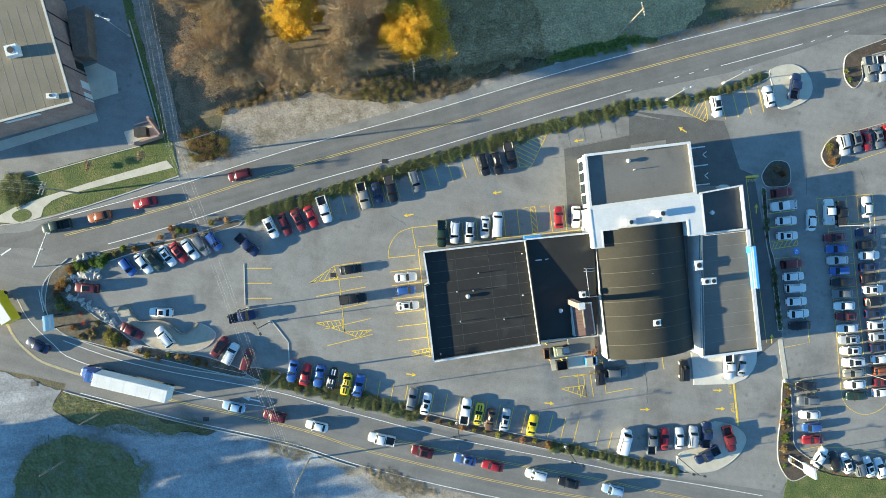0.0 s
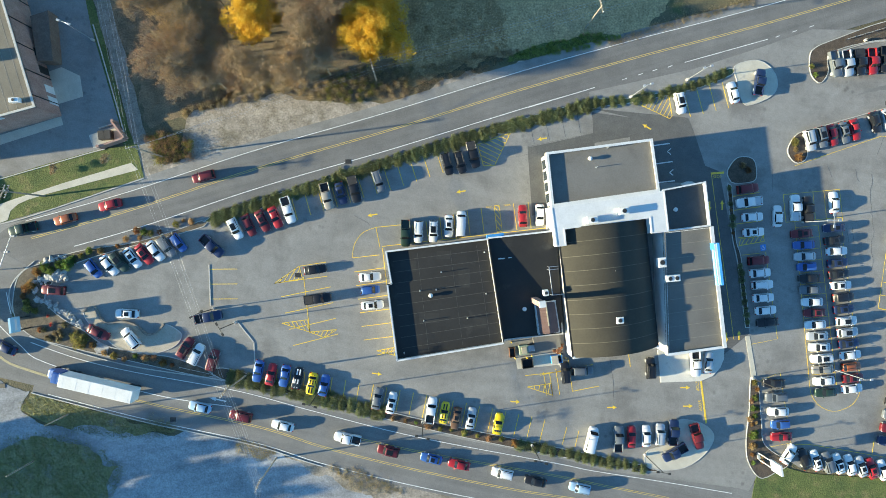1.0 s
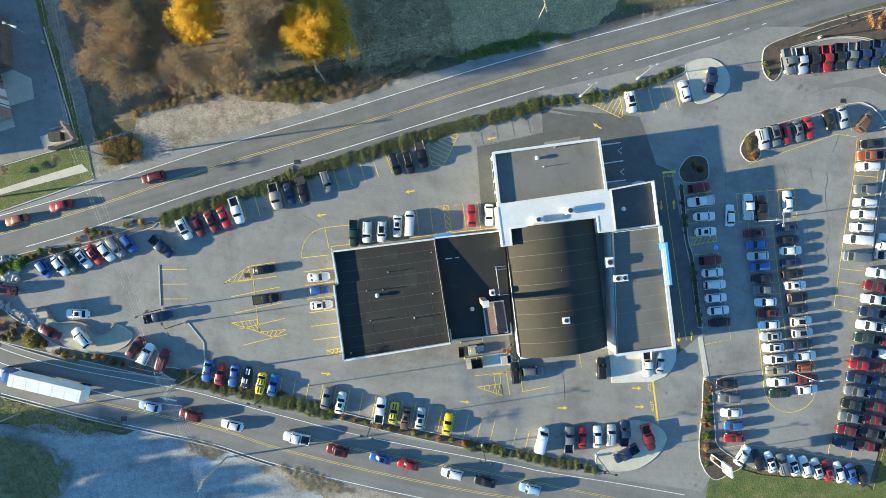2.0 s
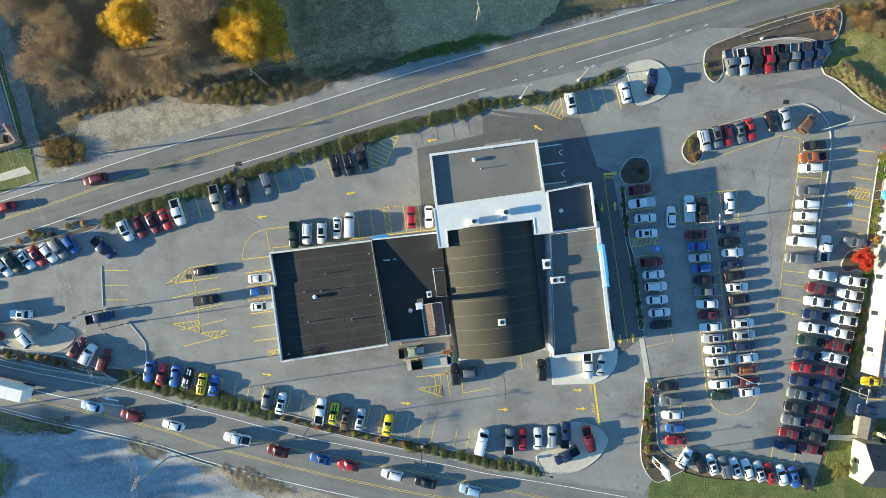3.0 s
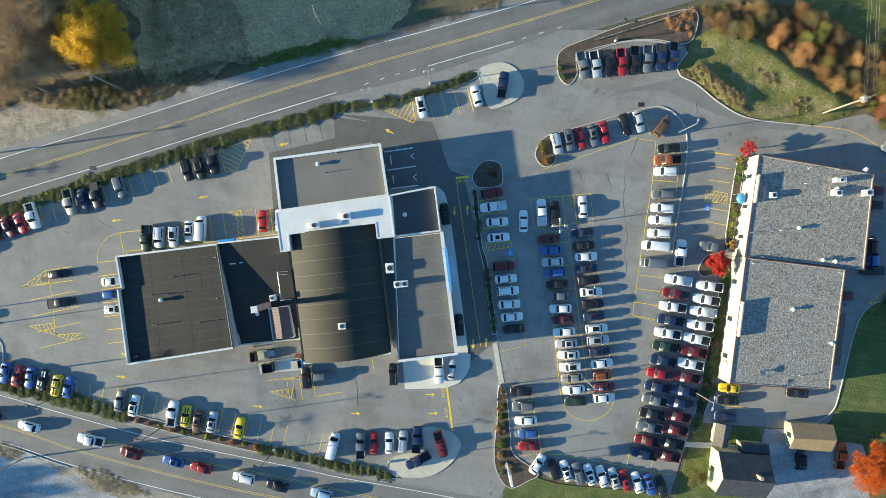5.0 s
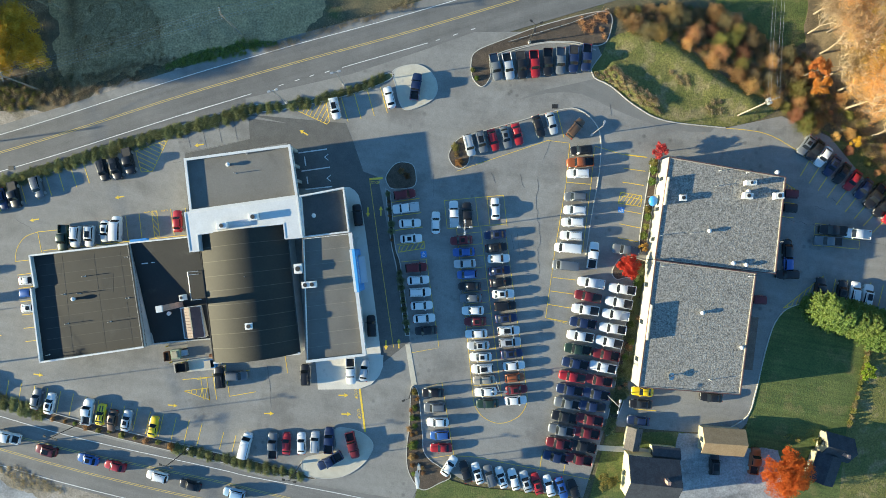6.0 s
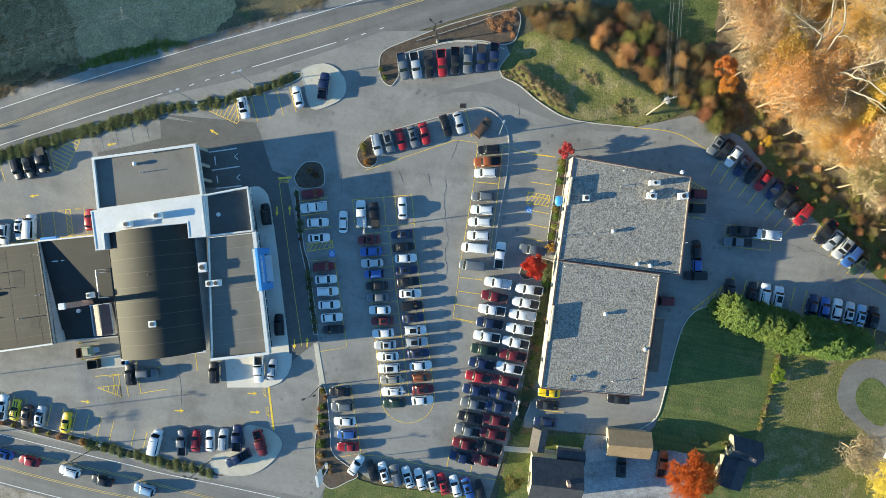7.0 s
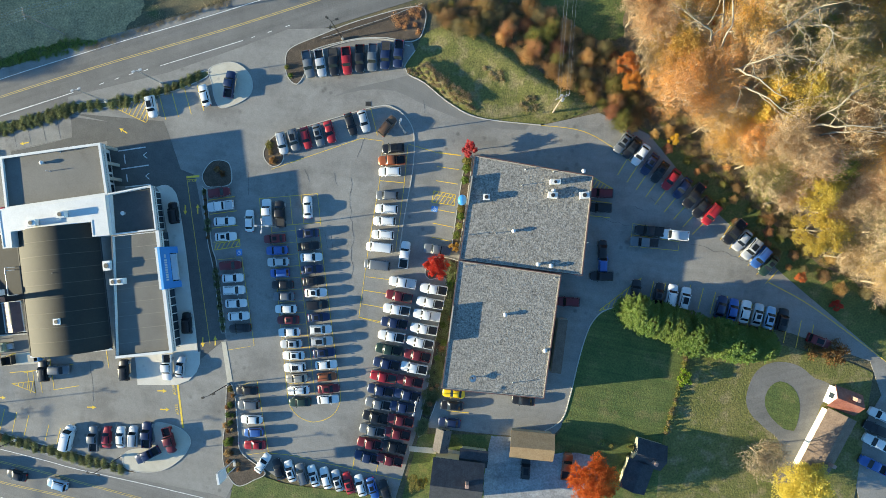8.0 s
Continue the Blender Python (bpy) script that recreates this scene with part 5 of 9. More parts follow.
portal_box("leg", 0.0, 1.35, -1.0, 0.0, 0.0, 6.2, BLUE_PANEL)
portal_box("leg", long_p - 1.35, long_p, -0.8, 0.0, 0.0, 6.2, BLUE_PANEL)
portal_box("beam", 1.35, long_p - 1.35, -0.8, 0.0, 3.1, 6.2, BLUE_PANEL)
portal_box("canopy", 1.6, long_p - 1.6, 0.0, 1.3, 2.75, 3.0, WHITE_METAL, "pale canopy over the doors")
portal_box("entrance_glass", 1.35, long_p - 1.35, -0.6, -0.5, 0.15, 2.7, DARK_GLASS)
portal_box("cap", -0.02, long_p + 0.02, -0.5, 0.02, 6.2, 6.28, CAP_BLUE, "blue metal cap with sunlight in its colour")
portal_box("back_box", 0.1, long_p - 0.1, -1.0, -0.5, 6.14, 6.22, WHITE_METAL, "white back of the portal")
portal_box("emblem", 1.55, 2.3, 0.0, 0.04, 4.6, 5.0, WHITE_METAL, "pale emblem bar")
for k in range(9):
    s = 2.75 + k * (long_p - 4.6) / 8.0
    portal_box("lettering", s - 0.17, s + 0.17, 0.0, 0.04, 4.35, 5.15, WHITE_METAL, "pale lettering bar")

# east building with ballast roof
F_TOP = 4.3
f_north = [(130.94, 18.58), (154.01, 14.61), (152.22, -4.77), (128.23, -2.07)]
f_south = [(128.12, -2.18), (148.07, -4.62), (145.22, -28.99), (125.11, -27.73)]
fn = flat_block("store_north", f_north, F_TOP + 0.1, 0.14, CREAM, STONE_ROOF, MAROON_TRIM, "flat commercial building with a pale stone-ballast roof", coping=0.12)
fs = flat_block("store_south", f_south, F_TOP + 0.6, 0.14, CREAM, STONE_ROOF, MAROON_TRIM, "flat commercial building with a stone-ballast roof", coping=0.12)
for b, p, high in ((fn, f_north, 4.5), (fs, f_south, 5.0)):
    wall_panel(b, "facade", Vector(p[0]), Vector(p[3]), 0.0, high - 0.25, CREAM, 0.08, "cream stucco facade")
    a, c = Vector(p[0]), Vector(p[3])
    out = Vector((-(a - c).y, (a - c).x)).normalized() * -0.34
    n = (c - a).normalized()
    off = Vector((n.y, -n.x)) * 0.1
    windows_along(b, a + off, c + off, 3, 1.4, 2.9, 0.12)
for b, u, v, z0, z1 in ((fn, (130.52, 14.41), (129.79, 8.87), 4.2, 5.3), (fs, (127.2, -11.07), (126.37, -18.11), 4.7, 5.85)):
    wall_panel(b, "raised_parapet", u, v, z0, z1, CREAM, 0.12, "raised part of the parapet")
lean = [(148.17, -13.74), (149.95, -13.81), (148.81, -24.59), (146.80, -24.42)]
part("lean_to_wall", wall_mesh(lean, 0.0, 2.6, 0.1), CREAM, fs)
part("lean_to_roof", slab_mesh(lean, 2.6, 2.8), SHINGLE_BROWN, fs, "brown lean-to roof")
# brick building west
g_pts = [(-92.56, 63.38), (-76.52, 64.04), (-71.01, 44.42), (-65.64, 25.40), (-78.74, 21.54), (-92.89, 17.49)]
mill = flat_block("brick_building", g_pts, 7.0, 0.3, BRICK, BROWN_ROOF, KERB, "red-brick building with a tan flat roof", coping=0.35)
# two unseen blocks added further west, only to cast the yard's shadow edge
flat_block("brick_shade_wing", [(-115.0, 62.0), (-93.2, 62.0), (-93.2, 17.4), (-115.0, 11.17)], 7.0, 0.3, BRICK, BROWN_ROOF, KERB, "unseen red-brick wing added to shade the yard", coping=0.35)
flat_block("tall_shade_block", [(-127.0, 16.0), (-115.1, 16.0), (-115.1, 11.17), (-127.0, 11.17)], 10.8, 0.3, BRICK, BROWN_ROOF, KERB, "unseen tall brick block added to lengthen the yard shadow", coping=0.3)
wall_panel(mill, "sign_band", Vector(g_pts[4]).lerp(Vector(g_pts[3]), 0.02), Vector(g_pts[4]).lerp(Vector(g_pts[3]), 0.5), 5.75, 6.5, WHITE_METAL, 0.1, "white sign band on the brick front")
for k in range(5):
    c = Vector(g_pts[3]).lerp(Vector(g_pts[2]), 0.12 + k * 0.26)
    wall_panel(mill, "downpipe", c, c + (Vector(g_pts[2]) - Vector(g_pts[3])).normalized() * 0.14, 0.0, 6.8, DARK_STEEL, 0.14, "dark rainwater downpipe")
for k, s in enumerate((0.1, 0.22, 0.42, 0.6)):
    c, d = Vector(g_pts[3]).lerp(Vector(g_pts[2]), s), (Vector(g_pts[2]) - Vector(g_pts[3])).normalized()
    wall_panel(mill, "loading_door", c, c + d * 1.6, 0.05, 2.5, WHITE_WALL if k < 2 else DARK_STEEL, 0.06)
for k in range(7):
    u = Vector(g_pts[4]).lerp(Vector(g_pts[3]), 0.1 + k * 0.13)
    d = (Vector(g_pts[2]) - Vector(g_pts[3]))
    part("roof_seam", strip_mesh([u + d * 0.02, u + d * 1.0], 0.06, -0.06, 6.69, 6.715), SEAM, mill)
# plain block for a tank-like container beside the brick building
part("tank_container", slab_mesh([(-69.68, 44.40), (-66.25, 45.61), (-65.40, 35.71), (-68.42, 35.63)], 0.0, 2.6), SHINGLE_BROWN, mill, "brown tank-like container beside the wall")


# ---- houses ----
def gable_house(name, cx, cy, lx, ly, eave, ridge, turn, wall_mat, roof_mat, label, category="house", chimney=None):
    """Ridge along the house's own x."""
    house = tagged(root(name, cx, cy, 0.0, turn), label, category)
    x, y = lx / 2, ly / 2
    bm = bmesh.new()
    box(bm, -x, x, -y, y, 0.0, eave)
    for s in (-1, 1):
        bm.faces.new([bm.verts.new(p) for p in ((s * x, -y, eave), (s * x, y, eave), (s * x, 0, ridge))])
    part("wall", bm, wall_mat, house)
    o = 0.4
    for s in (-1, 1):
        bm = bmesh.new()
        drop = (ridge - eave) / y * o
        top = [bm.verts.new(p) for p in ((-x - o, s * (y + o), eave - drop + 0.05), (x + o, s * (y + o), eave - drop + 0.05), (x + o, 0, ridge + 0.05), (-x - o, 0, ridge + 0.05))]
        low = [bm.verts.new(v.co - Vector((0, 0, 0.15))) for v in top]
        bm.faces.new(top)
        bm.faces.new(low)
        for i in range(4):
            bm.faces.new((low[i - 1], low[i], top[i], top[i - 1]))
        bmesh.ops.recalc_face_normals(bm, faces=bm.faces)
        part("roof", bm, roof_mat, house, "shingled roof slope")
    for s in (-1, 1):
        bm = bmesh.new()
        box(bm, s * x * 0.5 - 0.5, s * x * 0.5 + 0.5, -y - 0.03, -y + 0.05, 1.0, 2.2)
        part("window", bm, DARK_GLASS, house)
        bm = bmesh.new()
        box(bm, s * x - 0.04, s * x + 0.04, -0.5, 0.5, 1.0, 2.2)
        part("window", bm, DARK_GLASS, house)
    if chimney:
        bm = bmesh.new()
        box(bm, chimney[0] - 0.35, chimney[0] + 0.35, chimney[1] - 0.35, chimney[1] + 0.35, eave, ridge + 0.8, 0.03)
        part("chimney", bm, BRICK, house)
    return house


gable_house("cottage", *(128.33, -46.91), 9.6, 8.2, 3.9, 6.2, -5, YELLOW_SIDING, SHINGLE_DARK, "yellow-cream house with a dark shingled roof", chimney=(2.0, 1.0))
gable_house("cottage_porch", *(131.64, -42.49), 5.0, 2.6, 2.4, 3.0, -5, YELLOW_SIDING, SHINGLE_DARK, "small porch with a dark roof", "porch")
gable_house("garden_shed", *(125.15, -39.32), 3.9, 2.4, 2.1, 2.7, 80, SIDING, SHINGLE_GREY, "small garden shed with a grey-brown roof", "shed")
gable_house("garage", *(143.35, -39.50), 8.0, 4.8, 2.5, 3.6, -3, SIDING, SHINGLE_TAN, "small garage with a tan shingled roof", "garage")
gable_house("small_house", *(166.60, -40.38), 5.2, 4.4, 2.3, 3.7, -15, SIDING, SHINGLE_DARK, "small house with a dark shingled roof", chimney=(0.8, -0.8))
gable_house("house_annex", *(164.21, -44.85), 5.4, 4.4, 2.3, 3.0, 72, SIDING, SHINGLE_DARK, "low annex with a dark roof", "annex")
gable_house("red_roof_outbuilding", *(203.56, -28.34), 4.6, 3.6, 2.3, 3.7, -20, WHITE_WALL, SHINGLE_RED, "white outbuilding with a red shingled roof", "outbuilding", chimney=(0.5, 1.0))
gable_house("long_house", *(200.34, -37.16), 12.6, 5.0, 2.3, 3.5, 65, WHITE_WALL, SHINGLE_BROWN, "long white house with a brown shingled roof", chimney=(-3.0, -1.5))


# ---- things on the roofs ----
def roof_unit(at, z, w, d, h, turn, fans=1, label="pale grey rooftop air-conditioning unit"):
    unit = tagged(root("roof_unit", at[0], at[1], z, turn), label, "air conditioner", "rooftop units")
    bm = bmesh.new()
    box(bm, -w / 2, w / 2, -d / 2, d / 2, 0.12, h, 0.03)
    part("casing", bm, WHITE_WALL, unit)
    bm = bmesh.new()
    box(bm, -w / 2 + 0.1, w / 2 - 0.1, -d / 2 + 0.1, d / 2 - 0.1, 0.0, 0.14)
    part("base", bm, DARK_STEEL, unit)
    for k in range(fans):
        x = (k - (fans - 1) / 2) * w / fans
        bm = bmesh.new()
        tube(bm, (x, 0, h), (x, 0, h + 0.1), min(w / fans, d) * 0.36, sides=16)
        fan = part("fan_cowl", bm, STEEL, unit)
        bm = bmesh.new()
        tube(bm, (x, 0, h + 0.09), (x, 0, h + 0.12), min(w / fans, d) * 0.3, sides=16)
        part("grille", bm, DARK_STEEL, fan)
    return unit


def dome_vent(at, z, r=0.45, h=0.8):
    vent = tagged(root("roof_vent", at[0], at[1], z), "round pale metal roof ventilator", "vent", "rooftop vents")
    bm = bmesh.new()
    tube(bm, (0, 0, 0), (0, 0, h * 0.6), r * 0.6, sides=12)
    part("shaft", bm, STEEL, vent)
    bm = bmesh.new()
    bmesh.ops.create_uvsphere(bm, u_segments=12, v_segments=6, radius=r, matrix=Matrix.Translation((0, 0, h * 0.75)) @ Matrix.Diagonal((1, 1, 0.6, 1)))
    part("cap", bm, WHITE_METAL, vent, smooth=True)
    return vent


def vent_pipe(at, z, h=0.9, r=0.07):
    pipe = tagged(root("vent_pipe", at[0], at[1], z), "thin vent pipe standing on a roof", "pipe", "roof vent pipes")
    bm = bmesh.new()
    tube(bm, (0, 0, 0), (0, 0, h), r, sides=8)
    part("shaft", bm, STEEL, pipe)
    bm = bmesh.new()
    tube(bm, (0, 0, -0.02), (0, 0, 0.1), r * 2.6, r * 1.3, sides=10)
    part("flashing", bm, STEEL, pipe)
    return pipe


roof_unit((41.55, 4.11), 6.36, 2.0, 1.3, 1.1, 7, 1)
roof_unit((47.85, 5.91), 6.36, 1.8, 1.4, 1.2, 7, 1)
roof_unit((56.36, -4.40), 4.7, 1.6, 2.0, 1.2, 5, 1)
roof_unit((58.6, -7.60), 4.7, 2.8, 1.3, 1.4, 5, 2)
roof_unit((47.11, -15.82), 6.68, 1.5, 1.3, 0.9, 5, 1)
roof_unit((133.38, 10.33), 4.26, 1.3, 1.2, 1.0, 0, 1)
roof_unit((146.17, 10.77), 4.26, 1.8, 1.2, 1.1, -5, 1)
roof_unit((152.22, 10.82), 4.26, 1.8, 1.3, 1.1, 5, 1)
roof_unit((146.58, 13.34), 4.25, 2.0, 0.9, 1.3, 0, 1, "rusty rooftop exhaust unit")
roof_unit((-75.97, 34.61), 6.7, 2.2, 2.0, 1.3, 15, 1)
roof_unit((-69.05, 26.48), 6.7, 1.8, 0.9, 1.0, 5, 1)
for at, z in (((9.56, -11.04), 4.15), ((41.76, 16.60), 4.58), ((138.79, 3.77), 4.25), ((137.36, -12.61), 4.75), ((143.62, -2.69), 4.25), ((146.13, -2.98), 4.25), ((152.04, 15.52), 4.25), ((146.38, 11.66), 4.25), ((145.18, -19.46), 4.75), ((59.33, 6.35), 4.62), ((28.80, -14.01), 3.0)):
    dome_vent(at, z, 0.45)
for at, z in (((11.68, -6.38), 4.15), ((7.39, -10.15), 4.15), ((10.69, -9.91), 4.15), ((8.14, -16.18), 4.15), ((17.05, -15.70), 4.15), ((20.79, -10.77), 4.15), ((20.46, -2.33), 4.15), ((4.22, -22.67), 4.15),
              ((43.13, 14.89), 4.6), ((45.42, 18.88), 4.6), ((46.12, -5.97), 6.8), ((140.30, 12.75), 4.25), ((146.38, 15.43), 4.25), ((135.27, 3.28), 4.25), ((129.28, 2.76), 4.25), ((131.47, -2.12), 4.25), ((129.49, -3.35), 4.75), ((140.91, 15.84), 4.25), ((153.15, 1.65), 4.25), ((146.87, -5.26), 4.75), ((139.14, -26.06), 4.75), ((131.60, -25.18), 4.75), ((128.10, -14.87), 4.75)):
    vent_pipe(at, z, 1.0 if z < 6 else 0.7)
hatch_box = tagged(root("roof_hatch", *(45.23, -3.06), 6.9, 6), "dark square roof hatch on the vault", "roof hatch")
bm = bmesh.new()
box(bm, -0.75, 0.75, -0.7, 0.7, -0.2, 0.35, 0.03)
part("curb", bm, VAULT_ROOF, hatch_box)
bm = bmesh.new()
box(bm, -0.65, 0.65, -0.6, 0.6, 0.35, 0.42, 0.03)
part("lid", bm, GREY_ROOF, hatch_box)
bm = bmesh.new()
tube(bm, (0, 0, 0.55), (0.1, 0, 0.8), 0.2, 0.75, 16, caps=False)
dish = tagged(root("satellite_dish", *(131.15, -25.31), 4.75), "grey satellite dish on a ballast roof", "satellite dish")
part("reflector", bm, STEEL, dish)
bm = bmesh.new()
tube(bm, (0, 0, 0), (0, 0, 1.1), 0.08)
part("mast", bm, DARK_STEEL, dish)
# plant loft between the service building and the hall
loft = tagged(root("plant_loft"), "small plant loft with a red-brown gabled metal roof", "plant room")
lo = [(30.93, -12.94), (35.30, -12.36), (36.32, -18.82), (31.82, -19.28)]
part("wall", wall_mesh(lo, 0.0, 3.2), GREY_WALL, loft)
top_mid, low_mid = Vector(lo[0]).lerp(Vector(lo[1]), 0.5), Vector(lo[3]).lerp(Vector(lo[2]), 0.5)
for name_p, edge, flip_p in (("west_roof_slope", (lo[0], lo[3]), False), ("east_roof_slope", (lo[1], lo[2]), True)):
    bm = bmesh.new()
    quad = [(*edge[0], 3.1), (*edge[1], 3.1), (*low_mid, 3.75), (*top_mid, 3.75)]
    top = [bm.verts.new(p) for p in quad]
    low = [bm.verts.new((p[0], p[1], p[2] - 0.15)) for p in quad]
    bm.faces.new(top)
    bm.faces.new(low)
    for i in range(4):
        bm.faces.new((low[i - 1], low[i], top[i], top[i - 1]))
    bmesh.ops.recalc_face_normals(bm, faces=bm.faces)
    part(name_p, bm, PENT_RED, loft, "red-brown metal roof slope")
    for k in range(10 if not flip_p else 4):
        f = (k + 0.5) / (10 if not flip_p else 4)
        u, v = Vector(edge[0]).lerp(Vector(edge[1]), f), top_mid.lerp(low_mid, f)
        bm = bmesh.new()
        tube(bm, (u.x, u.y, 3.14), (v.x, v.y, 3.79), 0.04, sides=4)
        part("standing_seam", bm, PENT_RED, loft)
# pale strip that paints the sunlit sliver along the ridge
part("sunlit_ridge_strip", strip_mesh([top_mid, top_mid.lerp(low_mid, 0.75)], 0.12, -0.12, 3.7, 3.84), SIDING, loft, "pale strip for the sunlit sliver at the ridge")
for z, line in ((3.3, (lo[0], lo[1])), (3.0, (lo[3], lo[2]))):
    part("eave_board", strip_mesh([Vector(line[0]), Vector(line[1])], 0.1, -0.1, z - 0.2, z + 0.05), WHITE_METAL, loft, "white eave board")
stack = tagged(root("chimney_stack", *(30.87, -12.17), 0.0, 8), "tall square brown chimney with a pale cap", "chimney")
bm = bmesh.new()
box(bm, -0.55, 0.55, -0.55, 0.55, 0.0, 10.2, 0.03)
part("shaft", bm, BRICK, stack, "brick shaft")
bm = bmesh.new()
box(bm, -0.65, 0.65, -0.65, 0.65, 10.2, 10.5, 0.05)
part("cap", bm, WHITE_METAL, stack, "pale metal cap")
roof_unit((32.71, -10.47), 4.5, 1.0, 1.2, 1.4, 10, 1)
rack = tagged(root("pipe_rack"), "galvanised pipe rack between two roofs", "pipe rack")
ra, rb = Vector((33.47, -5.32)), Vector((34.25, -11.05))
for k, s in enumerate((0.0, 0.1, 1.0)):
    c = ra.lerp(rb, s)
    bm = bmesh.new()
    tube(bm, (c.x, c.y, 2.5), (c.x, c.y, 4.9), 0.06)
    part("post", bm, STEEL, rack)
    bm = bmesh.new()
    tube(bm, (c.x - 0.2, c.y, 4.85), (c.x + 2.1, c.y + 0.2, 4.85), 0.06)
    part("beam", bm, STEEL, rack)
bm = bmesh.new()
tube(bm, (ra.x, ra.y, 4.95), (rb.x, rb.y, 4.95), 0.08)
part("pipe", bm, STEEL, rack)


def bin_box(name, at, w, d, h, turn, mat, label, category="skip"):
    thing = tagged(root(name, at[0], at[1], 0.02, turn), label, category)
    for nm, dims in (("side_panel", (-w / 2, w / 2, -d / 2, -d / 2 + 0.08)), ("side_panel", (-w / 2, w / 2, d / 2 - 0.08, d / 2)), ("end_panel", (-w / 2, -w / 2 + 0.08, -d / 2 + 0.08, d / 2 - 0.08)), ("end_panel", (w / 2 - 0.08, w / 2, -d / 2 + 0.08, d / 2 - 0.08))):
        bm = bmesh.new()
        box(bm, *dims, 0.15, h)
        part(nm, bm, mat, thing)
    bm = bmesh.new()
    box(bm, -w / 2 + 0.08, w / 2 - 0.08, -d / 2 + 0.08, d / 2 - 0.08, 0.1, 0.3)
    part("floor_panel", bm, LINER, thing)
    for s in (-1, 1):
        bm = bmesh.new()
        box(bm, s * w * 0.35 - 0.1, s * w * 0.35 + 0.1, -d / 2, d / 2, 0.0, 0.16)
        part("skid", bm, DARK_STEEL, thing)
    return thing


bin_box("skip", (30.0, -25.85), 2.3, 1.9, 1.3, 8, DARK_STEEL, "dark steel waste skip with an open top")
blue_skip = bin_box("skip", (36.15, -25.0), 2.3, 1.75, 1.3, 8, BLUE_PANEL, "blue waste container with a cream lid beside the hall")
bm = bmesh.new()
box(bm, -1.1, 0.3, -0.85, 0.85, 1.3, 1.38, 0.02)
part("lid", bm, CREAM, blue_skip, "cream folding lid")
r = random.Random(61)
heap = tagged(root("scrap_heap", 36.9, -23.0, 0.02), "heap of rusty scrap parts beside the hall wall", "scrap heap")
for k in range(26):
    bm = bmesh.new()
    w, d = r.uniform(0.12, 0.4), r.uniform(0.1, 0.35)
    x, y = r.gauss(0, 0.42), r.gauss(0, 0.85)
    z = 0.75 * math.exp(-(x * x / 0.4 + y * y / 1.2))
    if k % 3:
        box(bm, x - w, x + w, y - d, y + d, 0.0, z + r.uniform(0.15, 0.4), 0.03)
    else:
        tube(bm, (x - w, y - d, z + 0.15), (x + w * 2, y + d * 2, z + 0.4), 0.11, sides=8)
    part("scrap_piece", bm, (RUST, RUST, DARK_STEEL, CREAM)[0 if k % 7 else 3 if k % 2 else 2], heap)
bin_box("skip", (26.79, -23.55), 1.2, 2.0, 1.0, 5, RUST, "small rusty waste bin by the wall")
slab("loading_dock", [(31.10, -20.11), (36.71, -19.51), (37.18, -22.74), (31.69, -23.46)], 0.0, 0.9, GREY_ROOF, "grey loading dock behind the buildings", "loading dock")
slab("dock_pad", [(27.59, -24.87), (37.71, -23.42), (37.94, -26.32), (28.07, -27.29)], 0.0, 0.05, CONCRETE, "worn concrete pad under the waste skips", "pavement")
press = tagged(root("waste_compactor", *(29.45, -22.84), 0.02, 8), "faded green waste compactor on a pad", "compactor")
for nm, d, m in (("hopper", (-1.3, 0.6, -1.0, 1.0, 0.5, 1.8), MACHINE_GREEN), ("ram_housing", (0.6, 2.0, -0.6, 0.6, 0.4, 1.2), STEEL), ("skid", (-1.4, 2.0, -0.8, -0.6, 0.0, 0.5), DARK_STEEL), ("skid", (-1.4, 2.0, 0.6, 0.8, 0.0, 0.5), DARK_STEEL), ("chute", (-0.9, 0.2, -0.7, 0.7, 1.8, 2.1), SIDING)):
    bm = bmesh.new()
    box(bm, *d, 0.04)
    part(nm, bm, m, press)
for at in ((26.65, -21.49), (27.47, -24.87), (30.97, -24.39), (30.00, -24.87), (36.99, -23.91), (38.19, -24.87)):
    post = tagged(root("bollard", at[0], at[1], 0.02), "short yellow steel bollard by the dock", "bollard", "dock bollards")
    bm = bmesh.new()
    tube(bm, (0, 0, 0), (0, 0, 1.0), 0.11, sides=10)
    part("post", bm, YELLOW, post)
    bm = bmesh.new()
    bmesh.ops.create_uvsphere(bm, u_segments=10, v_segments=5, radius=0.11, matrix=Matrix.Translation((0, 0, 1.0)))
    part("cap", bm, YELLOW, post)


# ---- vehicles ----
def loft(bm, stations, mat=0):
    """Skin through rings across the car: each station is x, half width, low z, side z, top z, half width at the top."""
    rings = []
    for x, w, z0, z1, z2, wt in stations:
        rings.append([bm.verts.new((x, y, z)) for y, z in ((-w * 0.94, z0), (-w, z0 + 0.18), (-w, z1), (-wt, z2), (0, z2 + 0.025), (wt, z2), (w, z1), (w, z0 + 0.18), (w * 0.94, z0))])
    n = len(rings[0])
    for a, b in zip(rings, rings[1:]):
        for k in range(n):
            f = bm.faces.new((a[k], a[(k + 1) % n], b[(k + 1) % n], b[k]))
            f.material_index = mat
    bm.faces.new(rings[0])
    bm.faces.new(rings[-1])
    bmesh.ops.recalc_face_normals(bm, faces=bm.faces)


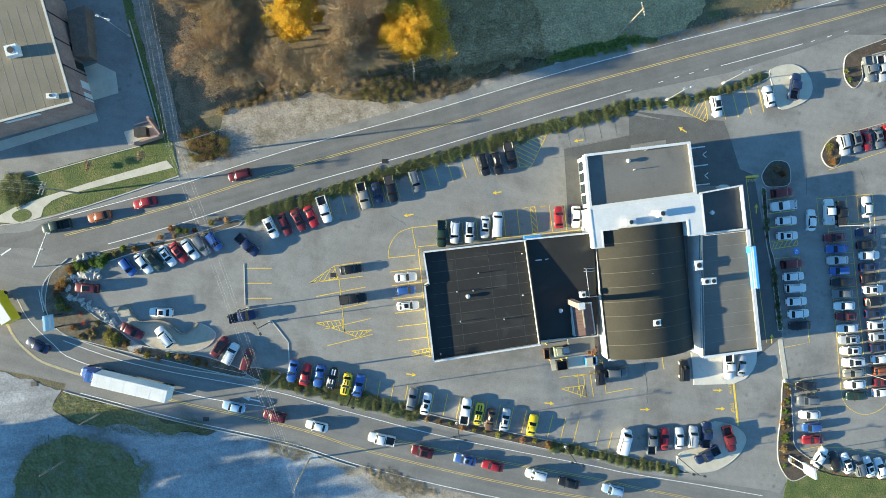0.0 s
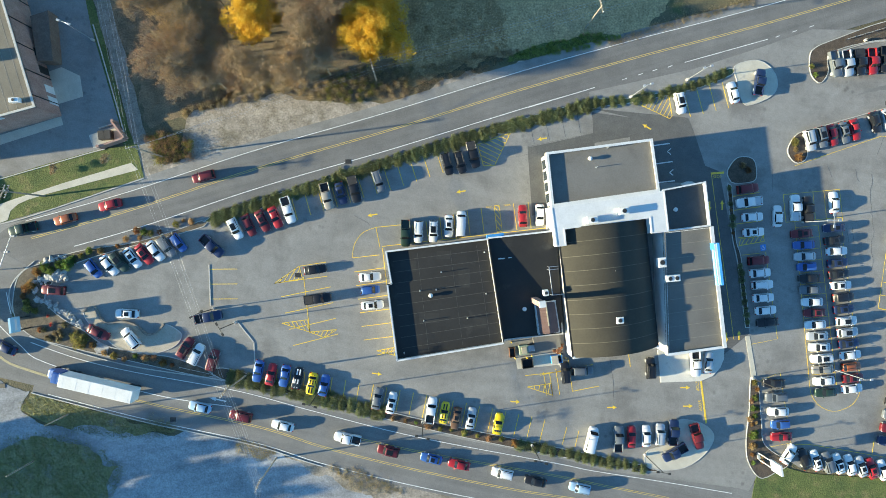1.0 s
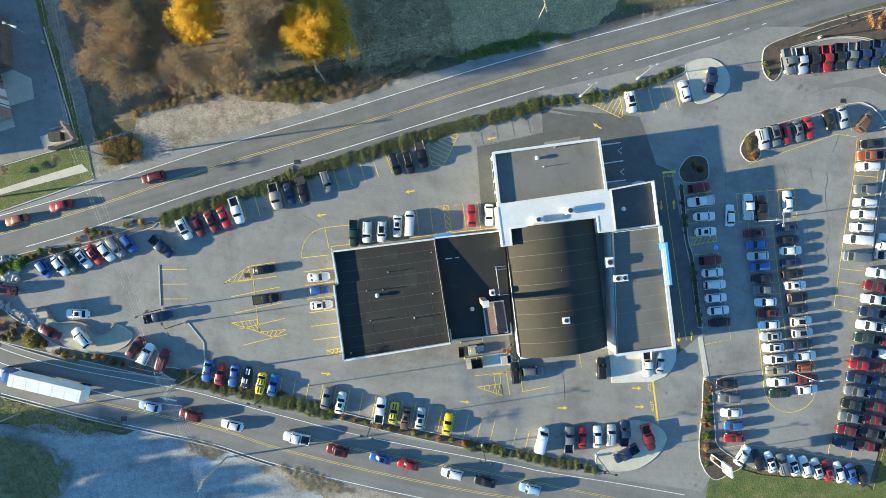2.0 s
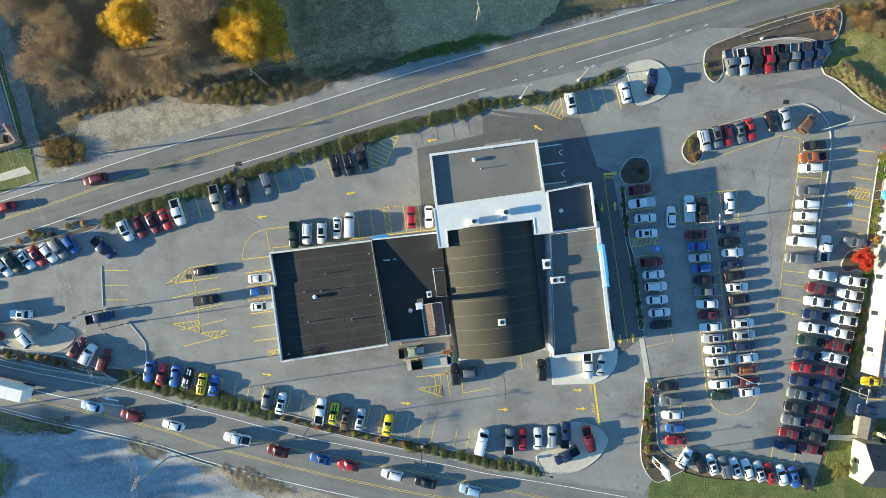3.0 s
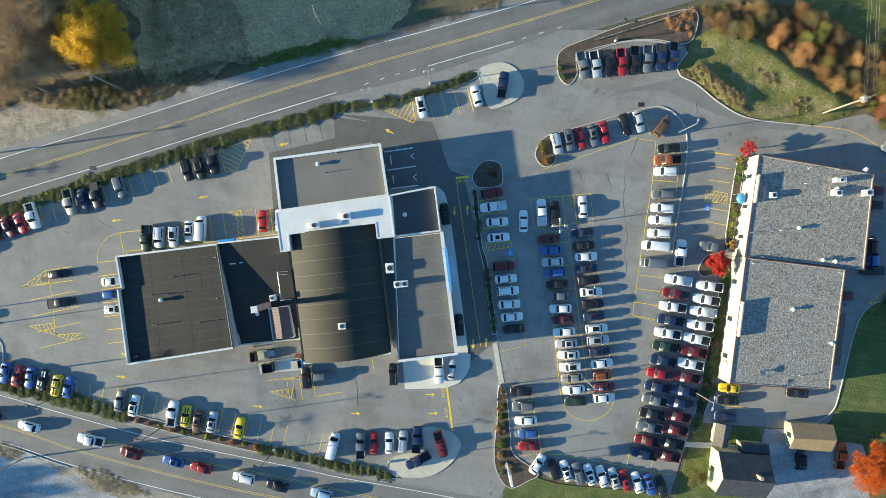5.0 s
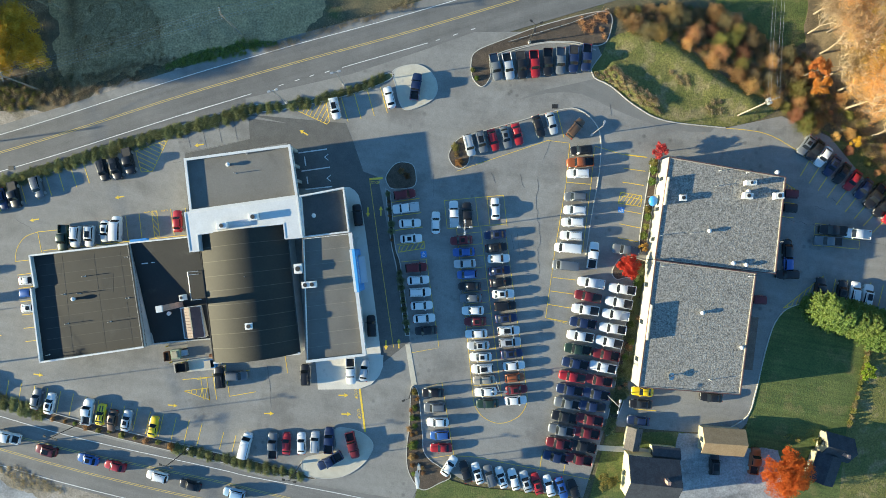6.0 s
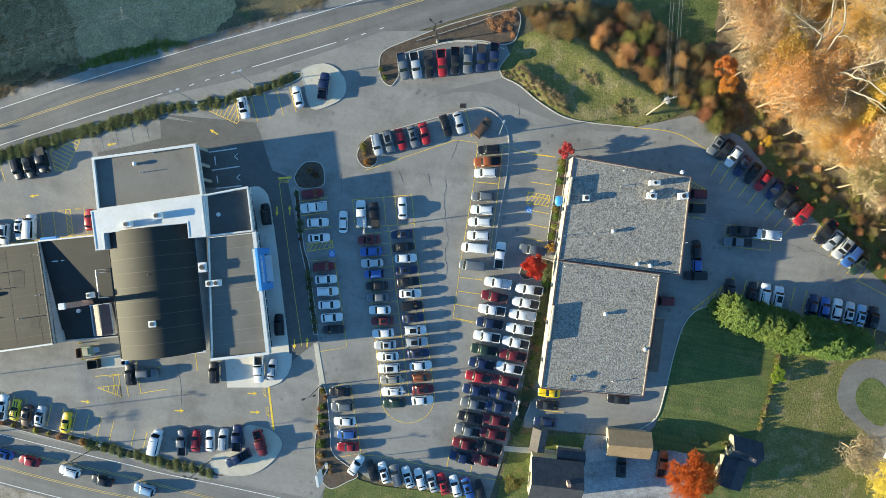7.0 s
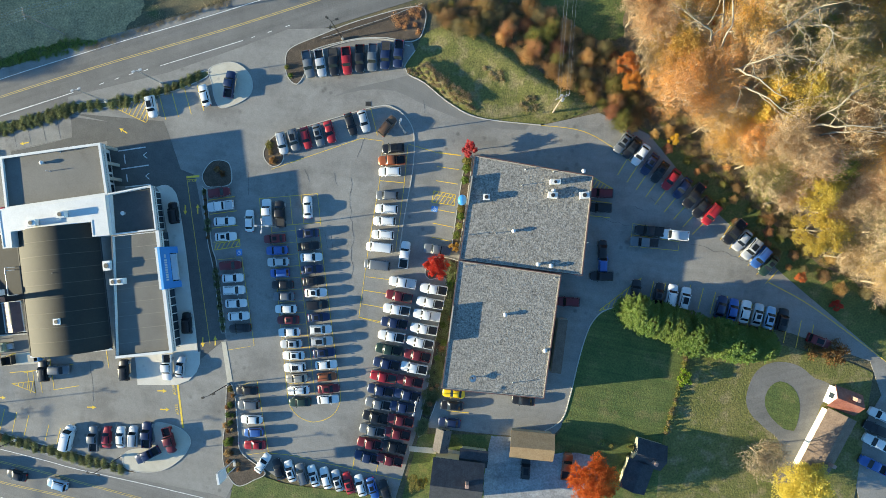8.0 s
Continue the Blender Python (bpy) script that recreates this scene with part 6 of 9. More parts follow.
def cabin_rings(xf0, xf1, xr1, xr0, w0, w1, z0, z1):
    """Arched sections from the foot of the windscreen over the roof to the foot of the rear window."""
    def ring(x, lift):
        ws, wt = w0 + (w1 + 0.06 - w0) * lift, w0 * 0.8 + (w1 * 0.78 - w0 * 0.8) * lift
        zs, zt = z0 + (z1 - 0.10 - z0) * lift, z0 + (z1 - z0) * lift
        return [Vector(p) for p in ((x, -w0, z0), (x, -ws, zs), (x, -wt, zt), (x, 0, zt + 0.03 * lift), (x, wt, zt), (x, ws, zs), (x, w0, z0))]
    span = xf1 - xr1
    return [ring(xf0, 0.0), ring(xf0 + (xf1 - xf0) * 0.92, 0.93), ring(xf1 - span * 0.08, 0.99), ring(xf1 - span * 0.5, 1.0), ring(xr1 + span * 0.08, 0.985), ring(xr0 + (xr1 - xr0) * 0.92, 0.92), ring(xr0, 0.0)]


def cabin_solid(bm, *dims):
    rings = [[bm.verts.new(p) for p in r] for r in cabin_rings(*dims)]
    for a, b in zip(rings, rings[1:]):
        for k in range(6):
            bm.faces.new((a[k], a[k + 1], b[k + 1], b[k]))
    bmesh.ops.remove_doubles(bm, verts=bm.verts, dist=0.0005)
    bmesh.ops.recalc_face_normals(bm, faces=bm.faces)


def screen(bm, r0, r1, away, low=0.1, high=0.9):
    """A curved pane between two sections of a cabin, proud of it."""
    lines = []
    for t in (low, 0.5, high):
        lines.append([])
        for s in (0.13, 0.5, 1.0, 1.5, 1.87):
            k = 1 + min(int(s * 2), 3)
            u = s * 2 - int(s * 2) if int(s * 2) < 4 else 1.0
            p, q = r0[k].lerp(r0[k + 1], u), r1[k].lerp(r1[k + 1], u)
            lines[-1].append(bm.verts.new(p.lerp(q, t) + Vector((0.025 * away, 0, 0.025))))
    for a, b in zip(lines, lines[1:]):
        for k in range(4):
            bm.faces.new((a[k], a[k + 1], b[k + 1], b[k]))
    bmesh.ops.recalc_face_normals(bm, faces=bm.faces)


def pane(bm, quad, thick=0.025, inset=0.1):
    """A slightly proud pane over a face, smaller than it by the inset share."""
    q = [Vector(p) for p in quad]
    c = sum(q, Vector()) / 4
    n = (q[1] - q[0]).cross(q[3] - q[0]).normalized()
    q = [p.lerp(c, inset) for p in q]
    low = [bm.verts.new(p - n * 0.02) for p in q]
    top = [bm.verts.new(p + n * thick) for p in q]
    bm.faces.new(top)
    for i in range(4):
        bm.faces.new((low[i - 1], low[i], top[i], top[i - 1]))
    bmesh.ops.recalc_face_normals(bm, faces=bm.faces)


# kind: length, width, stations of the body, cabin, wheel radius, wheelbase ends
SHAPES = {
    "sedan": dict(l=4.66, w=0.89, belt=0.92, top=1.44, hood=0.86, tail=0.98, cab=(0.98, 0.30, -1.15, -1.80), wr=0.33, ax=(1.50, -1.35), w1=0.655),
    "coupe": dict(l=4.62, w=0.91, belt=0.88, top=1.34, hood=0.88, tail=0.96, cab=(0.72, -0.05, -0.95, -1.75), wr=0.35, ax=(1.48, -1.32), w1=0.62),
    "hatchback": dict(l=4.1, w=0.86, belt=0.95, top=1.50, hood=0.92, tail=0.95, cab=(1.10, 0.38, -1.55, -1.98), wr=0.31, ax=(1.32, -1.25), w1=0.67),
    "suv": dict(l=4.6, w=0.92, belt=1.08, top=1.74, hood=1.06, tail=1.05, cab=(1.05, 0.45, -1.95, -2.28), wr=0.37, ax=(1.48, -1.35), w1=0.735),
    "van": dict(l=5.4, w=0.97, belt=1.15, top=2.05, hood=1.10, tail=1.12, cab=(1.90, 1.25, -2.55, -2.72), wr=0.36, ax=(1.75, -1.75), w1=0.80),
    "pickup": dict(l=5.6, w=0.97, belt=1.15, top=1.88, hood=1.14, tail=1.15, cab=(1.28, 0.72, -0.65, -0.88), wr=0.41, ax=(1.90, -1.75), w1=0.77),
}


def vehicle(kind, key, stripes=False, bed="dark", sunroof=False):
    tone, paint_mat = PAINTS[key]
    s = SHAPES[kind]
    l, w, belt = s["l"] / 2, s["w"], s["belt"]
    xf0, xf1, xr1, xr0 = s["cab"]
    name = {"coupe": "sports_car", "van": "van", "suv": "suv", "pickup": "pickup_truck", "hatchback": "hatchback_car", "sedan": "sedan_car"}[kind]
    car = root(name)
    z0 = 0.22 if kind not in ("pickup", "suv") else 0.34
    bm = bmesh.new()
    hood, tail = s["hood"], s["tail"]
    back = -l if kind != "pickup" else xr0 - 0.12
    st = [(l, w * 0.58, z0 + 0.14, hood - 0.30, hood - 0.23, w * 0.48), (l - 0.1, w * 0.80, z0 + 0.05, hood - 0.2, hood - 0.12, w * 0.66), (l - 0.3, w * 0.91, z0, hood - 0.13, hood - 0.05, w * 0.75), (l - 0.75, w * 0.98, z0, hood - 0.1, hood - 0.01, w * 0.80), (xf0, w, z0, belt - 0.08, belt, w * 0.86)]
    if kind == "pickup":
        st += [(xr0, w, z0, belt - 0.06, belt, w * 0.9), (back, w, z0, belt - 0.06, belt - 0.01, w * 0.9)]
    else:
        st += [(xr0, w, z0, tail - 0.08, tail, w * 0.86), (-l + 0.35, w * 0.97, z0, tail - 0.12, tail - 0.02, w * 0.80), (-l + 0.12, w * 0.88, z0 + 0.05, tail - 0.2, tail - 0.1, w * 0.70), (-l, w * 0.68, z0 + 0.15, tail - 0.35, tail - 0.28, w * 0.56)]
    loft(bm, st)
    part("body", bm, paint_mat, car, smooth=40)
    w0, w1, zt = w * 0.9, s["w1"] * w / 0.92, s["top"]
    dims = (xf0, xf1, xr1, xr0, w0, w1, belt - 0.03, zt)
    bm = bmesh.new()
    cabin_solid(bm, *dims)
    part("roof", bm, paint_mat, car, smooth=50)
    rings = cabin_rings(*dims)
    bm = bmesh.new()
    screen(bm, rings[0], rings[1], 1)
    part("windscreen", bm, GLASS, car, smooth=True)
    bm = bmesh.new()
    screen(bm, rings[-1], rings[-2], -1, 0.15, 0.85)
    part("rear_window", bm, GLASS, car, smooth=True)
    if sunroof:
        bm = bmesh.new()
        box(bm, (xf1 + xr1) / 2 - 0.3, xf1 - 0.16, -w1 * 0.66, w1 * 0.66, zt - 0.02, zt + 0.055, 0.015)
        part("sunroof", bm, GLASS, car)
    if kind == "suv":
        for sgn in (-1, 1):
            bm = bmesh.new()
            tube(bm, (xf1 - 0.2, sgn * w1 * 0.9, zt + 0.03), (xr1 + 0.2, sgn * w1 * 0.9, zt + 0.03), 0.03, sides=5)
            part("roof_rail", bm, DARK_STEEL, car)
    for sgn in (1, -1):
        quad = [(xf0 - 0.1, sgn * w0 * 0.925, belt + 0.03), (xr0 + 0.15, sgn * w0 * 0.95, belt + 0.03), (xr1 + 0.05, sgn * (w1 + 0.06), zt - 0.11), (xf1 - 0.1, sgn * (w1 + 0.06), zt - 0.11)]
        bm = bmesh.new()
        pane(bm, quad if sgn > 0 else quad[::-1], 0.035, inset=0.09)
        part("side_window", bm, GLASS, car)
        bm = bmesh.new()
        box(bm, xf0 - 0.32, xf0 - 0.14, sgn * (w + 0.1) - 0.1, sgn * (w + 0.1) + 0.1, belt - 0.02, belt + 0.13, 0.03)
        part("mirror", bm, paint_mat, car)
        bm = bmesh.new()
        box(bm, l - 0.34, l - 0.06, sgn * w * 0.68 - 0.15, sgn * w * 0.68 + 0.15, hood - 0.32, hood - 0.15, 0.03)
        part("headlight", bm, LAMP_GLASS, car)
        bm = bmesh.new()
        box(bm, -l - 0.01, -l + 0.16, sgn * w * 0.74 - 0.13, sgn * w * 0.74 + 0.13, tail - 0.42, tail - 0.14, 0.02)
        part("tail_light", bm, TAIL_GLASS, car)
        for ax in s["ax"]:
            bm = bmesh.new()
            y = sgn * (w - 0.10)
            tube(bm, (ax, y - 0.11, s["wr"]), (ax, y + 0.11, s["wr"]), s["wr"], sides=14)
            tube(bm, (ax, y + sgn * 0.08, s["wr"]), (ax, y + sgn * 0.125, s["wr"]), s["wr"] * 0.62, sides=10, mat=1)
            part("wheel", bm, [TYRE, STEEL], car)
    if kind == "pickup":
        for sgn in (1, -1):
            bm = bmesh.new()
            box(bm, -l + 0.02, back - 0.02, sgn * w * 0.93 - 0.09, sgn * w * 0.93 + 0.06, z0, belt, 0.03)
            part("bed_side", bm, paint_mat, car)
        bm = bmesh.new()
        box(bm, -l, -l + 0.09, -w * 0.86, w * 0.86, z0 + 0.1, belt, 0.02)
        part("tailgate", bm, paint_mat, car)
        bm = bmesh.new()
        high = belt - 0.02 if bed == "cover" else 0.72
        box(bm, -l + 0.1, back - 0.02, -w * 0.84, w * 0.84, z0 + 0.05, high)
        part("bed_cover" if bed == "cover" else "bed_floor", bm, {"dark": LINER, "cover": LINER, "paint": paint_mat}[bed], car)
    if stripes:
        for y in (-0.28, 0.28):
            for x0, x1, z in ((xf0 + 0.05, l - 0.35, hood + 0.03), (xr1, xf1, zt + 0.012), (-l + 0.35, xr0 - 0.05, tail + 0.012)):
                bm = bmesh.new()
                box(bm, x0, x1, y - 0.13, y + 0.13, z - 0.03, z + 0.006)
                part("stripe", bm, PAINTS["k"][1] if key in "yl" else PAINTS["w"][1], car)
    tagged(car, f"{tone} {name.replace('_', ' ')} parked on asphalt", {"sedan": "car", "coupe": "car", "hatchback": "car"}.get(kind, kind))
    return car


PARK = {}


def park(kind, key, at, heading, group="", label="", stripes=False, bed="dark", z=0.02, sunroof=None):
    """One vehicle; later ones of the same kind and colour are copies of the first."""
    if sunroof is None:
        sunroof = kind in ("sedan", "suv") and int(abs(at[0] * 7.3 + at[1] * 3.1)) % 5 < 2
    sign = (kind, key, stripes, bed, sunroof)
    if sign not in PARK:
        PARK[sign] = ob = vehicle(kind, key, stripes, bed, sunroof)
        ob.matrix_basis = pose(at[0], at[1], z, 0, 0, heading)
    else:
        ob = copy_thing(PARK[sign], pose(at[0], at[1], z, 0, 0, heading))
    return tagged(ob, label or PARK[sign]["label"], group=group or "cars in the lot")


KINDS = {"S": "sedan", "C": "coupe", "H": "hatchback", "U": "suv", "V": "van", "P": "pickup"}


def row(a, b, heading, codes, group, flip=0.15, turn_b=None):
    """A line of vehicles from a to b; each code is a kind and a colour, '--' is an empty stall."""
    items = codes.split()
    r = random.Random(len(items) * 31 + int(abs(a[0]) * 10))
    for k, code in enumerate(items):
        if code == "--":
            continue
        t = k / max(1, len(items) - 1)
        p = Vector(a).lerp(Vector(b), t)
        h = heading if turn_b is None else heading + (turn_b - heading) * t
        if r.random() < flip and code[0] != "P":
            h += 180
        bed = "dark"
        if code[0] == "P":
            bed = r.choice(["dark", "dark", "cover", "paint"])
        park(KINDS[code[0]], code[1], (p.x + r.uniform(-0.12, 0.12), p.y + r.uniform(-0.12, 0.12)), h + r.uniform(-2, 2), group, stripes="*" in code, bed=bed)


# west lot
for kind, key, at, turn in (("hatchback", "b", (-59.19, -5.74), -52), ("sedan", "w", (-56.07, -5.03), -52), ("suv", "e", (-53.84, -4.33), -51), ("sedan", "w", (-51.38, -3.5), -53), ("sedan", "r", (-49.03, -2.8), -52), ("sedan", "w", (-46.79, -2.09), -53), ("suv", "g", (-44.43, -1.26), -52), ("hatchback", "b", (-42.17, -0.44), -52)):
    park(kind, key, at, turn, "cars in the west row")
park("pickup", "d", (-35.33, -1.15), -42)
row((-30.48, 2.48), (-22.48, 4.77), -66, "Uw Sm Sm Cr", "cars along the north hedge", 0)
park("pickup", "w", (-19.83, 6.31), -72)
park("pickup", "t", (-11.89, 9.19), -76)
park("sedan", "d", (-9.00, 9.82), -76)
park("pickup", "k", (-6.21, 10.67), -76, bed="cover")
park("suv", "g", (-1.22, 12.37), -72)
row((12.98, 15.88), (15.81, 16.28), -74, "Uk Uk", "cars along the north hedge", 0)
park("pickup", "k", (18.51, 17.96), -76, bed="cover")
park("pickup", "e", (4.38, 1.56), -90, bed="paint")
row((6.98, 1.94), (10.05, 1.97), -92, "Uw Uw", "cars beside the service building", 0)
park("sedan", "w", (13.35, 3.06), -92)
park("van", "w", (15.92, 3.56), 88)
park("sedan", "r", (28.96, 5.25), 92)
park("sedan", "w", (32.57, 5.41), -90)
park("sedan", "k", (-14.35, -5.98), 8)
park("pickup", "k", (-13.83, -12.04), 8, bed="cover")
park("coupe", "w", (-3.04, -7.55), 5)
park("hatchback", "b", (-3.02, -10.25), 5)
park("sedan", "w", (-2.53, -13.42), 5)
park("sedan", "m", (-58.31, -18.78), -28)
park("suv", "m", (-67.09, -10.07), 176, label="maroon SUV displayed in a rock garden", z=0.12)
park("sedan", "w", (-52.60, -14.97), 178)
park("suv", "w", (-51.77, -19.90), 128, z=0.13)
park("suv", "m", (-40.76, -22.01), 57)
park("suv", "w", (-38.60, -23.40), 62)
park("suv", "m", (-35.29, -24.68), 74)
park("pickup", "d", (-36.20, -15.72), 12)
for k, (code, at) in enumerate((("b", (-26.12, -27.04)), ("r", (-23.47, -27.75)), ("b", (-20.70, -28.11)), ("k", (-18.04, -28.59)), ("y", (-15.13, -29.77)), ("b", (-12.57, -30.14)))):
    park("coupe", code, at, 78 if k % 2 else 258, "sports cars along the south hedge", stripes=code in "ky")
park("sedan", "g", (-1.54, -33.02), 78)
park("sedan", "w", (1.41, -33.99), 78)
park("pickup", "w", (9.70, -35.55), 81)
park("coupe", "l", (12.46, -36.20), 80, stripes=True)
park("sedan", "n", (14.97, -37.41), 260)
park("sedan", "s", (18.08, -37.43), 80)
park("coupe", "y", (23.86, -38.67), 80)
# south and showroom
park("van", "w", (43.77, -42.24), 76)
row((49.51, -42.22), (61.60, -41.02), 88, "Pg Sr Sw Us Pd", "cars along the south drive", 0)
park("pickup", "m", (66.58, -41.89), -75, z=0.12)
park("pickup", "d", (61.80, -45.26), 208, z=0.12)
park("suv", "k", (56.46, -27.09), 92)
park("pickup", "w", (66.16, -26.20), -88, z=0.15)
park("sedan", "s", (68.97, -26.02), 84, z=0.15)
park("suv", "k", (67.42, 6.75), 98, z=0.15)
park("suv", "k", (70.45, -16.6), 94, z=0.15)
park("suv", "k", (38.16, -27.89), 96)
park("suv", "g", (41.77, -27.53), 3)
# rows in front of the showroom
park("suv", "m", (77.30, 11.15), 8)
park("pickup", "w", (77.56, 8.29), 187, bed="paint")
row((78.38, 5.09), (78.77, 1.87), 5, "Sw Sw", "cars facing the showroom", 0)
row((79.91, -4.08), (81.83, -17.58), 5, "Um Sw Uw Sw Sw Sk", "cars facing the showroom")
park("sedan", "w", (83.89, 5.27), 90)
park("pickup", "w", (87.70, 7.09), 93, bed="paint")
park("pickup", "k", (90.49, 6.77), 93, bed="cover")
park("sedan", "w", (96.35, 8.25), 93)
row((89.28, 1.66), (95.13, -32.66), 183, "Sm Sb Ss Hb Sk Sg Sw Sm Sw Ss Sw Uw St Sw Se", "cars in the west column", 0.1)
row((96.28, 2.70), (101.15, -29.60), 5, "Sd Sk Sw Sd Sk Sw Uk Sd Uw Us Sd Sw Ho Sm", "cars in the east column", 0.1)
park("sedan", "w", (100.93, -31.99), 5)
row((114.17, 20.64), (113.64, 15.64), 182, "Uk Po Uw", "cars by the kerb", 0)
row((113.11, 10.75), (112.26, 2.79), 178, "Ug Uw Uw Uw", "cars by the kerb", 0)
park("van", "w", (111.52, 0.10), 175)
park("van", "g", (111.07, -3.54), 175)
park("pickup", "w", (116.80, -1.35), 83)
park("pickup", "g", (123.58, -0.19), 172, bed="paint")
row((96.22, 37.78), (115.11, 39.72), -78, "Pg Ps Pk Pr Pk Pg Pd Pd", "trucks on the bank", 0, -96)
row((90.94, 21.52), (100.88, 23.88), -76, "Us Ug Sr Sg Cr", "cars on the curved island", 0)
row((105.38, 25.63), (107.98, 26.21), -72, "Sk Ss", "cars on the curved island", 0)
park("suv", "n", (112.96, 25.14), 52)
park("sedan", "w", (73.96, 31.57), 105)
park("suv", "w", (62.47, 29.17), -78)
park("pickup", "d", (79.51, 33.75), 82, bed="dark", z=0.12)
row((116.40, -7.08), (109.59, -43.68), 170, "Pw Pm Pw Pd Pw Pe Pd Pr Pd Pg Pk Pg Pm Pd", "trucks in the west file")
row((122.99, -8.36), (114.25, -44.09), 170, "Pw Pw Pw Pw Pw Pm Pw Pm Pd Pd Pm Pm Pk Pm", "trucks in the east file")
park("sedan", "w", (87.04, -46.10), 57)
row((90.48, -47.16), (113.24, -50.73), 108, "Sk Sw Ug Sw Sw Ss Sr Sw Sb Sk", "cars along the south lawn", 0.2)
row((83.63, -30.76), (84.01, -33.64), 180, "Sk Ug", "cars beside the round bushes", 0)
row((84.65, -36.76), (85.30, -42.29), 182, "Sw Hb Cr", "cars beside the round bushes", 0)
# behind the east building
for kind, key, at, turn in (("sedan", "g", (160.62, 21.78), 234), ("sedan", "k", (162.42, 20.77), 234), ("sedan", "w", (164.11, 19.42), 235), ("sedan", "d", (165.91, 17.51), 236), ("sedan", "k", (167.93, 15.95), 236), ("sedan", "r", (170.17, 14.5), 234),
                            ("sedan", "d", (172.4, 12.83), 234), ("pickup", "k", (174.62, 11.28), 233), ("coupe", "k", (176.31, 9.05), 234), ("suv", "r", (178.09, 7.61), 234), ("pickup", "k", (182.63, 4.19), 231), ("sedan", "s", (184.19, 2.53), 232), ("suv", "s", (185.96, 0.87), 232), ("suv", "b", (187.73, -0.78), 232), ("sedan", "e", (189.39, -2.32), 233)):
    park(kind, key, at, turn, "cars under the woods")
park("pickup", "k", (166.08, 4.19), 175, bed="cover")
park("pickup", "w", (170.95, 3.46), 175, bed="paint")
park("pickup", "g", (165.13, 1.91), 177, bed="cover")
row((156.50, 11.57), (156.33, 8.73), 178, "Um Uk", "cars behind the east building", 0)
park("suv", "k", (156.83, -5.06), 180)
park("hatchback", "k", (156.95, 0.19), 90)
park("hatchback", "b", (157.12, -2.43), 90)
park("suv", "m", (150.28, -10.35), 178)
park("suv", "k", (163.60, -7.90), 82)
row((168.16, -8.37), (173.26, -9.18), 80, "Sk Uw Uw", "cars beside the conifers", 0)
row((180.42, -10.72), (192.08, -13.15), 78, "Sd Sb Sw Ss Sc Uk", "cars beside the conifers", 0)
park("suv", "m", (199.27, -17.12), -20)
park("sedan", "w", (211.26, -31.41), 155)
park("suv", "k", (210.28, -34.02), 155)
park("pickup", "w", (210.71, -36.87), 155)
park("pickup", "b", (210.10, -41.27), 155)
park("coupe", "y", (127.37, -29.81), 176)
row((127.06, -32.40), (126.64, -35.83), 176, "Sk Sd", "cars in front of the store", 0)
park("sedan", "k", (141.64, -30.85), 176)
park("suv", "k", (142.32, -44.69), 88, z=0.06)
park("pickup", "o", (150.66, -43.98), 84, z=0.06)
# on the roads
for kind, key, at, heading in (("pickup", "e", (-72.98, 2.33), 195), ("sedan", "o", (-64.74, 4.34), 195), ("sedan", "r", (-55.81, 7.28), 195), ("suv", "m", (-36.98, 13.12), 195)):
    park(kind, key, at, heading, "cars on the north road", PAINTS[key][0] + " car driving on the road", z=0.0)
for kind, key, at in (("suv", "m", (-29.72, -36.26)), ("sedan", "w", (-21.14, -38.46)), ("pickup", "w", (-7.77, -41.25)), ("suv", "m", (0.71, -43.97)), ("sedan", "b", (9.73, -45.83)), ("sedan", "r", (15.56, -47.19)), ("suv", "w", (24.76, -49.14)), ("sedan", "k", (31.81, -51.04)), ("suv", "c", (41.28, -52.56))):
    park(kind, key, at, 166, "cars on the south road", PAINTS[key][0] + " vehicle driving on the road", z=0.005)
park("sedan", "c", (-38.03, -34.37), 166, "cars on the south road", "pale blue car driving on the road", z=0.005)
park("sedan", "d", (-76.86, -21.67), 152, "cars on the south road", "dark blue car driving on the road", z=0.012)


# articulated lorry
def lorry(at, heading):
    truck = tagged(root("articulated_lorry", at[0], at[1], 0.005, heading), "articulated lorry with a blue cab and long white trailer", "lorry")
    bm = bmesh.new()
    box(bm, -9.0, 5.6, -1.28, 1.28, 1.2, 4.05, 0.06)
    trailer = part("trailer", bm, WHITE_WALL, truck, "long white box trailer")
    for k in range(6):
        bm = bmesh.new()
        box(bm, -8.4 + k * 2.6, -8.36 + k * 2.6, -1.27, 1.27, 4.03, 4.06)
        part("roof_rib", bm, WHITE_METAL, trailer)
    bm = bmesh.new()
    cabin_solid(bm, 8.0, 7.6, 6.2, 6.1, 1.25, 1.05, 1.0, 3.3)
    part("cab", bm, PAINTS["b"][1], truck, "blue cab")
    bm = bmesh.new()
    loft(bm, [(9.4, 0.8, 0.6, 1.4, 1.6, 0.6), (9.0, 1.0, 0.5, 1.7, 1.85, 0.7), (7.9, 1.15, 0.5, 1.8, 2.0, 0.9)])
    part("bonnet", bm, PAINTS["b"][1], truck)
    bm = bmesh.new()
    pane(bm, [(8.0, -1.1, 1.9), (8.0, 1.1, 1.9), (7.62, 0.95, 3.2), (7.62, -0.95, 3.2)])
    part("windscreen", bm, GLASS, truck)
    bm = bmesh.new()
    box(bm, -8.5, 8.0, -0.45, 0.45, 0.75, 1.2)
    part("chassis", bm, DARK_STEEL, truck)
    for ax in (-8.0, -6.8, 4.2, 5.4, 8.4):
        for sgn in (-1, 1):
            bm = bmesh.new()
            tube(bm, (ax, sgn * 0.95 - 0.2, 0.5), (ax, sgn * 0.95 + 0.2, 0.5), 0.5, sides=14)
            part("wheel", bm, TYRE, truck)
    return truck


lorry((-58.65, -29.05), 166)
